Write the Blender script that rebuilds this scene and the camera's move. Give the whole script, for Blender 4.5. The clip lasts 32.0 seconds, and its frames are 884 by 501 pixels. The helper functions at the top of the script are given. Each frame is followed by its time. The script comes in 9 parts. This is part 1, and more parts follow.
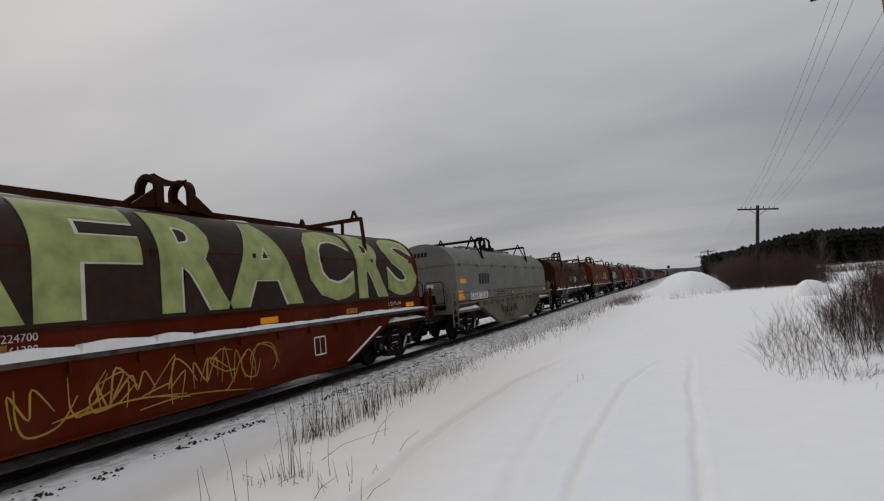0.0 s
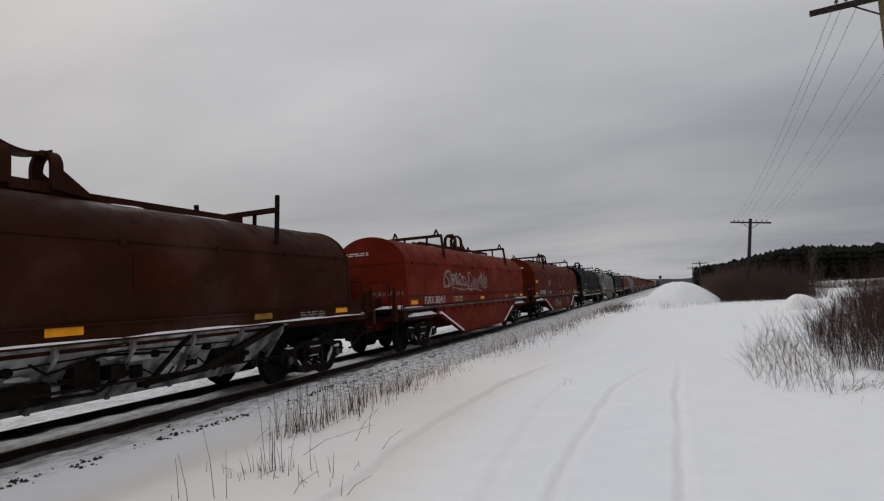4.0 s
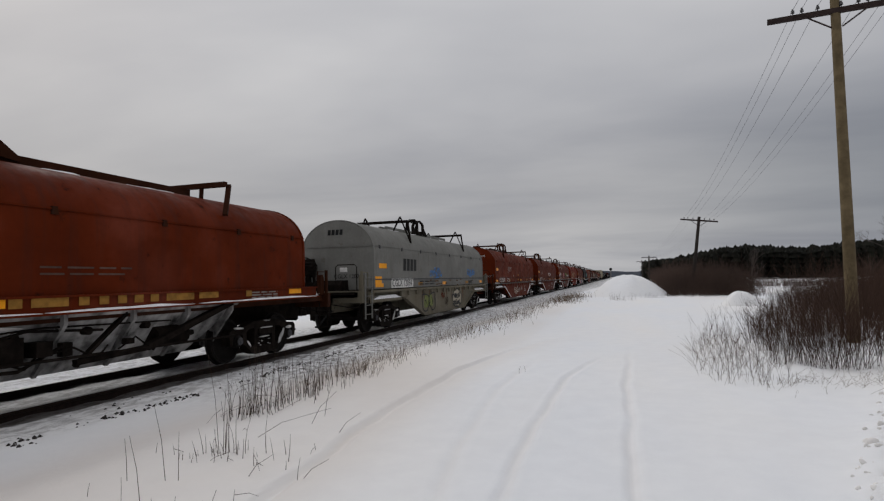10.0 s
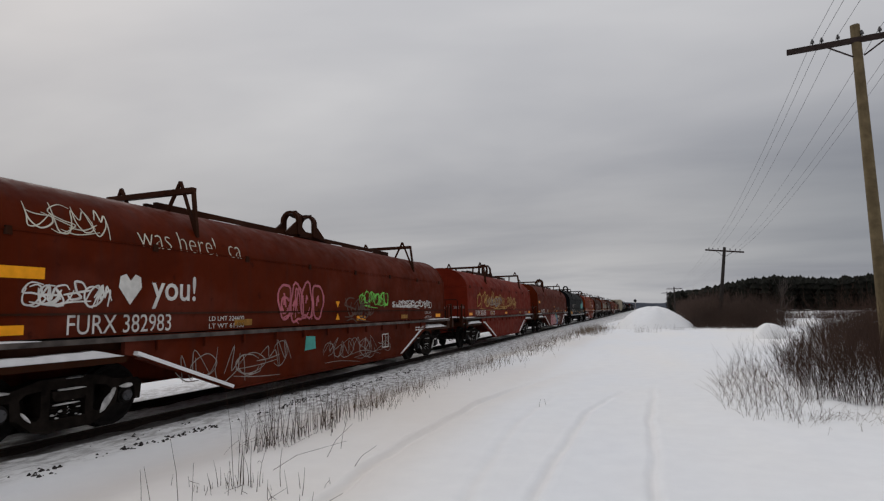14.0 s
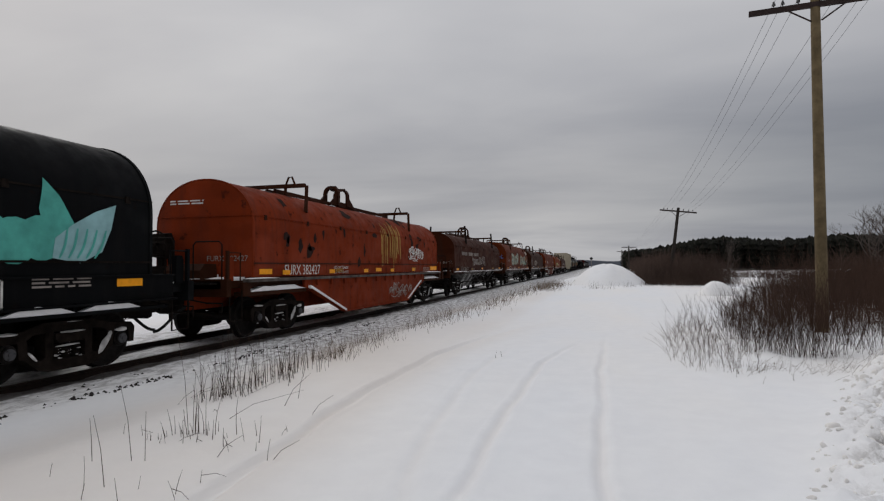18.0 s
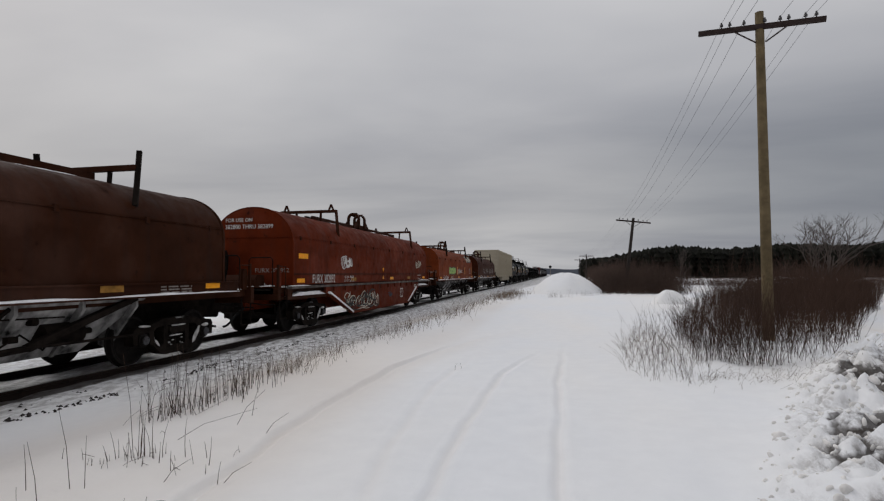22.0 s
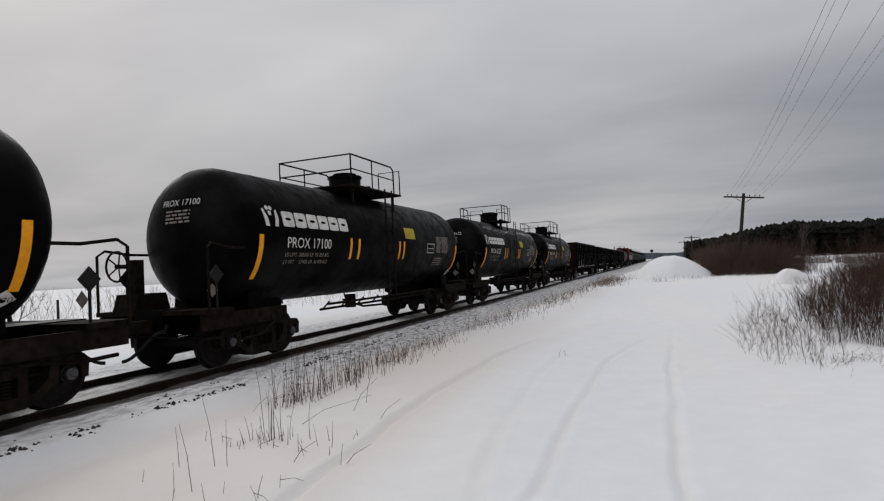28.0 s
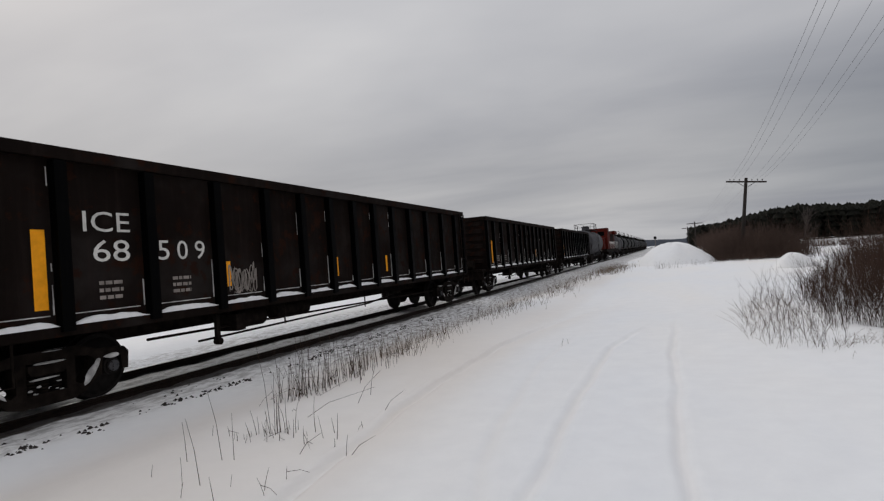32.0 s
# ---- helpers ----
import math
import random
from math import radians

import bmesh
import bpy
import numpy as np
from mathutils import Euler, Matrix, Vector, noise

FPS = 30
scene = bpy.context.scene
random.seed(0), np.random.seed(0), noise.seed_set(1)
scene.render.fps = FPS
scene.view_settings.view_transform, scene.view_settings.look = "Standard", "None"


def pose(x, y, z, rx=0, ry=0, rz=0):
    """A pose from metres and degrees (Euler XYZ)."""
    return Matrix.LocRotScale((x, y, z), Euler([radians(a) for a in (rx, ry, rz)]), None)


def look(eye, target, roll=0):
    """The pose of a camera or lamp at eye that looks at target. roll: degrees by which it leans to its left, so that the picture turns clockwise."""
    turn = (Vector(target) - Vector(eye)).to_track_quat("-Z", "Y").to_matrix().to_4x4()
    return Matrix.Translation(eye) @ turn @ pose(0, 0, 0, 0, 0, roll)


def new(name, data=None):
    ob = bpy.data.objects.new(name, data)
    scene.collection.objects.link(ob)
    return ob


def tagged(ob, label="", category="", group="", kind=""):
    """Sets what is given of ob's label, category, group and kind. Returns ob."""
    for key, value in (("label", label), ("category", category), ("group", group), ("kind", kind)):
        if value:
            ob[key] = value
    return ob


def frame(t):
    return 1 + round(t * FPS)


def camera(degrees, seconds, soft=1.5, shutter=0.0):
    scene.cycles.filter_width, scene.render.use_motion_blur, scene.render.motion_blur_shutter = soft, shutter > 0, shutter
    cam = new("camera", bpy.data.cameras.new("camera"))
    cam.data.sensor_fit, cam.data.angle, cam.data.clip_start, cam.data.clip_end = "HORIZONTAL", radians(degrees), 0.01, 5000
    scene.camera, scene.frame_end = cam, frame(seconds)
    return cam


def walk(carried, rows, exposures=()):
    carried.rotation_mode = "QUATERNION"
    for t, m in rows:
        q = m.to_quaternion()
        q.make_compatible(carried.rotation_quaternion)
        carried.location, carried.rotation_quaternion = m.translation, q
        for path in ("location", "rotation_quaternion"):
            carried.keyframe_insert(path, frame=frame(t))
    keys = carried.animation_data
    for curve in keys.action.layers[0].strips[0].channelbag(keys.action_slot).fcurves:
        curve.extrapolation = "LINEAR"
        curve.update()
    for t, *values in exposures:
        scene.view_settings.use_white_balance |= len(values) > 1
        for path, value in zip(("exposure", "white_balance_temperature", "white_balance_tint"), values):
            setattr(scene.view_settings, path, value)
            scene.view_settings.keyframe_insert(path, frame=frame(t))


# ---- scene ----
# ---- camera ----
cam = camera(77.0, 32.0, 1.25)
PATH = [
    (0, 0.036, -0.048, 1.665, 94.65, 5.42, 22.90),
    (0.5, 0.051, -0.052, 1.648, 94.32, 5.37, 22.02),
    (1, 0.025, -0.047, 1.649, 94.58, 4.72, 21.64),
    (1.5, 0.035, -0.043, 1.626, 93.94, 4.25, 21.38),
    (2, 0.043, -0.034, 1.620, 93.82, 3.33, 21.35),
    (2.5, 0.053, -0.035, 1.619, 93.85, 3.26, 21.29),
    (3, 0.037, -0.035, 1.625, 94.70, 2.88, 21.14),
    (3.5, 0.040, -0.012, 1.614, 94.90, 2.75, 21.73),
    (5.5, 0.019, 0.023, 1.619, 92.85, 5.46, 22.23),
    (6, 0.029, 0.029, 1.610, 92.08, 5.17, 21.85),
    (6.5, 0.031, 0.017, 1.640, 93.05, 3.93, 20.54),
    (7, 0.040, 0.015, 1.643, 92.90, 3.35, 19.59),
    (7.5, 0.022, 0.011, 1.631, 93.05, 2.72, 19.51),
    (8, 0.015, 0.015, 1.626, 93.15, 2.29, 19.18),
    (8.5, 0.011, 0.029, 1.609, 92.63, 1.72, 18.33),
    (9, 0.008, 0.013, 1.614, 91.65, 1.46, 17.33),
    (9.5, -0.025, -0.025, 1.610, 91.74, 1.16, 16.23),
    (10, -0.046, -0.017, 1.639, 93.03, 1.20, 17.45),
    (10.5, -0.040, 0.027, 1.672, 94.44, 1.45, 18.44),
    (11, -0.048, 0.050, 1.663, 95.22, 1.80, 19.38),
    (11.5, -0.032, 0.027, 1.657, 95.93, 2.21, 20.25),
    (12, -0.032, 0.017, 1.654, 96.04, 2.38, 21.15),
    (12.5, -0.049, 0.030, 1.637, 95.91, 2.80, 22.50),
    (13, -0.023, 0.018, 1.639, 96.23, 2.51, 21.77),
    (13.5, 0.018, -0.013, 1.639, 96.49, 1.47, 19.77),
    (14, 0.008, -0.001, 1.634, 96.30, 1.12, 19.67),
    (14.5, 0.031, 0.002, 1.631, 95.69, 0.94, 18.81),
    (16.5, 0.020, 0.023, 1.607, 93.07, -0.57, 17.04),
    (17, 0.009, 0.027, 1.630, 92.94, -0.77, 16.59),
    (17.5, 0.013, 0.039, 1.601, 91.69, 0.07, 16.18),
    (18, 0.010, 0.032, 1.599, 91.66, 0.35, 15.60),
    (18.5, 0.000, 0.021, 1.632, 92.73, -0.29, 14.88),
    (19, -0.002, -0.002, 1.656, 93.36, -0.57, 14.79),
    (19.5, -0.003, 0.005, 1.642, 93.61, -0.27, 14.36),
    (20, 0.013, 0.022, 1.629, 93.06, -0.17, 13.59),
    (20.5, 0.016, 0.040, 1.607, 91.69, -0.01, 12.70),
    (21, 0.072, 0.055, 1.612, 91.38, 0.53, 11.67),
    (21.5, 0.032, 0.076, 1.606, 90.93, 0.92, 12.01),
    (22, 0.023, 0.071, 1.660, 92.47, 0.38, 11.58),
    (22.5, 0.034, 0.065, 1.653, 92.74, 0.51, 11.56),
    (23, -0.003, 0.066, 1.640, 93.03, 1.13, 13.40),
    (23.5, -0.008, 0.073, 1.640, 93.54, 0.88, 13.94),
    (24, 0.015, 0.082, 1.640, 94.28, 0.25, 13.64),
    (24.5, 0.006, 0.087, 1.626, 94.17, 0.36, 14.63),
    (26.5, -0.007, 0.060, 1.632, 92.22, 2.48, 19.38),
    (27, -0.013, 0.024, 1.623, 91.76, 3.59, 20.22),
    (27.5, -0.009, 0.019, 1.629, 91.72, 3.41, 20.18),
    (28, -0.032, 0.013, 1.614, 91.93, 2.98, 21.30),
    (28.5, -0.035, -0.006, 1.592, 91.72, 2.94, 21.59),
    (29, -0.040, 0.002, 1.610, 92.30, 3.12, 22.56),
    (29.5, -0.024, 0.008, 1.631, 92.52, 3.59, 23.18),
    (30, 0.015, -0.028, 1.657, 93.30, 3.26, 21.89),
    (30.5, 0.025, -0.011, 1.634, 92.39, 3.49, 21.53),
    (31, 0.017, 0.001, 1.629, 92.19, 3.70, 21.69),
    (31.5, 0.024, -0.001, 1.616, 91.67, 4.03, 20.69),
    (32, 0.008, -0.001, 1.610, 91.10, 4.29, 21.65),
]
EXPOSURE = ((0, -0.06), (1, -0.09), (2, -0.10), (3, -0.09), (6, -0.03), (9, -0.03), (12, -0.01), (14, 0.0), (24, 0.0), (27, 0.04), (28, 0.06), (32, 0.05))
walk(cam, [(t, pose(*p)) for t, *p in PATH], EXPOSURE)

# ---- sky and light: overcast winter day ----
world = bpy.data.worlds.new("overcast_sky")
scene.world = world
world.use_nodes = True
wn, wl = world.node_tree.nodes, world.node_tree.links
wn.clear()


def wnode(kind, **inputs):
    n = wn.new(kind)
    for k, v in inputs.items():
        n.inputs[k.replace("_", " ")].default_value = v
    return n


SUN_EL, SUN_AZ = 32.0, 300.0
sky = wn.new("ShaderNodeTexSky")
sky.sky_type, sky.sun_disc = "NISHITA", False
sky.sun_elevation, sky.sun_rotation = radians(SUN_EL), radians(SUN_AZ)
sky.dust_density = 4.0
coord = wn.new("ShaderNodeTexCoord")
sep = wn.new("ShaderNodeSeparateXYZ")
wl.new(coord.outputs["Generated"], sep.inputs[0])
# cloud deck: project the direction onto a plane high above
zc = wn.new("ShaderNodeMath"); zc.operation = "MAXIMUM"; zc.inputs[1].default_value = 0.0
wl.new(sep.outputs["Z"], zc.inputs[0])
za = wn.new("ShaderNodeMath"); za.operation = "ADD"; za.inputs[1].default_value = 0.12
wl.new(zc.outputs[0], za.inputs[0])
dv = []
for ax in "XY":
    d = wn.new("ShaderNodeMath"); d.operation = "DIVIDE"
    wl.new(sep.outputs[ax], d.inputs[0]); wl.new(za.outputs[0], d.inputs[1])
    dv.append(d)
com = wn.new("ShaderNodeCombineXYZ")
wl.new(dv[0].outputs[0], com.inputs[0]); wl.new(dv[1].outputs[0], com.inputs[1])
maps = wn.new("ShaderNodeMapping")
maps.inputs["Rotation"].default_value = (0, 0, radians(-24))
maps.inputs["Scale"].default_value = (0.42, 0.8, 1)
wl.new(com.outputs[0], maps.inputs[0])
n1 = wnode("ShaderNodeTexNoise", Scale=0.9, Detail=5.0, Roughness=0.5, Distortion=0.3)
wl.new(maps.outputs[0], n1.inputs["Vector"])
cr = wn.new("ShaderNodeValToRGB")
cr.color_ramp.elements[0].position, cr.color_ramp.elements[0].color = 0.30, (0.357, 0.364, 0.394, 1)
cr.color_ramp.elements[1].position, cr.color_ramp.elements[1].color = 0.68, (0.554, 0.551, 0.561, 1)
wl.new(n1.outputs["Fac"], cr.inputs[0])
# the deck brightens overhead and dims towards the horizon
hr = wn.new("ShaderNodeValToRGB")
for e, (p, c) in zip((hr.color_ramp.elements[0], hr.color_ramp.elements[1]), ((0.0, 0.90), (1.0, 1.80))):
    e.position, e.color = p, (c, c, c, 1)
for p, c in ((0.03, 0.95), (0.08, 0.86), (0.16, 0.86), (0.30, 1.03), (0.55, 1.18)):
    e = hr.color_ramp.elements.new(p); e.color = (c, c, c, 1)
wl.new(sep.outputs["Z"], hr.inputs[0])
mul = wn.new("ShaderNodeMixRGB"); mul.blend_type = "MULTIPLY"; mul.inputs[0].default_value = 1.0
wl.new(cr.outputs[0], mul.inputs[1]); wl.new(hr.outputs[0], mul.inputs[2])
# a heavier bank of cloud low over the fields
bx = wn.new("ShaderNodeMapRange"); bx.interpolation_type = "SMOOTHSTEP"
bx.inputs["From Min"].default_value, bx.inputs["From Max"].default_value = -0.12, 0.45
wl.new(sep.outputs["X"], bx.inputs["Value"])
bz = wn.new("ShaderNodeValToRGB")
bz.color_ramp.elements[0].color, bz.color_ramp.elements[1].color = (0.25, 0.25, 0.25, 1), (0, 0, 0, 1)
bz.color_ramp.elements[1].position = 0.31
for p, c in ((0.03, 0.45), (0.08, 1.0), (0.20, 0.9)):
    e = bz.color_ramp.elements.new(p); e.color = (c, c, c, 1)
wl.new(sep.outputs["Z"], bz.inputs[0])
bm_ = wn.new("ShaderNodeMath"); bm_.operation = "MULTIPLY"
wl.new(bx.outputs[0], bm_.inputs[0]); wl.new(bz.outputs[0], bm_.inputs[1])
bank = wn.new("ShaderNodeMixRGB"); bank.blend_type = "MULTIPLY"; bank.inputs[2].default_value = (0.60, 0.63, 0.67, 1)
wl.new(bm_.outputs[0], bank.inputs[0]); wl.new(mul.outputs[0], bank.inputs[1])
skm = wn.new("ShaderNodeMixRGB"); skm.blend_type = "MULTIPLY"; skm.inputs[0].default_value = 1.0
skm.inputs[2].default_value = (0.1, 0.1, 0.1, 1)
wl.new(sky.outputs[0], skm.inputs[1])
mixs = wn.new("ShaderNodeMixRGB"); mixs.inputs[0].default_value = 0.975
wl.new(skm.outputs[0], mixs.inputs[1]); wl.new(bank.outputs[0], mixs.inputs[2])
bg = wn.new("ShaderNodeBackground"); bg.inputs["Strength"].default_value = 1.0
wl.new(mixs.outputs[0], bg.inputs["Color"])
wo = wn.new("ShaderNodeOutputWorld")
wl.new(bg.outputs[0], wo.inputs[0])
sun = bpy.data.lights.new("sun", "SUN")
sun.energy, sun.angle, sun.color = 0.7, radians(30), (1.0, 0.98, 0.95)
sun_ob = new("sun", sun)
sun_ob.matrix_basis = look((0, 0, 60), (0 - 60 * math.sin(radians(SUN_AZ)) / math.tan(radians(SUN_EL)), -60 * math.cos(radians(SUN_AZ)) / math.tan(radians(SUN_EL)), 0))

# ---- materials ----
MAT = {}


def material(name, rough=0.6, metal=0.0, spec=0.4):
    m = bpy.data.materials.new(name)
    m.use_nodes = True
    b = m.node_tree.nodes["Principled BSDF"]
    b.inputs["Roughness"].default_value = rough
    b.inputs["Metallic"].default_value = metal
    b.inputs["Specular IOR Level"].default_value = spec
    MAT[name] = m
    return m, m.node_tree.nodes, m.node_tree.links, b


def noise_node(nt, lk, scale, detail=4.0, rough=0.55, stretch=None, src="Object"):
    tc = nt.new("ShaderNodeTexCoord")
    out = tc.outputs[src]
    if stretch:
        mp = nt.new("ShaderNodeMapping")
        mp.inputs["Scale"].default_value = stretch
        lk.new(out, mp.inputs[0])
        out = mp.outputs[0]
    n = nt.new("ShaderNodeTexNoise")
    n.inputs["Scale"].default_value, n.inputs["Detail"].default_value, n.inputs["Roughness"].default_value = scale, detail, rough
    lk.new(out, n.inputs["Vector"])
    return n.outputs["Fac"]


def ramp(nt, lk, fac, stops):
    r = nt.new("ShaderNodeValToRGB")
    e = r.color_ramp.elements
    while len(e) < len(stops):
        e.new(0.5)
    for el, (p, c) in zip(e, stops):
        el.position, el.color = p, (*c, 1) if len(c) == 3 else c
    lk.new(fac, r.inputs[0])
    return r.outputs[0]


def mix(nt, lk, fac, a, b, mode="MIX"):
    m = nt.new("ShaderNodeMixRGB")
    m.blend_type = mode
    for i, v in enumerate((fac, a, b)):
        if hasattr(v, "is_linked"):
            lk.new(v, m.inputs[i])
        else:
            m.inputs[i].default_value = v if i == 0 else (*v, 1)
    return m.outputs[0]


def bump(nt, lk, bsdf, height, strength=0.3, dist=0.02):
    b = nt.new("ShaderNodeBump")
    b.inputs["Strength"].default_value, b.inputs["Distance"].default_value = strength, dist
    lk.new(height, b.inputs["Height"])
    lk.new(b.outputs[0], bsdf.inputs["Normal"])


def paint(name, base, fade=0.25, rust=0.3, rough=0.55, rustcol=(0.045, 0.016, 0.009), spots=0.62, patchy=0.34):
    """Weathered freight-car paint: faded patches, rain streaks, rust blooms and road dirt."""
    m, nt, lk, b = material(name, rough, 0.0, 0.025)
    lighter = tuple(min(1, c * (1 + fade) + 0.012) for c in base)
    darker = tuple(c * (1 - fade) for c in base)
    big = noise_node(nt, lk, 0.55, 5)
    col = ramp(nt, lk, big, ((0.32, darker), (0.52, base), (0.72, lighter)))
    streak = noise_node(nt, lk, 2.2, 4, 0.6, (1.0, 2.6, 0.16))
    sfac = ramp(nt, lk, streak, ((0.5, (0, 0, 0)), (0.78, (rust, rust, rust))))
    col = mix(nt, lk, sfac, col, tuple(c * 0.6 + 0.012 for c in rustcol))
    spot = noise_node(nt, lk, 3.3, 8, 0.65)
    spf = ramp(nt, lk, spot, ((spots, (0, 0, 0)), (spots + 0.07, (rust * 1.6,) * 3)))
    col = mix(nt, lk, spf, col, rustcol)
    # old touched-up patches with firm edges
    patch = noise_node(nt, lk, 0.62, 3, 0.5, (1.0, 0.7, 1.25))
    pf = ramp(nt, lk, patch, ((0.555, (0, 0, 0)), (0.60, (patchy,) * 3)))
    col = mix(nt, lk, pf, col, tuple(c * 0.5 for c in base))
    # thin scratches and drips
    drip = noise_node(nt, lk, 9.0, 3, 0.6, (1.0, 3.0, 0.09))
    df = ramp(nt, lk, drip, ((0.60, (0, 0, 0)), (0.72, (0.10, 0.10, 0.10))))
    col = mix(nt, lk, df, col, tuple(min(1, c * 1.7) for c in base))
    grime = noise_node(nt, lk, 14, 4)
    gf = ramp(nt, lk, grime, ((0.3, (0.94, 0.94, 0.94)), (0.7, (1.04, 1.04, 1.04))))
    col = mix(nt, lk, 1.0, col, gf, "MULTIPLY")
    lk.new(col, b.inputs["Base Color"])
    rr = ramp(nt, lk, spot, ((0.35, (rough - 0.12,) * 3), (0.75, (rough + 0.25,) * 3)))
    lk.new(rr, b.inputs["Roughness"])
    dents = noise_node(nt, lk, 1.1, 2)
    bump(nt, lk, b, dents, 0.13, 0.03)
    return m


def plain(name, col, rough=0.6, var=0.25, scale=12.0, metal=0.0, bumpy=0.15, spec=0.12):
    m, nt, lk, b = material(name, rough, metal, spec)
    n = noise_node(nt, lk, scale, 5)
    n2 = noise_node(nt, lk, scale * 0.13, 3)
    c1 = ramp(nt, lk, n, ((0.3, tuple(c * (1 - var) for c in col)), (0.7, tuple(min(1, c * (1 + var)) for c in col))))
    c2 = ramp(nt, lk, n2, ((0.3, (1 - var * 0.6,) * 3), (0.7, (1 + var * 0.4,) * 3)))
    lk.new(mix(nt, lk, 1.0, c1, c2, "MULTIPLY"), b.inputs["Base Color"])
    if bumpy:
        bump(nt, lk, b, n, bumpy, 0.01)
    return m


RED = paint("car_red", (0.083, 0.0118, 0.0032), 0.2, 0.4, rustcol=(0.03, 0.008, 0.005))
REDB = paint("car_red_bright", (0.138, 0.0150, 0.0062), 0.2, 0.35, rustcol=(0.04, 0.01, 0.006))
ORANGE = paint("car_orange_red", (0.172, 0.0250, 0.0066), 0.2, 0.5, rustcol=(0.022, 0.009, 0.006), spots=0.6)
ORUST = paint("car_orange_brown", (0.100, 0.0196, 0.0058), 0.3, 0.5, rustcol=(0.03, 0.01, 0.006))
BROWN = paint("car_brown", (0.041, 0.0104, 0.0040), 0.3, 0.4, rustcol=(0.016, 0.006, 0.005))
DBROWN = paint("car_dark_brown", (0.036, 0.0122, 0.0058), 0.35, 0.4, rustcol=(0.012, 0.006, 0.005))
GREY = paint("car_grey", (0.168, 0.166, 0.153), 0.12, 0.25, rustcol=(0.10, 0.07, 0.05), patchy=0.12)
WGREY = paint("hopper_grey", (0.395, 0.350, 0.272), 0.06, 0.10, rustcol=(0.22, 0.18, 0.13), patchy=0.05)
BLACK = paint("car_black", (0.0053, 0.0058, 0.0064), 0.3, 0.2, rustcol=(0.012, 0.006, 0.004))
TBLACK = paint("tank_black", (0.0014, 0.0015, 0.0017), 0.25, 0.1, 0.42, rustcol=(0.008, 0.007, 0.0065))
TBLACK.node_tree.nodes["Principled BSDF"].inputs["Specular IOR Level"].default_value = 0.025
FADED = paint("car_faded_orange", (0.160, 0.033, 0.0092), 0.25, 0.5, rustcol=(0.03, 0.011, 0.007))
OXIDE = paint("car_oxide_red", (0.102, 0.0162, 0.0045), 0.3, 0.55, rustcol=(0.022, 0.009, 0.006))
GBLACK = paint("gondola_black", (0.0092, 0.0064, 0.0054), 0.3, 0.5, 0.7, rustcol=(0.022, 0.0085, 0.005), spots=0.55)
TGREY = paint("tank_grey", (0.075, 0.075, 0.08), 0.2, 0.3)
LOCO = paint("loco_red", (0.075, 0.011, 0.008), 0.15, 0.2)
GSILL = paint("grey_sill", (0.150, 0.134, 0.100), 0.14, 0.4, rustcol=(0.09, 0.05, 0.028))
LEDGE = plain("scuffed_ledge", (0.085, 0.072, 0.065), 0.7, 0.6, 3.0)
RUSTD = plain("flaking_rust", (0.022, 0.010, 0.0075), 0.9, 0.4, 9)
STEEL = plain("truck_steel", (0.0105, 0.0078, 0.0064), 0.85, 0.6, 7, bumpy=0.35, spec=0.05)
WHEEL = plain("wheel_steel", (0.0105, 0.0085, 0.0078), 0.7, 0.4, 14)
TREAD = plain("polished_tread", (0.28, 0.27, 0.26), 0.3, 0.2, 30, 0.9)
RUBBER = plain("hose_rubber", (0.012, 0.012, 0.012), 0.7)
RAILM = plain("rail_rust", (0.014, 0.0085, 0.0065), 0.75, 0.4, 10)
YELLOW = plain("reflector_yellow", (0.86, 0.34, 0.012), 0.4, 0.12, 8, bumpy=0)
YDIRTY = plain("reflector_dirty", (0.30, 0.15, 0.03), 0.55, 0.3, 8, bumpy=0)
WHITE = plain("stencil_white", (0.62, 0.61, 0.58), 0.6, 0.2, 6, bumpy=0)
WDIM = plain("stencil_faded", (0.25, 0.22, 0.20), 0.65, 0.35, 6, bumpy=0)
INK = plain("stencil_black", (0.012, 0.012, 0.012), 0.5, 0.2, 6, bumpy=0)
MINT = plain("spray_mint", (0.28, 0.32, 0.125), 0.5, 0.25, 3, bumpy=0)
TEAL = plain("spray_teal", (0.075, 0.34, 0.29), 0.5, 0.2, 4, bumpy=0)
PINK = plain("spray_pink", (0.42, 0.12, 0.15), 0.5, 0.25, 4, bumpy=0)
PEACH = plain("spray_peach", (0.55, 0.33, 0.22), 0.5, 0.2, 4, bumpy=0)
BLUE = plain("spray_blue", (0.05, 0.16, 0.38), 0.5, 0.2, 4, bumpy=0)
GREEN = plain("spray_green", (0.16, 0.5, 0.08), 0.5, 0.2, 4, bumpy=0)
GOLD = plain("spray_gold", (0.34, 0.20, 0.045), 0.55, 0.25, 4, bumpy=0)
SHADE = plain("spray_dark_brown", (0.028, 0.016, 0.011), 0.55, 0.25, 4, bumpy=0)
FAINT = plain("spray_faint", (0.095, 0.055, 0.042), 0.65, 0.35, 4, bumpy=0)
NAVY = plain("spray_dull_blue", (0.018, 0.030, 0.048), 0.6, 0.3, 5, bumpy=0)
MOSS = plain("spray_moss", (0.14, 0.16, 0.05), 0.6, 0.3, 5, bumpy=0)
LIME = plain("spray_lime", (0.30, 0.48, 0.14), 0.5, 0.15, 4, bumpy=0)
SAGE = plain("spray_sage", (0.34, 0.37, 0.29), 0.6, 0.3, 5, bumpy=0)
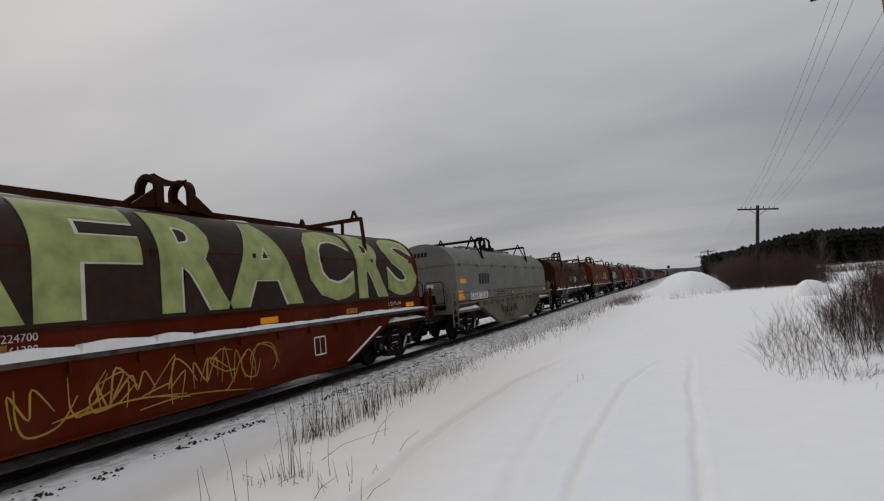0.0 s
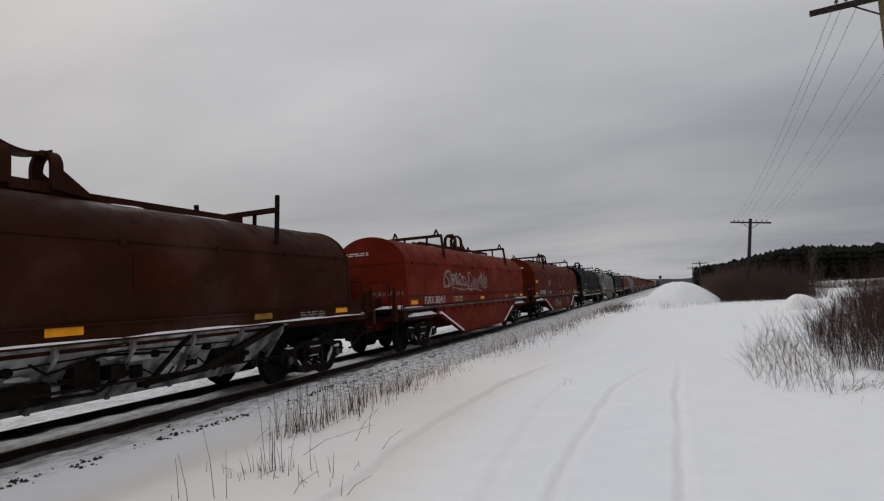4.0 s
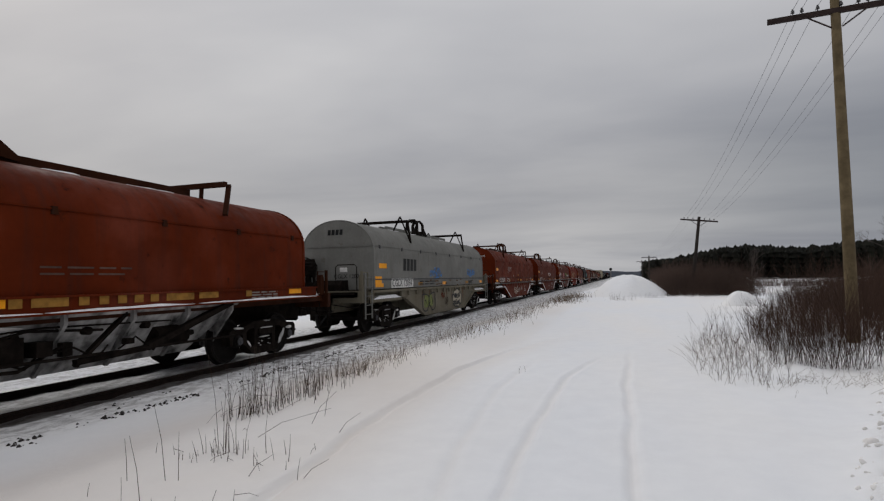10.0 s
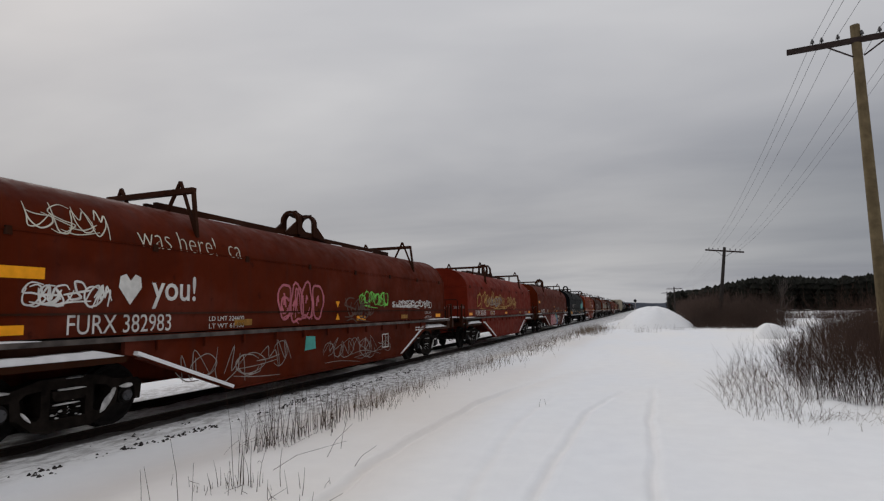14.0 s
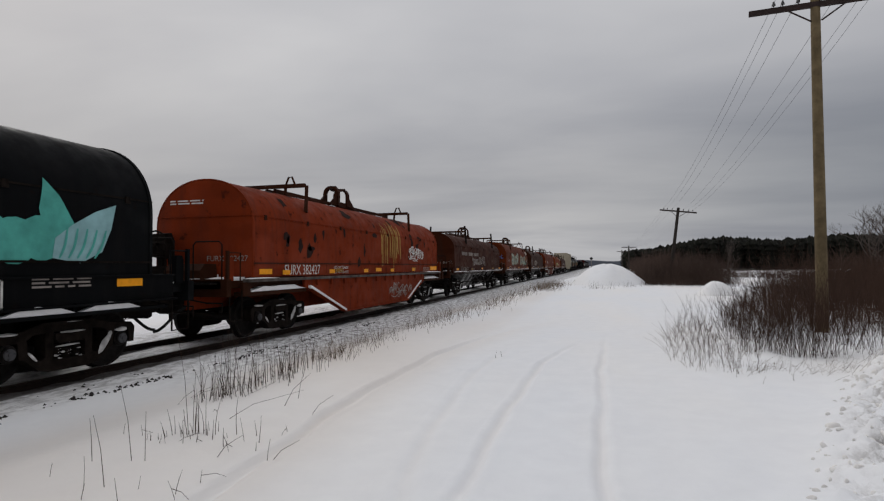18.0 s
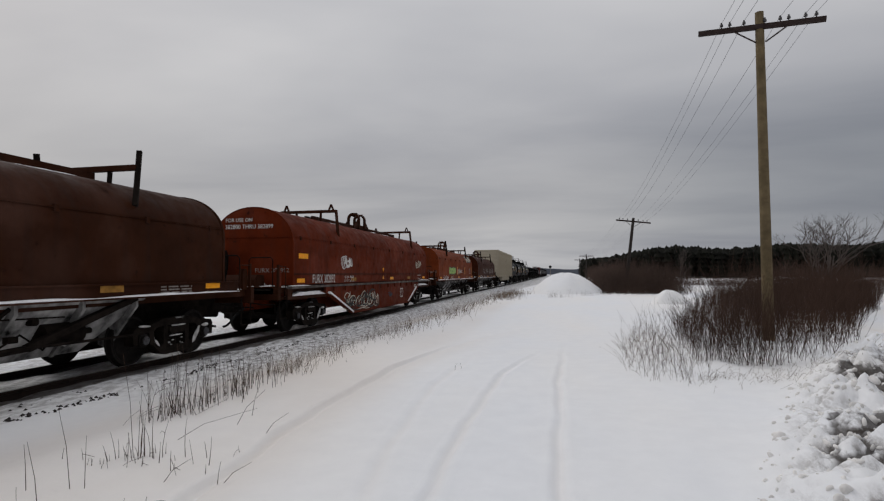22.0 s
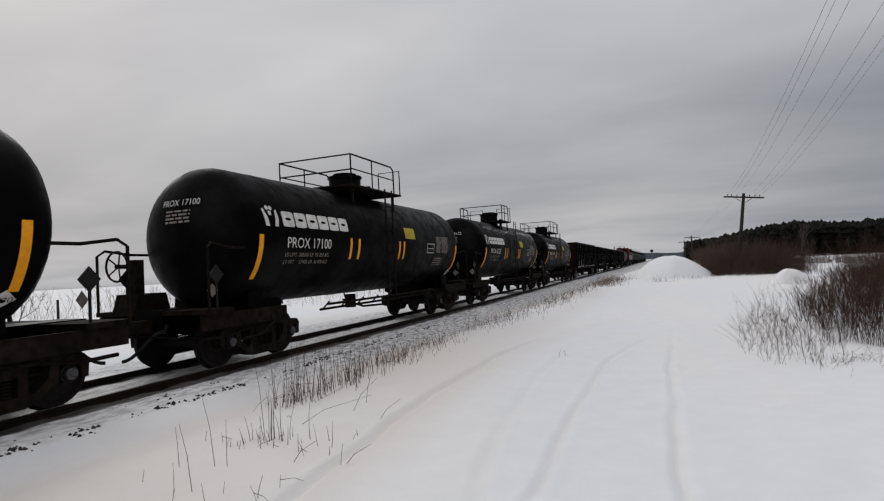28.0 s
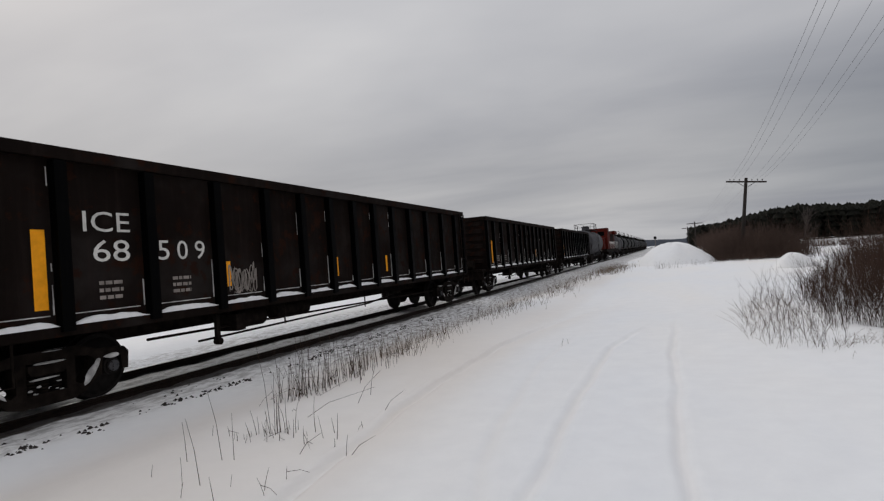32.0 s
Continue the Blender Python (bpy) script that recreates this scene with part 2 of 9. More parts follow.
SKY = plain("spray_pale_blue", (0.24, 0.42, 0.44), 0.5, 0.2, 4, bumpy=0)
STAIN = plain("rust_stain", (0.11, 0.06, 0.032), 0.8, 0.4, 8, bumpy=0)
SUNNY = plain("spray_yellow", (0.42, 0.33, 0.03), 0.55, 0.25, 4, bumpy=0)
SMUT = plain("spray_smut", (0.128, 0.110, 0.094), 0.7, 0.35, 3, bumpy=0)
SAND = plain("spray_sand", (0.42, 0.30, 0.16), 0.6, 0.4, 5, bumpy=0)
SMOKE = plain("spray_smoke", (0.085, 0.095, 0.10), 0.6, 0.5, 9, bumpy=0)
LILAC = plain("spray_lilac", (0.16, 0.13, 0.24), 0.6, 0.3, 6, bumpy=0)
CREAM = plain("spray_cream", (0.56, 0.53, 0.44), 0.5, 0.15, 4, bumpy=0)
WIRE = plain("wire", (0.13, 0.13, 0.14), 0.5, 0.1, 4, bumpy=0)
POLE = plain("pole_wood", (0.13, 0.098, 0.055), 0.85, 0.3, 5, bumpy=0.4)
POLED = plain("pole_wood_dark", (0.035, 0.030, 0.027), 0.85, 0.3, 5, bumpy=0.4)
ARMW = plain("crossarm_wood", (0.035, 0.024, 0.022), 0.85, 0.3, 8, bumpy=0.3)
GLASSI = plain("insulator", (0.03, 0.028, 0.03), 0.25, 0.2, 8, bumpy=0, spec=0.6)


def snow_material():
    m, nt, lk, b = material("snow", 0.75, 0.0, 0.25)
    b.inputs["Subsurface Weight"].default_value = 0.0
    big = noise_node(nt, lk, 0.16, 4, 0.55, (1.6, 0.5, 1.0))
    col = ramp(nt, lk, big, ((0.40, (0.80, 0.81, 0.83)), (0.62, (0.83, 0.82, 0.81)), (0.8, (0.76, 0.72, 0.67))))
    fine = noise_node(nt, lk, 3.0, 6, 0.6)
    col = mix(nt, lk, 1.0, col, ramp(nt, lk, fine, ((0.3, (0.95, 0.95, 0.955)), (0.7, (1, 1, 1)))), "MULTIPLY")
    # sand and cinders on the ballast shoulder and ploughed bank, with shade painted in
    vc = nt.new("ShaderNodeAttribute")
    vc.attribute_name = "dirt_shade"
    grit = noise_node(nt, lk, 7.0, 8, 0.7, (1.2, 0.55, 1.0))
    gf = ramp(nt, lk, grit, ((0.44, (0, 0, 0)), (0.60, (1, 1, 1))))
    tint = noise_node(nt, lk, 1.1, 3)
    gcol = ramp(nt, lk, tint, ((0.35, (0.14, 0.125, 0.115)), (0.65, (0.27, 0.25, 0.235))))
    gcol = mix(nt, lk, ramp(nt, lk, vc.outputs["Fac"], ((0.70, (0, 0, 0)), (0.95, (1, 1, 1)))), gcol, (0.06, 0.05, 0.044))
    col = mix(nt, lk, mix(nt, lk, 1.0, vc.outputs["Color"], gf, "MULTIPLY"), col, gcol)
    # near-black rail strips: part oily ballast, part painted train shade
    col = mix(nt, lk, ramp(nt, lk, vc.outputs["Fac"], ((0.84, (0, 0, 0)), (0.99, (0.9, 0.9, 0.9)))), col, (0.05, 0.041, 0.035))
    # a thin sandy film on the verge, and the tint that shades the ruts
    vs = nt.new("ShaderNodeAttribute")
    vs.attribute_name = "sand_shade"
    col = mix(nt, lk, vs.outputs["Fac"], col, (0.69, 0.61, 0.535))
    lk.new(col, b.inputs["Base Color"])
    h = noise_node(nt, lk, 5.0, 8, 0.6)
    bump(nt, lk, b, h, 0.35, 0.03)
    return m


SNOW = snow_material()
CARSNOW = plain("settled_snow", (0.80, 0.80, 0.81), 0.8, 0.06, 5, bumpy=0.3)
PATCHY = plain("rimed_steel", (0.20, 0.195, 0.19), 0.85, 0.98, 3.2, bumpy=0.3)
RIME = plain("crusted_snow", (0.50, 0.49, 0.48), 0.85, 0.5, 5, bumpy=0.4)
DIRTYSNOW = plain("dirty_snow", (0.72, 0.70, 0.68), 0.85, 0.3, 3, bumpy=0.5)
CINDER = plain("cinder_stone", (0.035, 0.03, 0.028), 0.9, 0.4, 10)
GRASS = plain("dry_grass", (0.135, 0.098, 0.068), 0.85, 0.35, 3, bumpy=0)
WEED = plain("dead_weed", (0.060, 0.039, 0.027), 0.85, 0.35, 3, bumpy=0)
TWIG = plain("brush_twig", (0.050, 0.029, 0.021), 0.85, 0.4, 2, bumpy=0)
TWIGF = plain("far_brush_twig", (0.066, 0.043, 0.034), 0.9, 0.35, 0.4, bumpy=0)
BARK = plain("bark", (0.085, 0.070, 0.063), 0.9, 0.35, 6, bumpy=0.4)
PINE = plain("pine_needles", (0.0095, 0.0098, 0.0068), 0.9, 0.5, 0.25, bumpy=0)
# distance haze is put into the ridge colour: paler and bluer than woods
HILLM = plain("hazy_hill_woods", (0.055, 0.062, 0.078), 0.95, 0.25, 0.03, bumpy=0)

# ---- mesh helpers ----
MESH = {}


def box(bm, x0, x1, y0, y1, z0, z1):
    v = [bm.verts.new((x, y, z)) for x in (x0, x1) for y in (y0, y1) for z in (z0, z1)]
    for f in ((0, 1, 3, 2), (4, 6, 7, 5), (0, 4, 5, 1), (2, 3, 7, 6), (0, 2, 6, 4), (1, 5, 7, 3)):
        bm.faces.new([v[i] for i in f])


def prism(bm, pts, x0, x1):
    """A (y, z) outline drawn out from x0 to x1."""
    a = [bm.verts.new((x0, y, z)) for y, z in pts]
    b = [bm.verts.new((x1, y, z)) for y, z in pts]
    bm.faces.new(a[::-1])
    bm.faces.new(b)
    for i in range(len(pts)):
        j = (i + 1) % len(pts)
        bm.faces.new((a[i], a[j], b[j], b[i]))


def rod(bm, p, q, r, n=8, r2=None, caps=True):
    p, q = Vector(p), Vector(q)
    m = (q - p).to_track_quat("Z", "Y").to_matrix()
    rings = []
    for c, rr in ((p, r), (q, r if r2 is None else r2)):
        rings.append([bm.verts.new(c + m @ Vector((rr * math.cos(2 * math.pi * k / n), rr * math.sin(2 * math.pi * k / n), 0))) for k in range(n)])
    for k in range(n):
        j = (k + 1) % n
        bm.faces.new((rings[0][k], rings[0][j], rings[1][j], rings[1][k]))
    if caps:
        bm.faces.new(rings[0][::-1])
        bm.faces.new(rings[1])


def tube(bm, pts, r, n=6):
    """One bent tube through the points."""
    pts = [Vector(p) for p in pts]
    rings, up = [], None
    for i, p in enumerate(pts):
        t = (pts[min(i + 1, len(pts) - 1)] - pts[max(i - 1, 0)])
        t = t.normalized() if t.length > 1e-6 else Vector((0, 0, 1))
        if up is None:
            up = Vector((0, 0, 1)) if abs(t.z) < 0.9 else Vector((1, 0, 0))
        u = (up - t * up.dot(t))
        u = u.normalized() if u.length > 1e-3 else t.orthogonal().normalized()
        up, v = u, t.cross(u)
        rings.append([bm.verts.new(p + r * (u * math.cos(2 * math.pi * k / n) + v * math.sin(2 * math.pi * k / n))) for k in range(n)])
    for a, b in zip(rings[:-1], rings[1:]):
        for k in range(n):
            bm.faces.new((a[k], a[(k + 1) % n], b[(k + 1) % n], b[k]))
    bm.faces.new(rings[0][::-1])
    bm.faces.new(rings[-1])


def beam(bm, p, q, w, h):
    """A square-cut bar between two points, w wide and h deep."""
    p, q = Vector(p), Vector(q)
    m = (q - p).to_track_quat("Y", "Z").to_matrix()
    v = [bm.verts.new(c + m @ Vector((sx * w / 2, 0, sz * h / 2))) for c in (p, q) for sx, sz in ((-1, -1), (1, -1), (1, 1), (-1, 1))]
    for f in ((0, 3, 2, 1), (4, 5, 6, 7), (0, 1, 5, 4), (1, 2, 6, 5), (2, 3, 7, 6), (3, 0, 4, 7)):
        bm.faces.new([v[i] for i in f])


def lathe_x(bm, prof, n=28, sign=1):
    """A profile of (x, r) turned about the x axis."""
    rings = [[bm.verts.new((x, r * math.cos(2 * math.pi * k / n), r * math.sin(2 * math.pi * k / n))) for k in range(n)] for x, r in prof]
    for a, b in zip(rings[:-1], rings[1:]):
        for k in range(n):
            j = (k + 1) % n
            bm.faces.new((a[k], a[j], b[j], b[k]))
    bm.faces.new(rings[0])
    bm.faces.new(rings[-1][::-1])


def drift(bm, y0, y1, z, x0, x1, h, seed, step=0.16, ragged=0.5):
    """A strip of settled snow along y with an uneven crest, feathered at both ends."""
    r = random.Random(seed)
    n = max(4, int((y1 - y0) / step))
    ph = [r.uniform(0, 6.28) for _ in range(3)]
    top = []
    for k in range(n + 1):
        u = k / n
        f = 1 + ragged * (0.6 * math.sin(2.3 * u * n * step + ph[0]) + 0.4 * math.sin(5.1 * u * n * step + ph[1])) + r.uniform(-0.18, 0.18)
        top.append((y0 + (y1 - y0) * u, z + max(0.006, h * f * min(1, 5 * u, 5 * (1 - u)) + 0.006)))
    rings = [[bm.verts.new(c) for c in ((x0, y, z), (x0, y, zz), (x1 - 0.25 * (x1 - x0), y, zz), (x1, y, z + 0.45 * (zz - z)), (x1, y, z))] for y, zz in top]
    for a, b in zip(rings[:-1], rings[1:]):
        for k in range(5):
            bm.faces.new((a[k], a[(k + 1) % 5], b[(k + 1) % 5], b[k]))
    bm.faces.new(rings[0][::-1])
    bm.faces.new(rings[-1])


def lump(bm, c, size, seed, turn=0.0):
    """One uneven clod of packed snow."""
    r = random.Random(seed)
    m = Matrix.Translation(c) @ Matrix.Rotation(turn, 4, "X")
    q = bmesh.ops.create_icosphere(bm, subdivisions=2, radius=1.0)
    ax = [Vector((r.gauss(0, 1), r.gauss(0, 1), r.gauss(0, 1))).normalized() for _ in range(6)]
    for v in q["verts"]:
        d = v.co.normalized()
        f = 1 + sum(max(0, d.dot(u)) ** 4 * w for u, w in zip(ax, (0.45, -0.4, 0.35, -0.3, 0.3, -0.35)))
        v.co = m @ Vector((d.x * size[0] * f, d.y * size[1] * f, d.z * size[2] * f))


def finish(name, bm, mat, smooth=38):
    bmesh.ops.recalc_face_normals(bm, faces=bm.faces)
    me = bpy.data.meshes.new(name)
    bm.to_mesh(me)
    bm.free()
    me.materials.append(mat)
    if smooth:
        me.polygons.foreach_set("use_smooth", [True] * len(me.polygons))
        me.set_sharp_from_angle(angle=radians(smooth))
    return me


def put(name, key, make, mat, parent=None, m=None, label="", bevel=0.0, smooth=38):
    """One mesh object, under its thing if parent is given. Alike pieces share the mesh made for the key; the paint is the object's own."""
    if key not in MESH:
        bm = bmesh.new()
        make(bm)
        if bevel:
            bmesh.ops.bevel(bm, geom=[e for e in bm.edges if e.is_manifold and e.calc_face_angle(0) > 0.6], offset=bevel, segments=1, affect="EDGES", clamp_overlap=True)
        MESH[key] = finish(name, bm, mat, smooth)
    ob = new(name, MESH[key])
    ob.material_slots[0].link = "OBJECT"
    ob.material_slots[0].material = mat
    if parent:
        ob.parent = parent
    if name == "snow":
        ob["kind"] = "stuff"
    if m is not None:
        ob.matrix_basis = m
    if label:
        ob["label"] = label
    return ob


def part(name, bm, mat, parent=None, label="", m=None, smooth=38):
    ob = new(name, finish(name, bm, mat, smooth))
    if parent:
        ob.parent = parent
    if name == "snow":
        ob["kind"] = "stuff"
    if m is not None:
        ob.matrix_basis = m
    if label:
        ob["label"] = label
    return ob


TEXT = {}


def glyphs(body, size, offset=0.0, space=1.0):
    """Vertices and faces of a line of writing, from its left foot, in the plane."""
    key = (body, size, offset, space)
    if key not in TEXT:
        cu = bpy.data.curves.new("writing", "FONT")
        cu.body, cu.size, cu.resolution_u, cu.offset, cu.space_character = body, size, 3, offset, space
        tmp = bpy.data.objects.new("writing", cu)
        me = bpy.data.meshes.new_from_object(tmp)
        TEXT[key] = ([tuple(v.co) for v in me.vertices], [tuple(p.vertices) for p in me.polygons])
        bpy.data.objects.remove(tmp)
        bpy.data.curves.remove(cu)
        bpy.data.meshes.remove(me)
    return TEXT[key]


def bars(n, size, gap=()):
    """Plain blocks in place of characters."""
    vs, fs = [], []
    x = 0.0
    for k in range(n):
        if k in gap:
            x += size * 0.5
        w = size * 0.5
        a = len(vs)
        vs += [(x, 0, 0), (x + w, 0, 0), (x + w, size * 0.72, 0), (x, size * 0.72, 0)]
        fs.append((a, a + 1, a + 2, a + 3))
        x += size * 0.66
    return vs, fs


def lines(w, h, n, seed):
    """A block of small print as thin bars, n lines."""
    r = random.Random(seed)
    vs, fs = [], []
    for k in range(n):
        x, y = 0.0, h * (1 - (k + 0.75) / n)
        while x < w:
            ww = min(r.uniform(0.12, 0.4) * w, w - x)
            a = len(vs)
            vs += [(x, y, 0), (x + ww, y, 0), (x + ww, y + 0.5 * h / n, 0), (x, y + 0.5 * h / n, 0)]
            fs.append((a, a + 1, a + 2, a + 3))
            x += ww + 0.06 * w
    return vs, fs


def ribbon(vs, fs, pts, th):
    """A painted line of even width through the points, each stretch a hair above the one before."""
    pts = [p for i, p in enumerate(pts) if i == 0 or (p - pts[i - 1]).length > 0.004]
    lift = 0.0009 * (len(vs) // 2 % 24)
    a = len(vs)
    for i, p in enumerate(pts):
        d = pts[min(i + 1, len(pts) - 1)] - pts[max(i - 1, 0)]
        nn = Vector((-d.y, d.x, 0)).normalized() * th / 2 if d.length > 1e-5 else Vector((0, th / 2, 0))
        vs += [(p.x - nn.x, p.y - nn.y, lift + 0.0007 * i), (p.x + nn.x, p.y + nn.y, lift + 0.0007 * i)]
        if i:
            fs.append((a + 2 * i - 2, a + 2 * i, a + 2 * i + 1, a + 2 * i - 1))


def arc(cx, cy, rx, ry, a0, a1, n=9):
    return [(cx + rx * math.cos(a0 + (a1 - a0) * k / n), cy + ry * math.sin(a0 + (a1 - a0) * k / n)) for k in range(n + 1)]


def curve(knots, bend=1.0):
    """A smooth run of points through the knots; bend 0 leaves the corners sharp."""
    k = [Vector((*q, 0)) for q in knots]
    k = [k[0]] + k + [k[-1]]
    pts = []
    for i in range(len(k) - 3):
        p0, p1, p2, p3 = k[i:i + 4]
        for t in (0, 0.2, 0.4, 0.6, 0.8):
            c = 0.5 * (2 * p1 + (p2 - p0) * t + (2 * p0 - 5 * p1 + 4 * p2 - p3) * t * t + (3 * p1 - p0 - 3 * p2 + p3) * t ** 3)
            pts.append(c * bend + p1.lerp(p2, t) * (1 - bend))
    return pts + [k[-1]]


def stroke(vs, fs, pts, th, layer):
    """One pass of the spray can, thinner at its ends."""
    pts = [p for i, p in enumerate(pts) if i == 0 or (p - pts[i - 1]).length > 0.003]
    if len(pts) < 2:
        return
    a, n = len(vs), len(pts) - 1
    for i, p in enumerate(pts):
        d = pts[min(i + 1, n)] - pts[max(i - 1, 0)]
        w = th / 2 * (0.55 + 0.45 * min(1, 4 * i / n, 4 * (n - i) / n))
        nn = Vector((-d.y, d.x, 0)).normalized() * w if d.length > 1e-5 else Vector((0, w, 0))
        z = 0.0005 * (layer % 10) + 0.00012 * i
        vs += [(p.x - nn.x, p.y - nn.y, z), (p.x + nn.x, p.y + nn.y, z)]
        if i:
            fs.append((a + 2 * i - 2, a + 2 * i, a + 2 * i + 1, a + 2 * i - 1))


def scribble(w, h, n, seed, th=0.03):
    """A sprayed tag that cannot be read: n overlapping signs of loops, hooks, arches and dashes within w by h."""
    r = random.Random(seed)
    vs, fs = [], []
    c = w / n
    j = lambda a: r.uniform(-a, a)
    layer = 0
    for k in range(n):
        lo, hi = r.uniform(-0.02, 0.25), r.uniform(0.65, 1.02)
        kinds = [r.choice(("loop", "hook", "arch", "snake", "zag", "dash", "loop", "zag")) for _ in range(r.choice((2, 2, 3)))]
        for kind in kinds:
            if kind == "loop":
                a0, turn = r.uniform(0, 6.28), r.choice((-1, 1)) * r.uniform(4.2, 6.6)
                pts = [(0.5 + 0.45 * math.cos(a0 + turn * q / 7) + j(0.05), 0.48 + 0.45 * math.sin(a0 + turn * q / 7) + j(0.05)) for q in range(8)]
            elif kind == "hook":
                pts = [(0.15 + j(0.1), 1 + j(0.05)), (0.1 + j(0.1), 0.4), (0.3, 0.02 + j(0.05)), (0.75, 0.1 + j(0.1)), (0.95 + j(0.1), 0.5 + j(0.15))]
            elif kind == "arch":
                pts = [(0.05 + j(0.1), 0.0), (0.2, 0.6 + j(0.1)), (0.5 + j(0.1), 0.98), (0.8, 0.6 + j(0.1)), (0.95 + j(0.15), j(0.08))]
            elif kind == "snake":
                pts = [(0.9 + j(0.1), 0.85), (0.5, 1.0), (0.12, 0.75 + j(0.1)), (0.5, 0.5 + j(0.08)), (0.88, 0.25 + j(0.1)), (0.45, 0.0), (0.05 + j(0.1), 0.15)]
            elif kind == "zag":
                pts = [(0.0 + j(0.2), 0.2 + j(0.2)), (0.3 + j(0.1), 0.95 + j(0.1)), (0.45 + j(0.1), 0.25 + j(0.2)), (0.75 + j(0.1), 0.8 + j(0.15)), (0.95 + j(0.2), 0.1 + j(0.1))]
            else:
                y = 0.45 + j(0.3)
                pts = [(0.0 + j(0.1), y), (0.5, y + j(0.1)), (1.0 + j(0.15), y + j(0.12))]
            wide, lean, turn, mid = r.uniform(0.9, 1.7), r.uniform(-0.2, 0.5), j(0.5), j(0.3)
            run = []
            for x, y in pts:
                u, v = x - 0.5, y - 0.5
                u, v = u * math.cos(turn) - v * math.sin(turn), 0.5 + u * math.sin(turn) + v * math.cos(turn)
                run.append((min(w, max(0, c * (k + 0.5 + mid + wide * u + lean * (v - 0.5)))), h * min(1.05, max(-0.05, lo + (hi - lo) * v))))
            stroke(vs, fs, curve(run, r.choice((1, 1, 0.6))), th * r.uniform(0.8, 1.15), layer)
            layer += 1
    for _ in range(1 + n // 4):
        x, y = r.uniform(0, 0.5) * w, r.uniform(-0.02, 0.3) * h
        stroke(vs, fs, curve([(x, y), (x + 0.2 * w, y + j(0.12) * h), (x + r.uniform(0.35, 0.5) * w, y + j(0.2) * h)]), th * 0.8, layer)
    return vs, fs


# single-stroke capitals on a grid 6 wide and 8 high
PEN = {"A": "00 38 60|13 53", "B": "00 08 48 57 55 44 04|44 53 51 40 00", "C": "57 38 16 03 11 30 51", "E": "58 08 00 50|04 44", "F": "00 08 58|04 44", "G": "57 38 16 03 11 30 51 54 34", "H": "00 08|60 68|04 64", "I": "30 38", "J": "08 68|48 42 20 02", "K": "00 08|58 04 60", "L": "08 00 50", "M": "00 08 34 68 60", "N": "00 08 60 68", "O": "30 02 06 38 66 62 30", "P": "00 08 48 57 55 44 04", "R": "00 08 48 57 55 44 04 60", "S": "57 38 06 25 53 41 20 01", "T": "08 68|38 30", "U": "08 02 30 62 68", "Y": "08 34 68|34 30"}


def script(text, w, h, th, seed, bend=0.55, lean=0.12):
    """Hand-sprayed capitals that can be read, within w by h."""
    r = random.Random(seed)
    vs, fs = [], []
    c = w / len(text)
    layer = 0
    for k, ch in enumerate(text):
        up, tall = r.uniform(-0.04, 0.06) * h, r.uniform(0.88, 1.08)
        for run in PEN.get(ch, "").split("|"):
            if run:
                pts = [(c * (k + 0.08 + 0.8 * (int(q[0]) + r.uniform(-0.35, 0.35)) / 6) + lean * h * int(q[1]) / 8, up + h * tall * (int(q[1]) + r.uniform(-0.3, 0.3)) / 8) for q in run.split()]
                stroke(vs, fs, curve(pts, bend), th, layer)
                layer += 1
    return vs, fs


def bubble(w, h, n, seed, grow=0.0):
    """Fat rounded letter bodies that overlap, each a filled shape."""
    r = random.Random(seed)
    vs, fs = [], []
    c = w / n
    for k in range(n):
        cx, cy, rx, ry = c * (k + 0.5 + r.uniform(-0.08, 0.08)), h * (0.5 + r.uniform(-0.05, 0.05)), c * r.uniform(0.5, 0.62) + grow, h * r.uniform(0.42, 0.5) + grow
        a = len(vs)
        m = 22
        ph = r.uniform(0, 6)
        for q in range(m):
            t = 6.2832 * q / m
            f = 1 + 0.12 * math.sin(3 * t + ph) + 0.05 * math.sin(5 * t + 2 * ph)
            x, y = math.cos(t), math.sin(t)
            vs.append((cx + rx * f * math.copysign(abs(x) ** 0.85, x), cy + ry * f * math.copysign(abs(y) ** 0.85, y), 0.003 * k))
        fs.append(tuple(range(a, a + m)))
    return vs, fs


def outline(w, h, n, seed, th=0.03):
    """The same letter bodies, drawn as lines, with a stroke or two inside each."""
    body, faces = bubble(w, h, n, seed)
    r = random.Random(seed + 1)
    vs, fs = [], []
    for f in faces:
        pts = [Vector((body[i][0], body[i][1], 0)) for i in f]
        ribbon(vs, fs, pts + pts[:2], th)
        m = sum(pts, Vector()) / len(pts)
        for _ in range(2):
            q = Vector((r.uniform(-0.16, 0.16) * w / n, r.uniform(-0.2, 0.2) * h, 0))
            ribbon(vs, fs, [m + q, m + q * 0.3 + Vector((0, 0.14 * h, 0)), m - q], th)
    return vs, fs


def blob(pts):
    return [(x, y, 0) for x, y in pts], [tuple(range(len(pts)))]


def rect(w, h):
    return blob(((0, 0), (w, 0), (w, h), (0, h)))


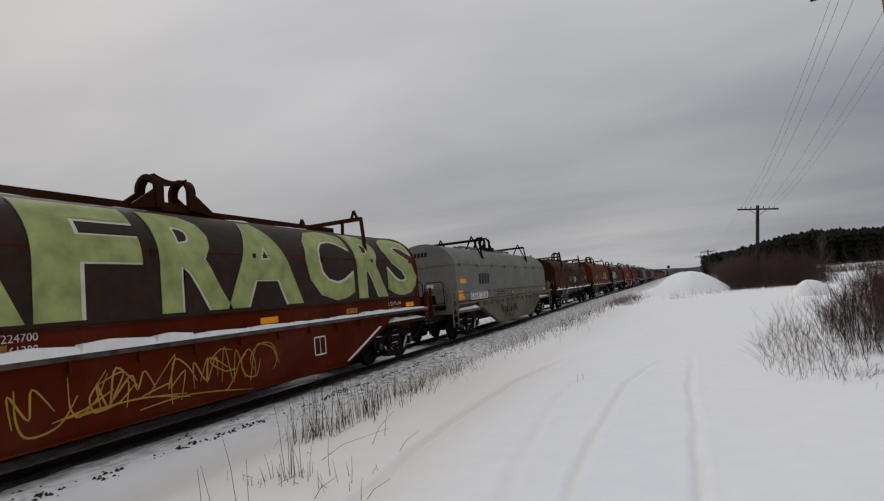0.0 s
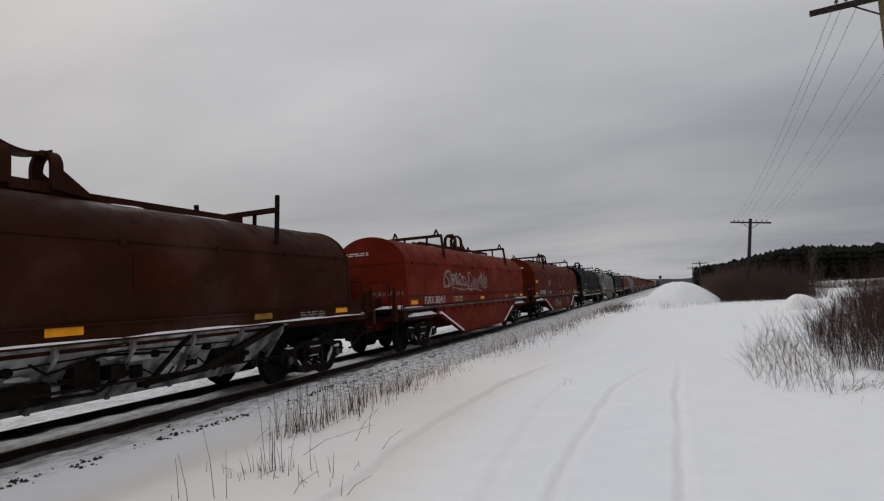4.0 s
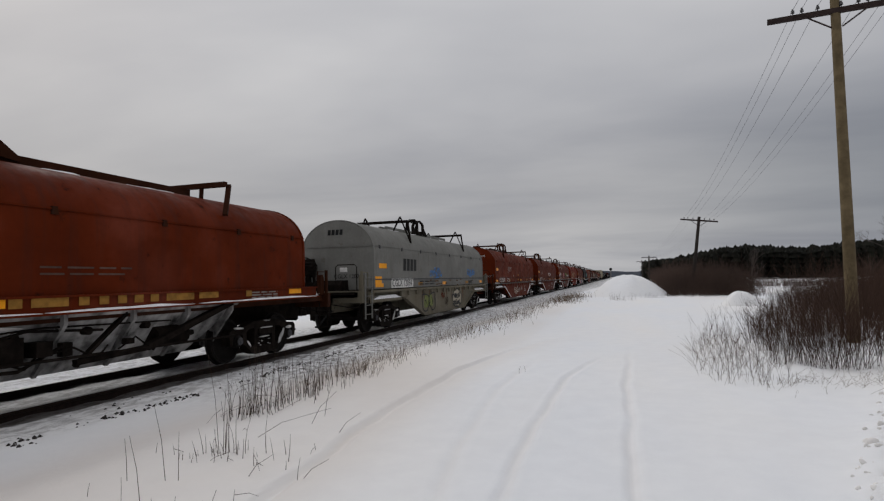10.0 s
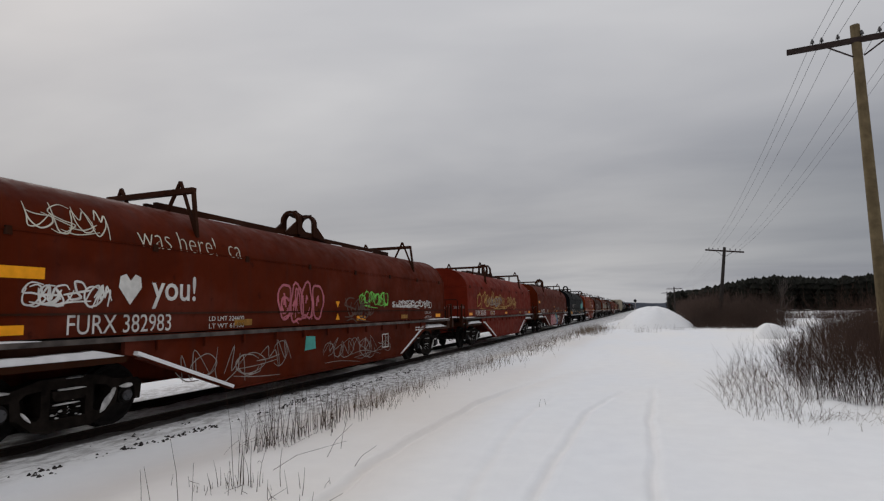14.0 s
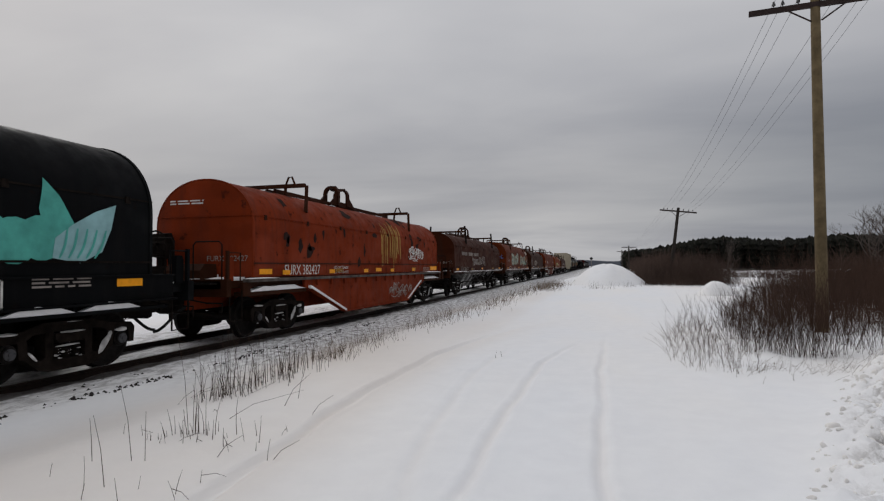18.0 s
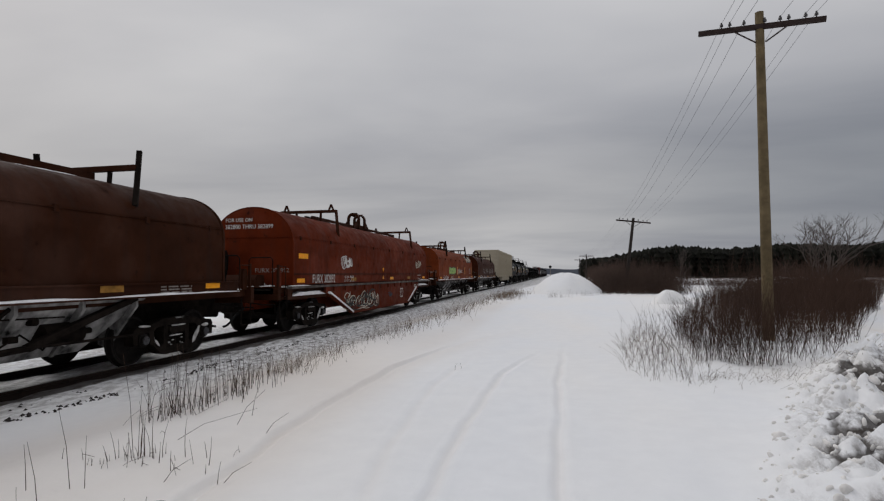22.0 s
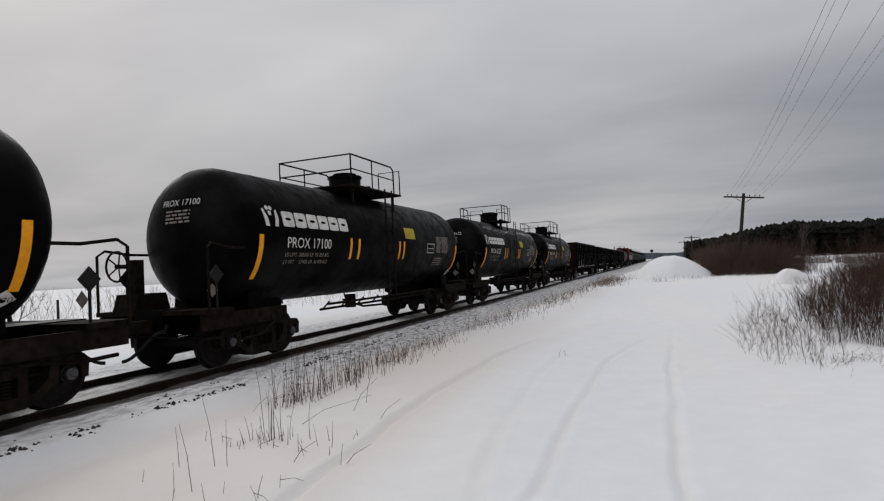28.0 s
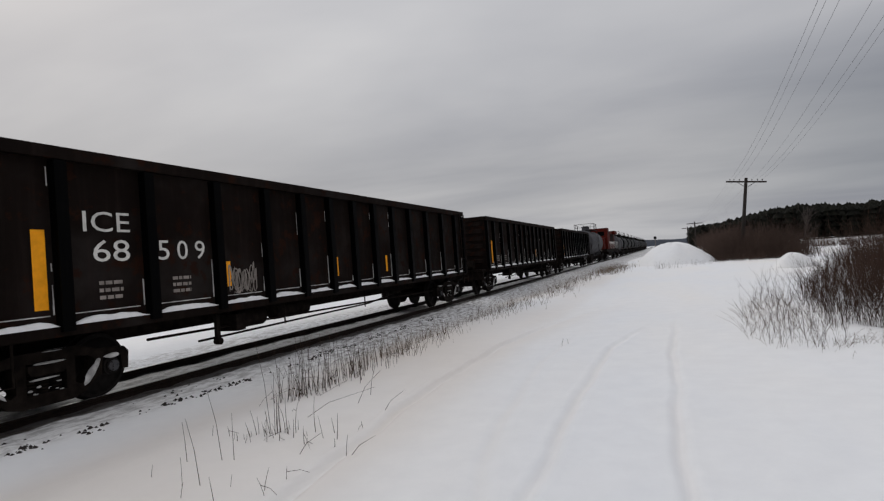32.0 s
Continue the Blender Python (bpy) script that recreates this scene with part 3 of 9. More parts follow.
def decal(name, shape, place, mat, parent, label="", cut=0.0):
    """Paint lying a few millimetres proud of a surface. place maps (x, y) of the shape to a point."""
    vs, fs = shape
    me = bpy.data.meshes.new(name)

    def lay(x, y, z):
        p = Vector(place(x, y))
        if z:
            n = (Vector(place(x + 0.01, y)) - p).cross(Vector(place(x, y + 0.01)) - p)
            p = p + n.normalized() * z
        return p
    if cut and max(max(vs[i][1] for i in f) - min(vs[i][1] for i in f) for f in fs) > 1.5 * cut:
        # slice it finely across, so that it can follow a curved side
        me.from_pydata(vs, [], fs)
        bm = bmesh.new()
        bm.from_mesh(me)
        lo, hi = min(v[1] for v in vs), max(v[1] for v in vs)
        k = lo + cut
        while k < hi:
            bmesh.ops.bisect_plane(bm, geom=bm.verts[:] + bm.edges[:] + bm.faces[:], plane_co=(0, k, 0), plane_no=(0, 1, 0))
            k += cut
        for v in bm.verts:
            v.co = lay(*v.co)
        bm.to_mesh(me)
        bm.free()
    else:
        me.from_pydata([lay(*v) for v in vs], [], fs)
    me.materials.append(mat)
    ob = new(name, me)
    ob.parent = parent
    if label:
        ob["label"] = label
    if name in ("stencil", "graffiti") and len(fs) > 3:
        ob["kind"] = "stuff"
    return ob


def fitted(body, w, h, offset=0.0):
    """A line of writing stretched to w by h."""
    vs, fs = glyphs(body, 1.0, offset)
    x0, x1, y0, y1 = min(v[0] for v in vs), max(v[0] for v in vs), min(v[1] for v in vs), max(v[1] for v in vs)
    return [((v[0] - x0) * w / (x1 - x0), (v[1] - y0) * h / (y1 - y0), 0) for v in vs], fs

# ---- ground, one sheet to the horizon ----
TRACK_X, RAIL_Z = -8.48, 0.03


def smooth(a, b, x):
    t = np.clip((x - a) / (b - a), 0, 1)
    return t * t * (3 - 2 * t)


WAVES = {}


def wave(x, y, f, seed):
    """Soft value noise out of sine waves."""
    if (f, seed) not in WAVES:
        r = np.random.RandomState(seed)
        rows = []
        for k in range(6):
            a = r.uniform(0, 2 * np.pi)
            ff = f * r.uniform(0.6, 1.7)
            rows.append((ff * math.cos(a), ff * math.sin(a), r.uniform(0, 6.28)))
        WAVES[f, seed] = rows
    out = 0
    for a, b, c in WAVES[f, seed]:
        out = out + np.sin(a * x + b * y + c)
    return out / 6


def rut_x(k, y):
    """The wheel ruts across the snow: x at y."""
    x = (-2.90 + 0.013 * (y - 7.8) ** 2 + 0.012 * np.maximum(0, y - 9.0) ** 2, -0.96 + 0.030 * np.maximum(0, y - 7.6) ** 2, 0.04 + 0.004 * np.maximum(0, y - 7.0) ** 2, -1.79 + 0.020 * (y - 8.6) ** 2)[k]
    return x + 0.02 * np.sin(1.7 * y + k) + 0.012 * np.sin(4.3 * y + 2 * k)


def bank_x(y):
    """The edge of the rough ploughed bank beside the road."""
    return 0.05 + 0.19 * y + 0.0185 * y * y


def bank_lumps(x, y):
    return np.abs(wave(x, y, 4.2, 7)) * 0.34 + np.abs(wave(x, y, 9.0, 8)) * 0.28 + np.abs(wave(x, y, 19.0, 18)) * 0.20 + np.abs(wave(x, y, 37.0, 19)) * 0.08


def ground_z(x, y):
    z = 0.03 * wave(x, y, 0.5, 1) + 0.012 * wave(x, y, 2.2, 2) + 0.0 * x
    near = np.exp(-((y - 6) / 30.0) ** 2)
    # ballast shoulder below the rails, a shallow dip, then the road
    z = z - 0.16 * smooth(-4.2, -6.0, x) * smooth(-12.5, -9.6, x) + 0.0
    z = z + 0.06 * smooth(-6.0, -6.9, x) * smooth(-11.6, -10.4, x) * (1 + 0.6 * wave(x, y, 6.0, 4))
    z = z + 0.05 * smooth(-5.2, -4.3, x) * smooth(-2.6, -3.3, x)
    for k, (w, d) in enumerate(((0.045, 0.060), (0.05, 0.036), (0.05, 0.034), (0.06, 0.022))):
        dx = x - rut_x(k, y)
        z = z - d * np.exp(-(dx / w) ** 2) * smooth((16, 13.2, 14, 12)[k], 9, y) + 0.25 * d * np.exp(-((np.abs(dx) - 2.1 * w) / (0.6 * w)) ** 2) * smooth((16, 13.2, 14, 12)[k], 9, y)
    # the flat pressed strip beside the first rut, old half-filled prints and soft drifts
    z = z - 0.014 * smooth(0.0, 0.05, x - rut_x(0, y)) * smooth(0.75, 0.45, x - rut_x(0, y)) * smooth(14, 9, y)
    z = z - 0.035 * np.clip(wave(x, y, 7.0, 31) - 0.22, 0, 1) * smooth(-1.9, -1.2, x) * smooth(2.2, 1.2, x) * smooth(11, 6, y)
    z = z + 0.020 * wave(x, y, 4.2, 32) * smooth(-3.2, -2.6, x) * smooth(16, 7, y)
    # hummocks under the brush
    z = z + 0.16 * np.clip(wave(x, y, 2.4, 33) + 0.1, 0, 1) * smooth(1.2, 2.4, x) * smooth(8.3, 9.6, y) * smooth(24, 17, y)
    # lumpy bank thrown up by the plough
    b = smooth(-0.15, 0.9, x - bank_x(y)) * smooth(26, 16, y) * smooth(18, 13, x)
    z = z + b * (0.06 + 0.78 * bank_lumps(x, y))
    # the yard rises a little towards the heap; the fields lie lower and roll far off
    z = z + 0.12 * smooth(18, 40, y) * smooth(-5, -1, x) * smooth(14, 5, x)
    z = z - 0.5 * smooth(8, 30, x) * smooth(18, 45, y) - 0.3 * smooth(-12, -30, x)
    z = z + 0.15 * wave(x, y, 0.06, 9) * smooth(12, 60, np.hypot(x, y))
    return z


def ground_grid():
    def axis(parts):
        out = []
        for a, b, s in parts:
            out += list(np.arange(a, b, s))
        return np.array(out)
    xs = np.r_[-2600, -1200, -500, -240, -140, -90, axis(((-60, -24, 4), (-24, -12.5, 0.7), (-12.5, -5.2, 0.11), (-5.2, -3.1, 0.07), (-3.1, 0.5, 0.035), (0.5, 2.0, 0.06), (2.0, 7, 0.05), (7, 15, 0.2), (15, 40, 2.5))), 40, 60, 90, 140, 240, 500, 1200, 2600]
    ys = np.r_[-2600, -900, -300, -120, -60, -30, axis(((-20, 2, 1.0), (2, 13, 0.07), (13, 24, 0.16), (24, 52, 0.5), (52, 90, 3.0))), 90, 110, 140, 190, 260, 400, 700, 1300, 2600]
    X, Y = np.meshgrid(xs, ys)
    Z = ground_z(X, Y)
    nx, ny = len(xs), len(ys)
    co = np.stack([X, Y, Z], -1).reshape(-1, 3)
    i = (np.arange(ny - 1)[:, None] * nx + np.arange(nx - 1)).ravel()
    quads = np.stack([i, i + 1, i + nx + 1, i + nx], 1)
    me = bpy.data.meshes.new("ground")
    me.vertices.add(len(co)); me.vertices.foreach_set("co", co.ravel())
    me.loops.add(quads.size); me.loops.foreach_set("vertex_index", quads.ravel().astype(np.int32))
    me.polygons.add(len(quads)); me.polygons.foreach_set("loop_start", np.arange(0, quads.size, 4, dtype=np.int32))
    me.update(calc_edges=True)
    me.polygons.foreach_set("use_smooth", [True] * len(quads))
    x, y = co[:, 0], co[:, 1]
    # cinders along the ballast, grit on the ploughed bank, and shade painted into both
    # the two full-strength strips at the rails also paint in the train's shade
    d = 0.55 * smooth(-6.45, -6.8, x) * smooth(-11.6, -10.6, x) + 1.0 * smooth(-7.30, -7.48, x) * smooth(-8.12, -7.98, x) + 1.0 * smooth(-8.98, -9.06, x) * smooth(-9.5, -9.4, x)
    # bank: random grit patches, plus crevice shade painted where the lumps are low
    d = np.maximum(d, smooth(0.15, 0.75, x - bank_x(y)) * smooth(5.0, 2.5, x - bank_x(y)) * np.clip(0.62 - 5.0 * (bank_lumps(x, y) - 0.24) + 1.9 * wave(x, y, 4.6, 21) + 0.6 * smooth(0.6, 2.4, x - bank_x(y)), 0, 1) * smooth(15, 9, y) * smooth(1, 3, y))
    d = np.maximum(d, 0.85 * smooth(-4.6, -5.2, x - 0.03 * (y - 9)) * smooth(-9.0, -7.5, x) * smooth(6, 11, y))
    a = me.attributes.new("dirt_shade", "FLOAT", "POINT"); a.data.foreach_set("value", np.clip(d, 0, 1).astype(np.float32))
    s = 0.75 * smooth(-2.0, -3.0, x) * smooth(-6.4, -5.0, x) * (0.5 + 0.5 * wave(x, y, 0.9, 12)) * smooth(45, 15, y)
    s = np.maximum(s, 0.46 * smooth(0.0, 0.06, x - rut_x(0, y)) * np.exp(-((x - rut_x(0, y)) / 0.5) ** 2) * smooth(18, 7, y))
    # narrow line down each rut: its shade painted in with the sand colour
    for k, g in enumerate((0.6, 0.28, 0.24, 0.16)):
        s = np.maximum(s, g * np.exp(-((x - rut_x(k, y)) / 0.05) ** 2) * smooth((16, 13, 14, 12)[k], 8, y) * (0.7 + 0.3 * wave(x, y, 2.0, 13)))
    a = me.attributes.new("sand_shade", "FLOAT", "POINT"); a.data.foreach_set("value", np.clip(s, 0, 1).astype(np.float32))
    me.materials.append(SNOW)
    return tagged(new("ground", me), "snow-covered ground with wheel ruts and a cindery track shoulder", "snow", kind="structure")


ground_grid()


def gz(x, y):
    return float(ground_z(np.array([x]), np.array([y]))[0])


def snow_pile(name, cx, cy, rx, ry, h, label, seed, flat=1.6):
    bm = bmesh.new()
    n, m = 40, 16
    rings = []
    r = random.Random(seed)
    ph = [r.uniform(0, 6.28) for _ in range(4)]
    for j in range(m):
        u = j / (m - 1)
        ring = []
        for k in range(n):
            a = 2 * math.pi * k / n
            w = 1 + 0.05 * math.sin(3 * a + ph[0]) + 0.03 * math.sin(5 * a + ph[1])
            x, y = cx + rx * u * w * math.cos(a), cy + ry * u * w * math.sin(a)
            p = max(0.0, 1 - u ** flat) ** 1.15
            ring.append((x, y, gz(x, y) - 0.06 + h * p * (1 + 0.03 * math.sin(7 * a + 5 * u + ph[2])) + 0.01 * math.sin(9 * x + ph[3])))
        rings.append([bm.verts.new(c) for c in ring] if j else [bm.verts.new((cx, cy, gz(cx, cy) - 0.06 + h))])
    for k in range(n):
        bm.faces.new((rings[0][0], rings[1][k], rings[1][(k + 1) % n]))
    for a, b in zip(rings[1:-1], rings[2:]):
        for k in range(n):
            bm.faces.new((a[k], b[k], b[(k + 1) % n], a[(k + 1) % n]))
    return tagged(part(name, bm, SNOW, smooth=180), label, "snow pile")


snow_pile("snow_mound", 0.70, 45.5, 3.0, 4.2, 1.62, "large smooth dome of ploughed snow", 3, 2.1)
snow_pile("snow_mound", 5.80, 31.0, 0.95, 0.95, 0.74, "small rounded heap of snow at the brush edge", 4, 2.4)

# ---- the track ----
RAIL = [(-0.068, 0), (0.068, 0), (0.068, 0.012), (0.012, 0.03), (0.009, 0.115), (0.036, 0.128), (0.036, 0.165), (0.026, 0.172), (-0.026, 0.172), (-0.036, 0.165), (-0.036, 0.128), (-0.009, 0.115), (-0.012, 0.03), (-0.068, 0.012)]


def rail_mesh(bm):
    ys = [-60, 0, 60, 140, 300, 700]
    rings = [[bm.verts.new((x, y, z - 0.172)) for x, z in RAIL] for y in ys]
    for a, b in zip(rings[:-1], rings[1:]):
        for k in range(len(RAIL)):
            bm.faces.new((a[k], a[(k + 1) % len(RAIL)], b[(k + 1) % len(RAIL)], b[k]))


track = tagged(new("railway_track"), "rusty steel rails on snow-covered sleepers", "railway track", kind="structure")
for s in (-1, 1):
    rl = put("rail", "rail", rail_mesh, RAILM, track, pose(TRACK_X + s * 0.753, 0, RAIL_Z))
    put("rail_head", "rail_head", lambda bm: box(bm, -0.03, 0.03, -60, 700, -0.001, 0.003), TREAD, rl, label="polished running surface")
r = random.Random(5)
for k in range(150):
    y = -4 + 0.56 * k
    tie = put("sleeper", "sleeper", lambda bm: box(bm, -1.3, 1.3, -0.11, 0.11, -0.2, 0.0), RAILM, track, pose(TRACK_X + r.uniform(-0.03, 0.03), y, RAIL_Z - 0.165, rz=r.uniform(-0.6, 0.6)), bevel=0.012)

# dark cinders in a line along the foot of the ballast
bm = bmesh.new()
for k in range(620):
    y = 2.2 + 14 * r.random() ** 1.3
    on = math.sin(y * 2.1) + math.sin(y * 5.3 + 1) * 0.7
    x = -6.6 + r.gauss(0, 0.05) + 0.04 * math.sin(y * 3)
    if on < -0.2 and r.random() < 0.8:
        continue
    if r.random() < 0.12:
        x = r.uniform(-7.4, -6.6)
    s = r.uniform(0.012, 0.04)
    z = gz(x, y)
    vs = [bm.verts.new((x + s * r.uniform(0.5, 1) * math.cos(a), y + 1.4 * s * r.uniform(0.5, 1) * math.sin(a), z - 0.004)) for a in (0, 1.26, 2.5, 3.77, 5.0)]
    t = bm.verts.new((x, y, z + s * r.uniform(0.5, 0.9)))
    for i in range(5):
        bm.faces.new((vs[i], vs[(i + 1) % 5], t))
tagged(part("cinders", bm, CINDER, smooth=0), "dark cinders strewn along the ballast foot", "gravel", kind="stuff")

# clods of dirty snow on the ploughed bank
bm = bmesh.new()
bmesh.ops.create_icosphere(bm, subdivisions=2, radius=1.0)
ball = np.array([tuple(v.co) for v in bm.verts])
tris = np.array([[v.index for v in f.verts] for f in bm.faces])
bm.free()
vs, fs = [], []
for k in range(1250):
    y = 2.5 + 12.5 * r.random() ** 1.2
    x = bank_x(y) + abs(r.gauss(1.0, 1.0)) + 0.12
    size = r.uniform(0.010, 0.030) * (1.9 if r.random() < 0.12 else 1)
    f = np.ones(len(ball))
    for w in (0.5, -0.45, 0.4, -0.4):
        u = np.array(Vector((r.gauss(0, 1), r.gauss(0, 1), r.gauss(0, 1))).normalized())
        f += np.maximum(0, ball @ u) ** 3 * w
    m = np.array(Euler((r.uniform(0, 3), r.uniform(0, 3), r.uniform(0, 3))).to_matrix())
    co = (ball * f[:, None] * (size * r.uniform(0.7, 1.6), size, size * r.uniform(0.5, 0.9))) @ m.T + (x, y, gz(x, y) - 0.3 * size)
    fs.append(tris + len(ball) * k)
    vs.append(co)
me = bpy.data.meshes.new("snow_clods")
me.from_pydata(np.concatenate(vs).tolist(), [], np.concatenate(fs).tolist())
me.polygons.foreach_set("use_smooth", [True] * len(me.polygons))
me.materials.append(DIRTYSNOW)
tagged(new("snow_clods", me), "dirty clods of ploughed snow", "snow", kind="stuff")

# ---- utility poles and wires ----


def pole_outline(bm, base, top, r0, r1, n=12, seg=6):
    rod(bm, base, top, r0, n, r1)


PINS = (-1.16, -0.86, -0.45, 0.45, 0.85, 1.18)


def utility_pole(base, top, arm_a, arm_b, mat, label, r0=0.17, r1=0.12, pins=PINS):
    """A pole with one crossarm, its ends given; returns the wire points on the pins."""
    th = tagged(new("utility_pole"), label, "utility pole", "line of utility poles")
    th.matrix_basis = Matrix.Translation(base)
    o = Vector(base)
    bm = bmesh.new()
    pole_outline(bm, Vector((0, 0, -0.5)), Vector(top) - o, r0, r1)
    part("pole", bm, mat, th)
    a, b = Vector(arm_a) - o, Vector(arm_b) - o
    bm = bmesh.new()
    beam(bm, a, b, 0.10, 0.12)
    part("crossarm", bm, ARMW, th)
    mid, d = (a + b) / 2, (b - a).normalized()
    for s in (-1, 1):
        bm = bmesh.new()
        beam(bm, mid + d * s * 0.62 + Vector((0, -0.06, -0.05)), mid + Vector((0, -0.06, -0.42)) + d * s * 0.1, 0.012, 0.035)
        part("brace", bm, ARMW, th)
    out = []
    for k in pins:
        p = mid + d * k
        bm = bmesh.new()
        rod(bm, p + Vector((0, 0, 0.05)), p + Vector((0, 0, 0.14)), 0.014, 6)
        rod(bm, p + Vector((0, 0, 0.12)), p + Vector((0, 0, 0.17)), 0.045, 10, 0.04)
        rod(bm, p + Vector((0, 0, 0.17)), p + Vector((0, 0, 0.22)), 0.030, 10, 0.02)
        part("insulator", bm, GLASSI, th)
        out.append(o + p + Vector((0, 0, 0.19)))
    return out


near = utility_pole((5.11, 15.1, gz(5.11, 15.1)), (5.14, 15.14, 8.2), (3.78, 15.46, 7.91), (6.46, 14.72, 7.72), POLE, "weathered wooden utility pole with a crossarm, standing in brush", 0.138, 0.10, pins=(-0.85, -0.66, -0.34, 0.12, 0.45, 0.63, 0.98, 1.2))
near = [near[i] for i in (0, 1, 2, 4, 6, 7)]
far = utility_pole((5.62, 48.7, gz(5.62, 48.7)), (6.45, 48.72, 6.28), (5.12, 49.38, 6.31 - 0.1), (7.69, 48.06, 5.86 - 0.1), POLED, "dark leaning wooden utility pole with a crossarm", 0.16, 0.11)
third = utility_pole((6.1, 118, gz(6.1, 118)), (6.2, 118, 5.6), (4.8, 118.3, 5.25), (7.6, 117.7, 5.2), POLED, "distant wooden utility pole with a crossarm")
fourth = utility_pole((6.5, 158, gz(6.5, 158)), (6.5, 158, 5.8), (5.1, 158.2, 5.4), (7.9, 157.8, 5.4), POLED, "distant wooden utility pole with a crossarm")
back = utility_pole((3.6, -19, gz(3.6, -19)), (3.6, -19, 9.4), (2.2, -18.8, 9.1), (5.0, -19.2, 9.1), POLE, "weathered wooden utility pole with a crossarm beside the road")
for a, b, sag in ((back, near, 0.5), (near, far, 0.55), (far, third, 0.8), (third, fourth, 0.5)):
    for p, q in zip(a, b):
        bm = bmesh.new()
        pts = [p.lerp(q, k / 14) - Vector((0, 0, sag * 4 * (k / 14) * (1 - k / 14))) for k in range(15)]
        tube(bm, pts, 0.0055, 4)
        tagged(part("wire", bm, WIRE), "thin overhead line wire between the poles", "wire", "overhead wires")

# signal mast far down the line
sg = tagged(new("railway_signal"), "black railway signal head on a pale mast", "railway signal")
sg.matrix_basis = Matrix.Translation((-2.9, 300, -0.2))
bm = bmesh.new(); rod(bm, (0, 0, 0), (0, 0, 5.0), 0.14, 8); part("mast", bm, WDIM, sg)
bm = bmesh.new(); rod(bm, (0, -0.2, 5.5), (0, 0.1, 5.5), 0.75, 16); part("target", bm, INK, sg)
bm = bmesh.new(); rod(bm, (0, -0.5, 5.5), (0, -0.2, 5.5), 0.2, 10); part("hood", bm, INK, sg)

# ---- freight cars ----
# A car stands on the rail tops with its middle at its origin; y runs along it, +x is the side towards the road, -y its leading end.
WHEEL_R = 0.457
MOVING = []      # (thing, place of its middle along the track at the start)
ROLLING = []     # (wheelset, its place in the truck, place of its axle along the track at the start)


def wheelset_mesh(bm):
    for s in (-1, 1):
        prof = [(0.665, 0.10), (0.672, 0.13), (0.655, 0.20), (0.665, 0.36), (0.672, 0.40), (0.685, 0.485), (0.70, 0.487), (0.715, 0.462), (0.80, 0.452), (0.805, 0.405), (0.775, 0.385), (0.735, 0.30), (0.76, 0.18), (0.80, 0.13), (0.80, 0.10)]
        lathe_x(bm, [(s * x, r) for x, r in prof], 30)
        rod(bm, (s * 0.80, 0, 0), (s * 0.93, 0, 0), 0.085, 12)
        rod(bm, (s * 0.93, 0, 0), (s * 1.10, 0, 0), 0.125, 16)
        rod(bm, (s * 1.10, 0, 0), (s * 1.135, 0, 0), 0.095, 16)
        for k in range(3):
            a = 2 * math.pi * k / 3
            rod(bm, (s * 1.13, 0.06 * math.cos(a), 0.06 * math.sin(a)), (s * 1.155, 0.06 * math.cos(a), 0.06 * math.sin(a)), 0.018, 6)
    rod(bm, (-0.7, 0, 0), (0.7, 0, 0), 0.09, 12)


def sideframe_mesh(bm):
    """A cast sideframe in one piece: arched top, journal jaws, sloping lower chord and three windows."""
    half = [(0.0, 0.82), (0.40, 0.82), (0.70, 0.73), (1.10, 0.70), (1.17, 0.62), (1.15, 0.38), (1.06, 0.38), (1.04, 0.58), (0.76, 0.58), (0.74, 0.36), (0.66, 0.34), (0.46, 0.17), (0.32, 0.13), (0.0, 0.13)]
    loops = [half + [(-y, z) for y, z in half[-2:0:-1]], [(-0.25, 0.29), (0.25, 0.29), (0.25, 0.68), (-0.25, 0.68)]]
    for s in (-1, 1):
        loops.append([(s * 0.37, 0.34), (s * 0.44, 0.30), (s * 0.62, 0.46), (s * 0.64, 0.60), (s * 0.56, 0.66), (s * 0.37, 0.68)])
    edges = []
    for pts in loops:
        vs = [bm.verts.new((-0.10, y, z)) for y, z in pts]
        edges += [bm.edges.new((vs[i], vs[(i + 1) % len(vs)])) for i in range(len(vs))]
    bmesh.ops.triangle_fill(bm, edges=edges, use_beauty=True)
    q = bmesh.ops.extrude_face_region(bm, geom=bm.faces[:])
    bmesh.ops.translate(bm, verts=[v for v in q["geom"] if isinstance(v, bmesh.types.BMVert)], vec=(0.20, 0, 0))


def springs_mesh(bm):
    for y in (-0.16, 0.0, 0.16):
        for k in range(5):
            rod(bm, (0, y, 0.295 + 0.042 * k), (0, y, 0.295 + 0.042 * k + 0.028), 0.07, 10)


def bolster_mesh(bm):
    prism(bm, [(-0.2, 0.52), (0.2, 0.52), (0.24, 0.58), (0.24, 0.655), (-0.24, 0.655), (-0.24, 0.58)], -1.13, 1.13)
    rod(bm, (0, 0, 0.64), (0, 0, 0.80), 0.2, 16)


def brake_mesh(bm):
    for s in (-1, 1):
        beam(bm, (-0.75, s * 0.38, 0.40), (0.75, s * 0.38, 0.40), 0.06, 0.09)
        for x in (-0.75, 0.75):
            beam(bm, (x, s * 0.40, 0.30), (x, s * 0.41, 0.55), 0.08, 0.05)


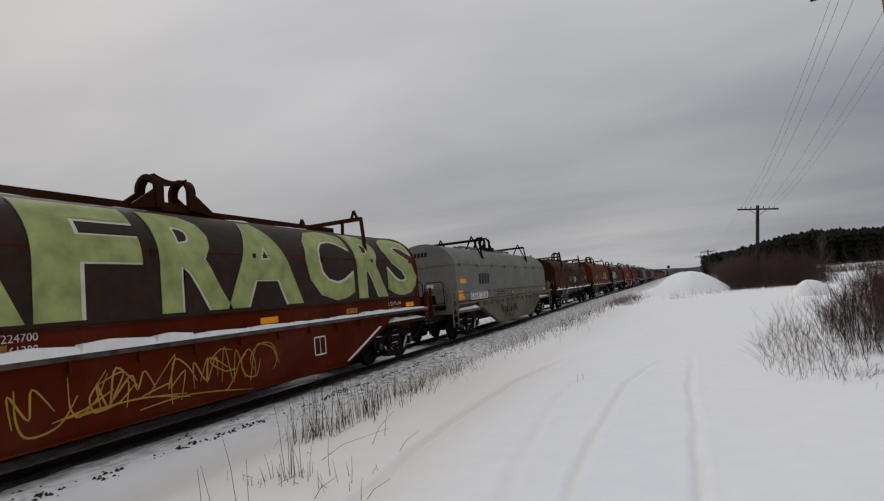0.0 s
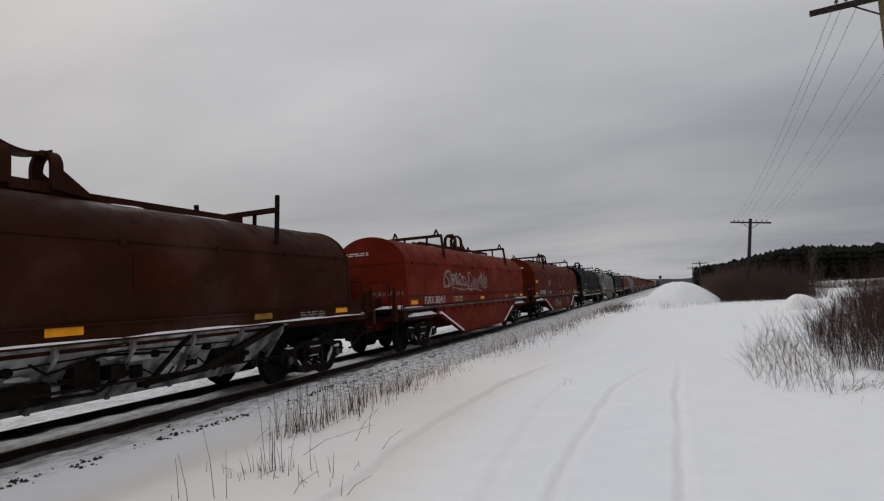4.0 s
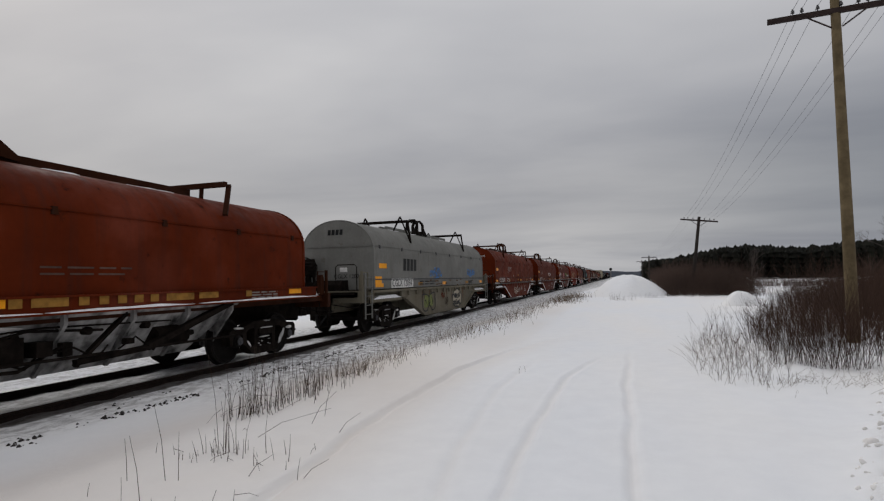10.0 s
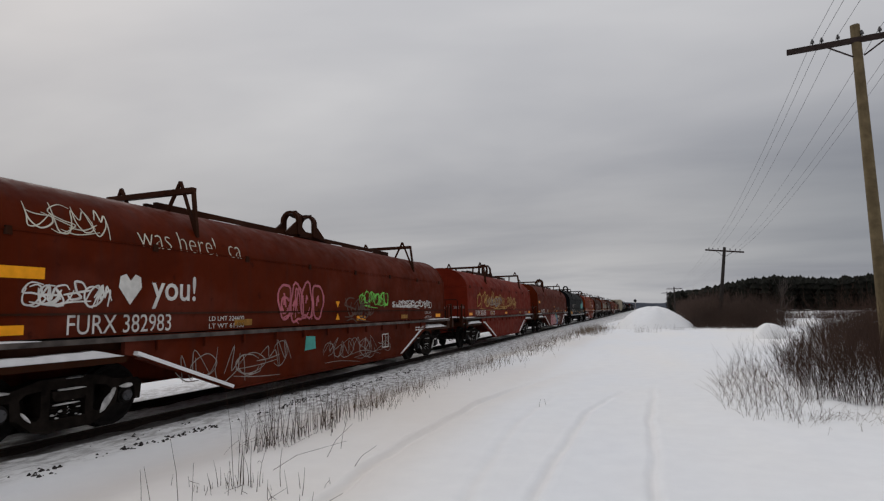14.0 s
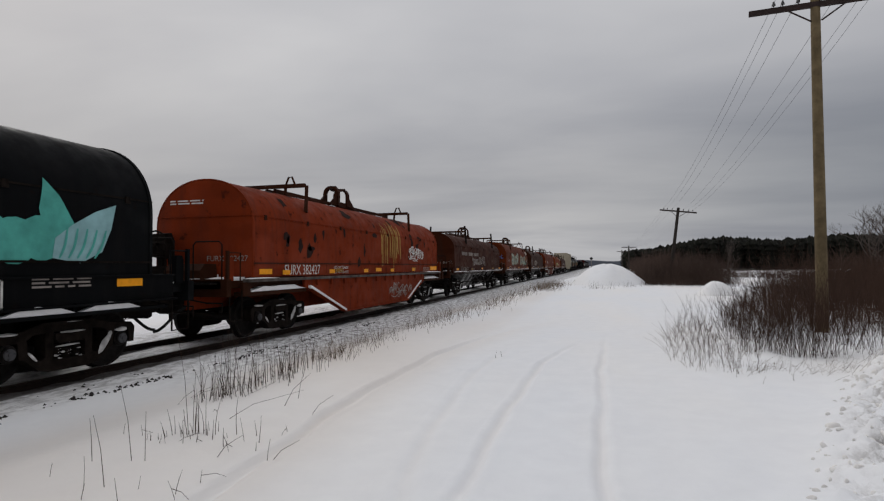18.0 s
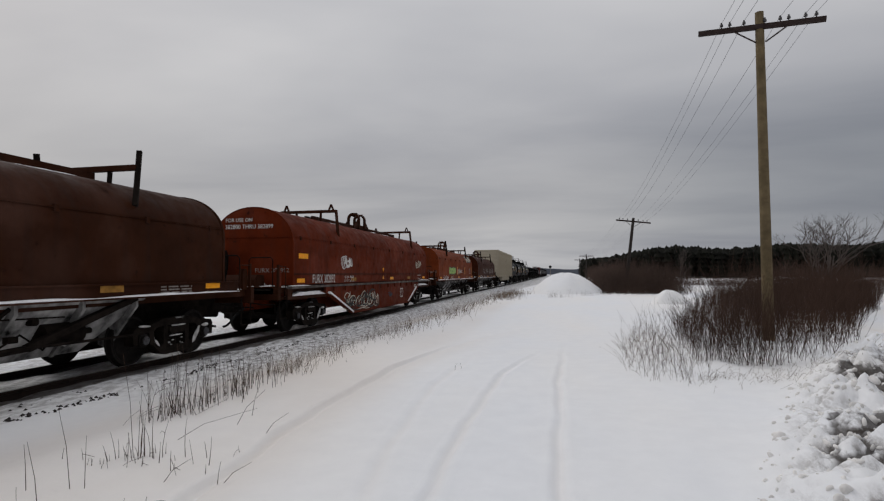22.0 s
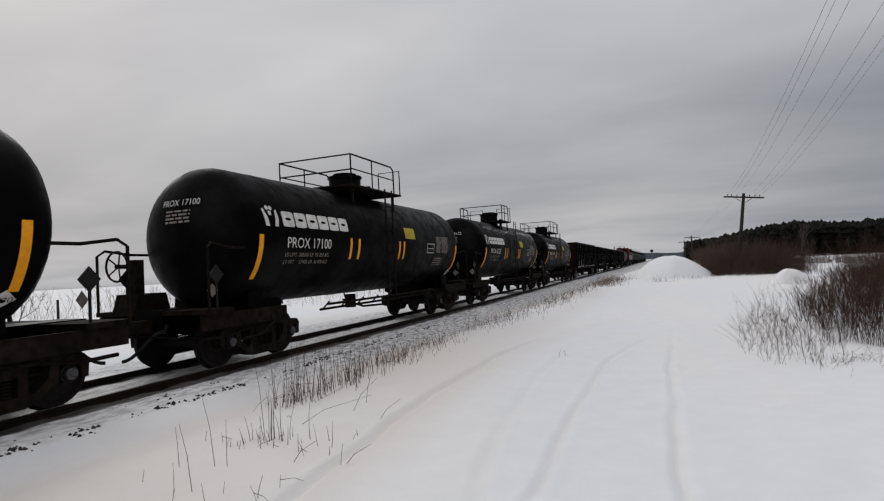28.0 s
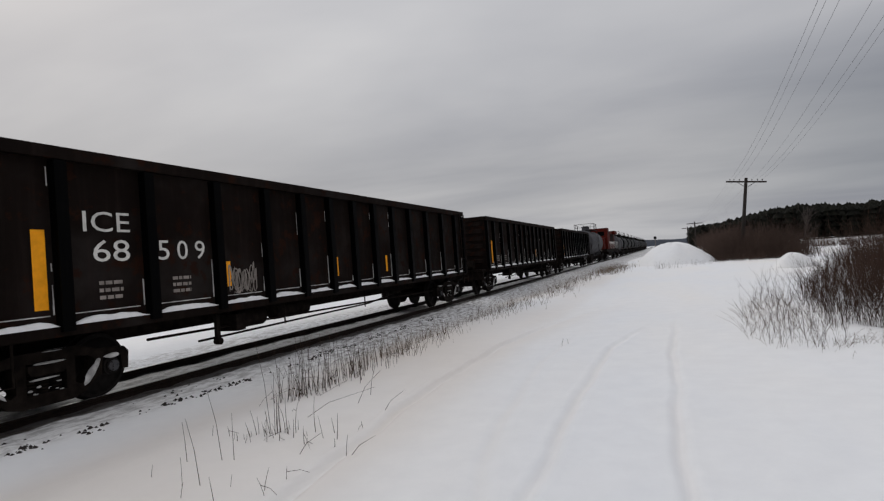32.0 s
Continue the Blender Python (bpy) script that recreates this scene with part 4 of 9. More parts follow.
def truck(car, y, u0, rime=True, cap=None):
    t = put("truck", "truck_bolster", bolster_mesh, STEEL, car, pose(0, y, 0), bevel=0.01)
    for s in (-1, 1):
        put("sideframe", "sideframe", sideframe_mesh, STEEL, t, pose(s * 1.0, 0, 0))
        tagged(put("spring_pack", "springs", springs_mesh, STEEL, t, pose(s * 1.0, 0, 0)), kind="stuff")
    put("brake_rigging", "brake", brake_mesh, STEEL, t)
    for s in (-1, 1):
        w = put("wheelset", "wheelset", wheelset_mesh, WHEEL, t, pose(0, s * 0.89, WHEEL_R))
        for sx in (-1, 1):
            put("hub_cap", "hub_cap", lambda bm: (rod(bm, (0, 0, 0), (0.02, 0, 0), 0.078, 14), rod(bm, (0.02, 0, 0), (0.035, 0, 0), 0.03, 8)), cap or TGREY, w, pose(1.135, 0, 0) if sx > 0 else pose(-1.135, 0, 0, rz=180), label="scuffed bearing cap")
        ROLLING.append((w, s * 0.89, u0 + y + s * 0.89))
    if rime:
        def snowy(bm):
            lump(bm, (0.10, 0.02, 0.665), (0.04, 0.19, 0.02), 1)
            lump(bm, (0.11, -0.03, 0.475), (0.03, 0.2, 0.014), 2)
            lump(bm, (0.11, 0.58, 0.42), (0.028, 0.055, 0.17), 3, -0.75)
            lump(bm, (0.10, 0.92, 0.60), (0.03, 0.12, 0.03), 9)
            lump(bm, (0.10, -0.92, 0.715), (0.07, 0.14, 0.02), 11)
            lump(bm, (0.10, 0.68, 0.54), (0.02, 0.04, 0.06), 4, -0.6)
            lump(bm, (0.10, -0.55, 0.37), (0.02, 0.02, 0.09), 5, 0.75)
            lump(bm, (0.05, 0.1, 0.81), (0.07, 0.22, 0.012), 8)
            rr = random.Random(4)
            for k in range(7):
                lump(bm, (0.085, rr.uniform(-0.24, 0.24), rr.uniform(0.28, 0.44)), (0.015, rr.uniform(0.01, 0.035), rr.uniform(0.006, 0.016)), 10 + k)
        put("snow", "truck_snow", snowy, RIME, t, pose(1.0, 0, 0), label="snow packed on the sideframe")
    return t


def coupler_mesh(bm):
    box(bm, -0.10, 0.10, -0.45, 0.5, 0.74, 0.96)
    prism(bm, [(-0.78, 0.70), (-0.45, 0.70), (-0.45, 1.0), (-0.78, 1.0)], -0.14, 0.06)
    prism(bm, [(-0.86, 0.72), (-0.62, 0.72), (-0.62, 0.98), (-0.86, 0.98)], 0.03, 0.15)
    beam(bm, (0.05, -0.4, 0.72), (0.9, 0.1, 0.62), 0.03, 0.03)


def hose_mesh(bm):
    pts = [(0.33 - 0.2 * u, 0.05 - 0.66 * u, 0.33 + 0.42 * (1 + math.cos(math.pi * u)) / 2) for u in [k / 10 for k in range(11)]]
    tube(bm, pts, 0.03, 7)
    rod(bm, (0.33, 0.05, 0.72), (0.33, 0.12, 0.86), 0.035, 8)


def end_gear(car, y, s):
    """Coupler, hose and uncoupling lever at an end; s is -1 at the leading end."""
    m = pose(0, y, 0) if s < 0 else pose(0, y, 0, rz=180)
    put("coupler", "coupler", coupler_mesh, STEEL, car, m, bevel=0.015)
    put("air_hose", "hose", hose_mesh, RUBBER, car, m, label="black rubber brake hose")


def brake_wheel(car, m):
    def mesh(bm):
        n, R = 20, 0.27
        pts = [(R * math.cos(2 * math.pi * k / n), 0, R * math.sin(2 * math.pi * k / n)) for k in range(n + 1)]
        tube(bm, pts, 0.02, 6)
        for k in range(5):
            a = 2 * math.pi * k / 5
            tube(bm, [(0.04 * math.cos(a), 0.03, 0.04 * math.sin(a)), (R * math.cos(a), 0, R * math.sin(a))], 0.014, 5)
        rod(bm, (0, -0.02, 0), (0, 0.22, 0), 0.04, 8)
    put("brake_wheel", "brake_wheel", mesh, STEEL, car, m)


def ladder_mesh(n, w, step):
    def mesh(bm):
        for s in (-1, 1):
            box(bm, -0.012, 0.012, s * w / 2 - 0.03, s * w / 2 + 0.03, 0, step * n)
        for k in range(n):
            rod(bm, (0.02, -w / 2, step * (k + 0.5)), (0.02, w / 2, step * (k + 0.5)), 0.013, 6)
    return mesh


def cover_profile(hw, z0, zs, zt, n=20, grow=0.0):
    pts = [(hw + grow, z0)]
    for k in range(n + 1):
        a = math.pi * k / n
        c, s = math.cos(a), math.sin(a)
        pts.append(((hw + grow) * math.copysign(abs(c) ** 0.95, c), zs + (zt - zs + grow) * s ** 0.97 if s > 0 else zs))
    pts.append((-hw - grow, z0))
    return pts


def cover_mesh(hl, hw, z0, zs, zt):
    def mesh(bm):
        rings = []
        for y, g in ((-hl, -0.05), (-hl, -0.025), (-hl + 0.025, 0.0), (-hl * 0.5, 0), (0, 0), (hl * 0.5, 0), (hl - 0.025, 0.0), (hl, -0.025), (hl, -0.05)):
            rings.append([bm.verts.new((x, y, z)) for x, z in cover_profile(hw, z0, zs, zt, 28, g)])
        for a, b in zip(rings[:-1], rings[1:]):
            for k in range(len(a) - 1):
                bm.faces.new((a[k], a[k + 1], b[k + 1], b[k]))
            bm.faces.new((a[-1], a[0], b[0], b[-1]))
        bm.faces.new(rings[0])
        bm.faces.new(rings[-1][::-1])
    return mesh


def hoop_mesh(hw, z0, zs, zt, w, g):
    """A flat hoop that follows the cover."""
    def mesh(bm):
        o, i = cover_profile(hw, z0, zs, zt, 28, g), cover_profile(hw, z0, zs, zt, 28, -0.01)
        vs = [[bm.verts.new((x, y, z)) for x, z in pr] for y in (-w / 2, w / 2) for pr in (o, i)]
        for k in range(len(o) - 1):
            bm.faces.new((vs[0][k], vs[0][k + 1], vs[2][k + 1], vs[2][k]))
            bm.faces.new((vs[0][k], vs[1][k], vs[1][k + 1], vs[0][k + 1]))
            bm.faces.new((vs[2][k], vs[2][k + 1], vs[3][k + 1], vs[3][k]))
    return mesh


def arch_mesh(bm):
    """One lifting eye: a deep upright loop with raking gussets behind its legs."""
    n, ro, ri, leg, dy = 14, 0.27, 0.195, 0.36, 0.085
    out = [(ro, 0)] + [(ro * math.cos(math.pi * k / n), leg + ro * math.sin(math.pi * k / n)) for k in range(n + 1)] + [(-ro, 0)]
    inn = [(ri, 0)] + [(ri * math.cos(math.pi * k / n), leg + ri * math.sin(math.pi * k / n)) for k in range(n + 1)] + [(-ri, 0)]
    v = [[[bm.verts.new((x, y, z)) for x, z in pr] for pr in (out, inn)] for y in (-dy, dy)]
    for k in range(len(out) - 1):
        bm.faces.new((v[0][0][k], v[0][0][k + 1], v[1][0][k + 1], v[1][0][k]))
        bm.faces.new((v[0][1][k], v[1][1][k], v[1][1][k + 1], v[0][1][k + 1]))
        for side in v:
            bm.faces.new((side[0][k], side[0][k + 1], side[1][k + 1], side[1][k]))
    for k in (0, len(out) - 1):
        bm.faces.new((v[0][0][k], v[0][1][k], v[1][1][k], v[1][0][k]))
    for x in (-0.22, 0.22):
        prism(bm, [(dy - 0.01, 0.0), (0.56, -0.06), (0.56, 0.0), (dy - 0.01, 0.34)], x - 0.022, x + 0.022)


def saddle_mesh(bm):
    """The dipped plate that ties the two lifting eyes together at the top."""
    ys = [-0.36 + 0.09 * k for k in range(9)]
    rings = []
    for y in ys:
        z = 0.50 + 0.085 * (y / 0.36) ** 2
        rings.append([bm.verts.new((x, y, zz)) for x, zz in ((-0.15, z), (0.15, z), (0.15, z + 0.05), (-0.15, z + 0.05))])
    for a, b in zip(rings[:-1], rings[1:]):
        for k in range(4):
            bm.faces.new((a[k], a[(k + 1) % 4], b[(k + 1) % 4], b[k]))
    bm.faces.new(rings[0][::-1])
    bm.faces.new(rings[-1])


def surface(hw, zs, zt, proud=0.006):
    """Maps (along, up) onto the near side of a cover: straight to the seam, then over the curve by its length."""
    prof = cover_profile(hw, 0, zs, zt, 40, proud)[1:22]
    ln = [0.0]
    for p, q in zip(prof[:-1], prof[1:]):
        ln.append(ln[-1] + math.hypot(q[0] - p[0], q[1] - p[1]))

    def place(y, z):
        if z <= zs:
            return (hw + proud, y, z)
        d = min(z - zs, ln[-1] - 1e-6)
        k = max(i for i, v in enumerate(ln) if v <= d)
        f = (d - ln[k]) / max(1e-9, ln[k + 1] - ln[k])
        return (prof[k][0] * (1 - f) + prof[k + 1][0] * f + 0.004, y, prof[k][1] * (1 - f) + prof[k + 1][1] * f + 0.004)
    return place


def at_side(x, y0, z0):
    return lambda a, b: (x, y0 + a, z0 + b)


def at_front(y, x0, z0):
    return lambda a, b: (x0 + a, y, z0 + b)


def coil_car(u0, length, style, coat, label, sill=None, snow=0.6, legs="v", category="coil car", mid=0.5, tall=0.0):
    """A covered steel-coil car. style: belly (deep fish-belly side sill), truss (open underframe) or flat (straight sill)."""
    sill = sill or coat
    hl = length / 2
    hw, z0, zs, zt = {"belly": (1.26, 1.36, 2.50, 3.59 if length > 15.5 else 3.56), "truss": (1.255, 1.50, 2.45, 3.42), "flat": (1.26, 1.42, 2.46, 3.66)}[style]
    zt += tall
    car = tagged(new("coil_car"), label, category, "freight cars of the train")
    key = (style, round(length, 1), tall)
    cover = put("cover", ("cover",) + key, cover_mesh(hl, hw, z0, zs, zt), coat, car)

    def seam(bm):
        for s in (-1, 1):
            box(bm, s * (hw - 0.06), s * (hw - 0.008), -hl - 0.02, hl + 0.02, zs + 0.215, zs + 0.238)
            box(bm, -hw + 0.04, hw - 0.04, s * hl - 0.01, s * (hl + 0.03) if s > 0 else s * hl - 0.03, zs + 0.215, zs + 0.238)
    dark = TGREY if coat is GREY else (STEEL if coat is BLACK else DBROWN)
    put("seam_flange", ("seam",) + key, seam, coat if coat is not BLACK else dark, cover)
    if style != "truss":
        put("cover_lip", ("lip",) + key, lambda bm: [box(bm, s * (hw - 0.01), s * (hw + 0.025), -hl + 0.02, hl - 0.02, 1.655, 1.685) for s in (-1, 1)], dark, cover, label="lower lip of the lift-off cover")
    n = 8
    for k in range(n):
        y = -hl + 0.5 + (length - 1.0) * k / (n - 1)
        put("lug", "cover_lug", lambda bm: prism(bm, [(-0.05, -0.07), (0.05, -0.07), (0.035, 0.04), (-0.035, 0.04)], -0.03, 0.03), dark, cover, pose(hw - 0.02, y, zs + 0.22))
    for y in (-hl + 0.03, hl - 0.03):
        put("end_hoop", ("hoop",) + (hw, z0, zs, zt), hoop_mesh(hw, z0, zs, zt, 0.06, 0.018), coat, cover, pose(0, y, 0))
    # lifting gear on the roof
    qy, eye = (3.75 if coat is GREY else 4.15 if length < 15.5 else 5.0), mid - 0.2
    for sx in (-1, 1):
        put("ridge_beam", ("ridge", mid) + key, lambda bm: box(bm, -0.045, 0.045, mid - qy, mid + qy, zt - 0.02, zt + 0.13), coat if coat is GREY else (STEEL if coat is BLACK else DBROWN), cover, pose(sx * 0.125, 0, 0), bevel=0.012)
    put("snow", ("ridgesnow", mid) + key, lambda bm: [drift(bm, y, y + w, zt - 0.03, 0.165, 0.27, 0.022, int(y * 10)) for y, w in ((mid - 4.0, 1.5), (mid - 1.6, 0.9), (mid + 0.9, 0.8), (mid + 2.2, 1.7))], CARSNOW, cover, label="snow caught along the roof ridge")
    gear = STEEL if coat in (GREY, BLACK) else DBROWN
    if legs == "v" and style != "truss" and coat is not GREY:
        legs = "plate"
    legs = legs.lower()
    up = zt + (0.27 if legs in ("v", "plate") else 0.19)
    put("saddle", "saddle", saddle_mesh, gear, cover, pose(0, eye, zt + 0.08))
    for s in (-1, 1):
        put("tie_bar", "tie_bar", lambda bm: beam(bm, (0, -0.3, 0.03), (0, 0.3, 0.03), 0.05, 0.16), gear, cover, pose(s * 0.2, eye, zt + 0.08))
    for s in (-1, 1):
        put("lifting_eye", "lifting_eye", arch_mesh, gear, cover, pose(0, eye + 0.36, zt + 0.08) if s > 0 else pose(0, eye - 0.36, zt + 0.08, rz=180))
        put("cross_bar", ("xbar", legs) + key, lambda bm: beam(bm, (-1.04, 0, up), (1.04, 0, up), 0.10, 0.10), gear, cover, pose(0, mid + s * qy, 0), bevel=0.01)
        for sx in (-1, 1):
            at = pose(0, mid + s * qy, 0) if sx > 0 else pose(0, mid + s * qy, 0, rz=180)
            if legs == "v":
                put("strut", ("vleg",) + key, lambda bm: beam(bm, (1.02, 0, up), (1.13, 0, zs + 0.50), 0.06, 0.06), gear, cover, at)
                put("strut", ("vbrace",) + key, lambda bm: (beam(bm, (0.72, 0, zt + 0.46), (1.12, 0, zs + 0.54), 0.045, 0.045), beam(bm, (0.72, 0, zt + 0.46), (0.44, 0, zt - 0.06), 0.05, 0.05)), gear, cover, at)
            elif legs == "plate":
                put("strut", ("pleg",) + key, lambda bm: beam(bm, (1.0, 0.06, up + 0.03), (1.13, -0.06, zs + 0.46), 0.085, 0.06), gear, cover, at, bevel=0.01)
                put("strut", ("ppost",) + key, lambda bm: beam(bm, (0.46, 0, up), (0.44, 0, zt - 0.1), 0.07, 0.06), gear, cover, at)
                put("bail", ("pbail",) + key, lambda bm: (beam(bm, (0.94, 0, up), (0.84, 0, up + 0.24), 0.06, 0.05), beam(bm, (0.74, 0, up), (0.84, 0, up + 0.24), 0.06, 0.05)), gear, cover, at)
            elif legs == "vee":
                put("strut", ("wleg",) + key, lambda bm: beam(bm, (1.02, 0, up), (1.13, 0, zs + 0.50), 0.07, 0.06), gear, cover, at)
                put("strut", ("wbrace",) + key, lambda bm: beam(bm, (0.60, 0, up), (1.09, 0, zs + 0.56), 0.06, 0.05), gear, cover, at)
                put("strut", ("wpost",) + key, lambda bm: beam(bm, (0.46, 0, up), (0.44, 0, zt - 0.1), 0.05, 0.05), gear, cover, at)
            elif legs in ("low", "hook"):
                put("strut", ("lleg",) + key, lambda bm: beam(bm, (1.02, 0.12, up), (1.14, -0.14, zs + 0.52), 0.09, 0.07), gear, cover, at, bevel=0.01)
                put("strut", ("lpost",) + key, lambda bm: beam(bm, (0.46, 0, up), (0.44, 0, zt - 0.1), 0.06, 0.06), gear, cover, at)
            else:
                put("strut", ("bleg",) + key, lambda bm: beam(bm, (1.0, 0.13, zt + 0.52), (1.15, -0.13, zs + 0.44), 0.09, 0.07), STEEL, cover, at)
                put("strut", ("bpost",) + key, lambda bm: beam(bm, (0.5, 0, up), (0.48, 0, zt - 0.12), 0.06, 0.06), STEEL, cover, at)
        if legs == "hook":
            put("hook_loop", ("hloop",) + key, lambda bm: tube(bm, [(0.45, 0, up), (0.55, 0, up + 0.24), (0.65, 0, up + 0.24), (0.75, 0, up)], 0.03, 6), gear, cover, pose(0, mid + s * qy, 0))
    # underframe
    he = hl + (0.95 if style != "truss" else 1.15)

    def deck(bm):
        box(bm, -1.17, 1.17, -he, he, 1.14, 1.30)
        box(bm, -1.32, 1.32, -he, -he + 0.14, 0.98, 1.34)
        box(bm, -1.32, 1.32, he - 0.14, he, 0.98, 1.34)
    put("deck", ("deck",) + key, deck, sill if coat in (GREY, BLACK) else DBROWN, car, bevel=0.01)

    def centre_sill(bm):
        prism(bm, [(-he, 0.70), (-he * 0.62, 0.70), (-he * 0.42, 0.45), (he * 0.42, 0.45), (he * 0.62, 0.70), (he, 0.70), (he, 1.14), (-he, 1.14)], -0.36, 0.36)
    put("centre_sill", ("csill",) + key, centre_sill, STEEL if style != "belly" else sill, car, bevel=0.012)
    ty = hl - (1.35 if length < 15.5 else 1.5)
    for s in (-1, 1):
        truck(car, s * ty, u0)
        end_gear(car, s * (he + 0.02), s)
    b0, b1 = (hl - 2.4, hl - 4.45)
    for s in (-1, 1):
        if style == "belly":
            side = put("side_sill", ("bsill",) + key, lambda bm: prism(bm, [(-b0 - 0.25, 1.34), (-b0 - 0.25, 1.07), (-b0, 1.02), (-b1, 0.30), (b1, 0.30), (b0, 1.02), (b0 + 0.25, 1.07), (b0 + 0.25, 1.34)], -0.04, 0.04), sill, car, pose(s * 1.29, 0, 0))
            put("ledge", ("ledge",) + key, lambda bm: box(bm, -0.06, 0.10, -hl - 0.3, hl + 0.3, 1.26, 1.33), LEDGE if coat is not GREY else GSILL, side, label="side ledge with rubbed paint")

            def flange(bm):
                beam(bm, (0.03, -b0, 1.01), (0.03, -b1, 0.29), 0.16, 0.03)
                beam(bm, (0.03, -b1, 0.29), (0.03, b1, 0.29), 0.16, 0.03)
                beam(bm, (0.03, b1, 0.29), (0.03, b0, 1.01), 0.16, 0.03)
            put("bottom_flange", ("flange",) + key, flange, sill, side)
            for e in (-1, 1):
                # open end bay over the truck: a low dark sill with a corner box
                turn = None if e > 0 else pose(0, 0, 0, rz=180)
                put("end_sill", ("esill", e * s) + key, lambda bm: (box(bm, -0.24 if e * s > 0 else -0.03, 0.03 if e * s > 0 else 0.24, b0 + 0.2, hl + 0.36, 0.96, 1.05), box(bm, -0.04, 0.04, hl + 0.16, hl + 0.42, 0.97, 1.26)), sill if coat is GREY else DBROWN, side, turn, bevel=0.008)
                if s > 0:
                    x0, x1 = (-0.22, 0.02) if e > 0 else (-0.02, 0.22)
                    put("snow", ("esnow", e, int(u0) % 3) + key, lambda bm: drift(bm, b0 + 0.24, hl + 0.16, 1.05, x0, x1, 0.085, int(u0) % 3, 0.16, 0.25), CARSNOW, side, turn, label="snow drifted on the end sill over the truck")
            if s > 0 and snow > 0.3:
                def fsnow(bm):
                    beam(bm, (0.055, -b0 - 0.1, 1.085), (0.055, -b1 - 0.05, 0.33), 0.15, 0.055)
                    beam(bm, (0.05, b1 + 0.1, 0.33), (0.05, b0 - 0.3, 1.0), 0.09, 0.02)
                    drift(bm, -hl - 0.3, -hl + 0.9, 1.33, -0.03, 0.09, 0.015, 3)
                    drift(bm, b0 + 0.6, hl + 0.3, 1.33, -0.03, 0.09, 0.025, 4)
                put("snow", ("fsnow",) + key, fsnow, CARSNOW, side, label="snow along the slanting flange and the ledge ends")
            for k in range(12):
                y = -b0 + 0.3 + (2 * b0 - 0.6) * k / 11
                put("drain", "drain", lambda bm: box(bm, 0.0, 0.05, -0.02, 0.02, -0.16, 0), sill, side, pose(0.06, y, 1.26))
        else:
            zz = (1.28, 1.50) if style == "truss" else (1.06, 1.46)
            side = put("side_sill", ("ssill",) + key, lambda bm: box(bm, -0.04, 0.05, -hl - 0.45, hl + 0.45, zz[0], zz[1]), sill, car, pose(s * 1.26, 0, 0))
            put("flange", ("sflo",) + key, lambda bm: box(bm, -0.05, 0.15, -hl - 0.45, hl + 0.45, zz[0] - 0.03, zz[0]), sill, side)
            put("flange", ("sfup",) + key, lambda bm: box(bm, -0.05, 0.09, -hl - 0.45, hl + 0.45, zz[1] - 0.02, zz[1] + 0.01), sill, side)
            if style == "truss" and s > 0:
                thick = 0.06 if coat is BROWN and u0 < 60 else 0.022
                put("snow", ("tsnow", thick) + key, lambda bm: [drift(bm, y, y + w, zz[0], 0.05, 0.15, thick, int(y * 7)) for y, w in ((-hl - 0.4, 3.2), (-hl + 2.9, 5.0), (-hl + 8.0, 2.6), (hl - 3.6, 4.0))], CARSNOW, side, label="line of snow on the sill flange")
            nb = 9
            for k in range(nb):
                y = -hl + 2.6 + (length - 5.2) * k / (nb - 1)
                if style == "truss":
                    def web(bm):
                        pts = ((0.02, 1.27), (-0.75, 1.27), (-0.75, 0.42), (-0.56, 0.36), (0.02, 1.10))
                        va, vb = [[bm.verts.new((px, yy, pz)) for px, pz in pts] for yy in (-0.03, 0.03)]
                        bm.faces.new(va); bm.faces.new(vb[::-1])
                        for i in range(5):
                            bm.faces.new((va[i], va[(i + 1) % 5], vb[(i + 1) % 5], vb[i]))
                    put("cross_bearer", "bearer", web, PATCHY, car, pose(1.22, y, 0) if s > 0 else pose(-1.22, y, 0, rz=180))
            if style == "flat" and s > 0:
                lip = put("ledge", ("flip",) + key, lambda bm: box(bm, -0.02, 0.16, -hl - 0.2, hl + 0.2, 0.90, 0.95), sill, side)

                def scallops(bm):
                    nn = 12
                    for k in range(nn):
                        y = -hl + 0.3 + (length - 0.6) * (k + 0.5) / nn
                        w = (length - 0.6) / nn * 0.46
                        prism(bm, [(y - w, 0.952), (y + w, 0.952), (y + w * 0.55, 1.03), (y, 1.065), (y - w * 0.6, 1.02)], 0.03, 0.12)
                put("snow", ("scallop",) + key, scallops, CARSNOW, side, label="snow lying in scallops on the ledge")
                for k in range(13):
                    y = -hl + 0.3 + (length - 0.6) * k / 12
                    put("post", "fpost", lambda bm: box(bm, 0.0, 0.05, -0.03, 0.03, 0.95, 1.08), sill, side, pose(0, y, 0))
    if style == "truss":
        def slope(bm):
            # sloping floor sheets of the trough under the cover
            for s in (-1, 1):
                v = [bm.verts.new(c) for c in ((s * 1.22, -hl + 2.3, 1.27), (s * 1.22, hl - 2.3, 1.27), (s * 0.62, hl - 3.2, 0.38), (s * 0.62, -hl + 3.2, 0.38))]
                w = [bm.verts.new(Vector(c.co) + Vector((0, 0, 0.03))) for c in v]
                bm.faces.new(v); bm.faces.new(w[::-1])
                for i in range(4):
                    bm.faces.new((v[i], v[(i + 1) % 4], w[(i + 1) % 4], w[i]))
        put("floor_sheet", ("slope",) + key, slope, PATCHY, car, label="sloping underfloor sheets filmed with snow")

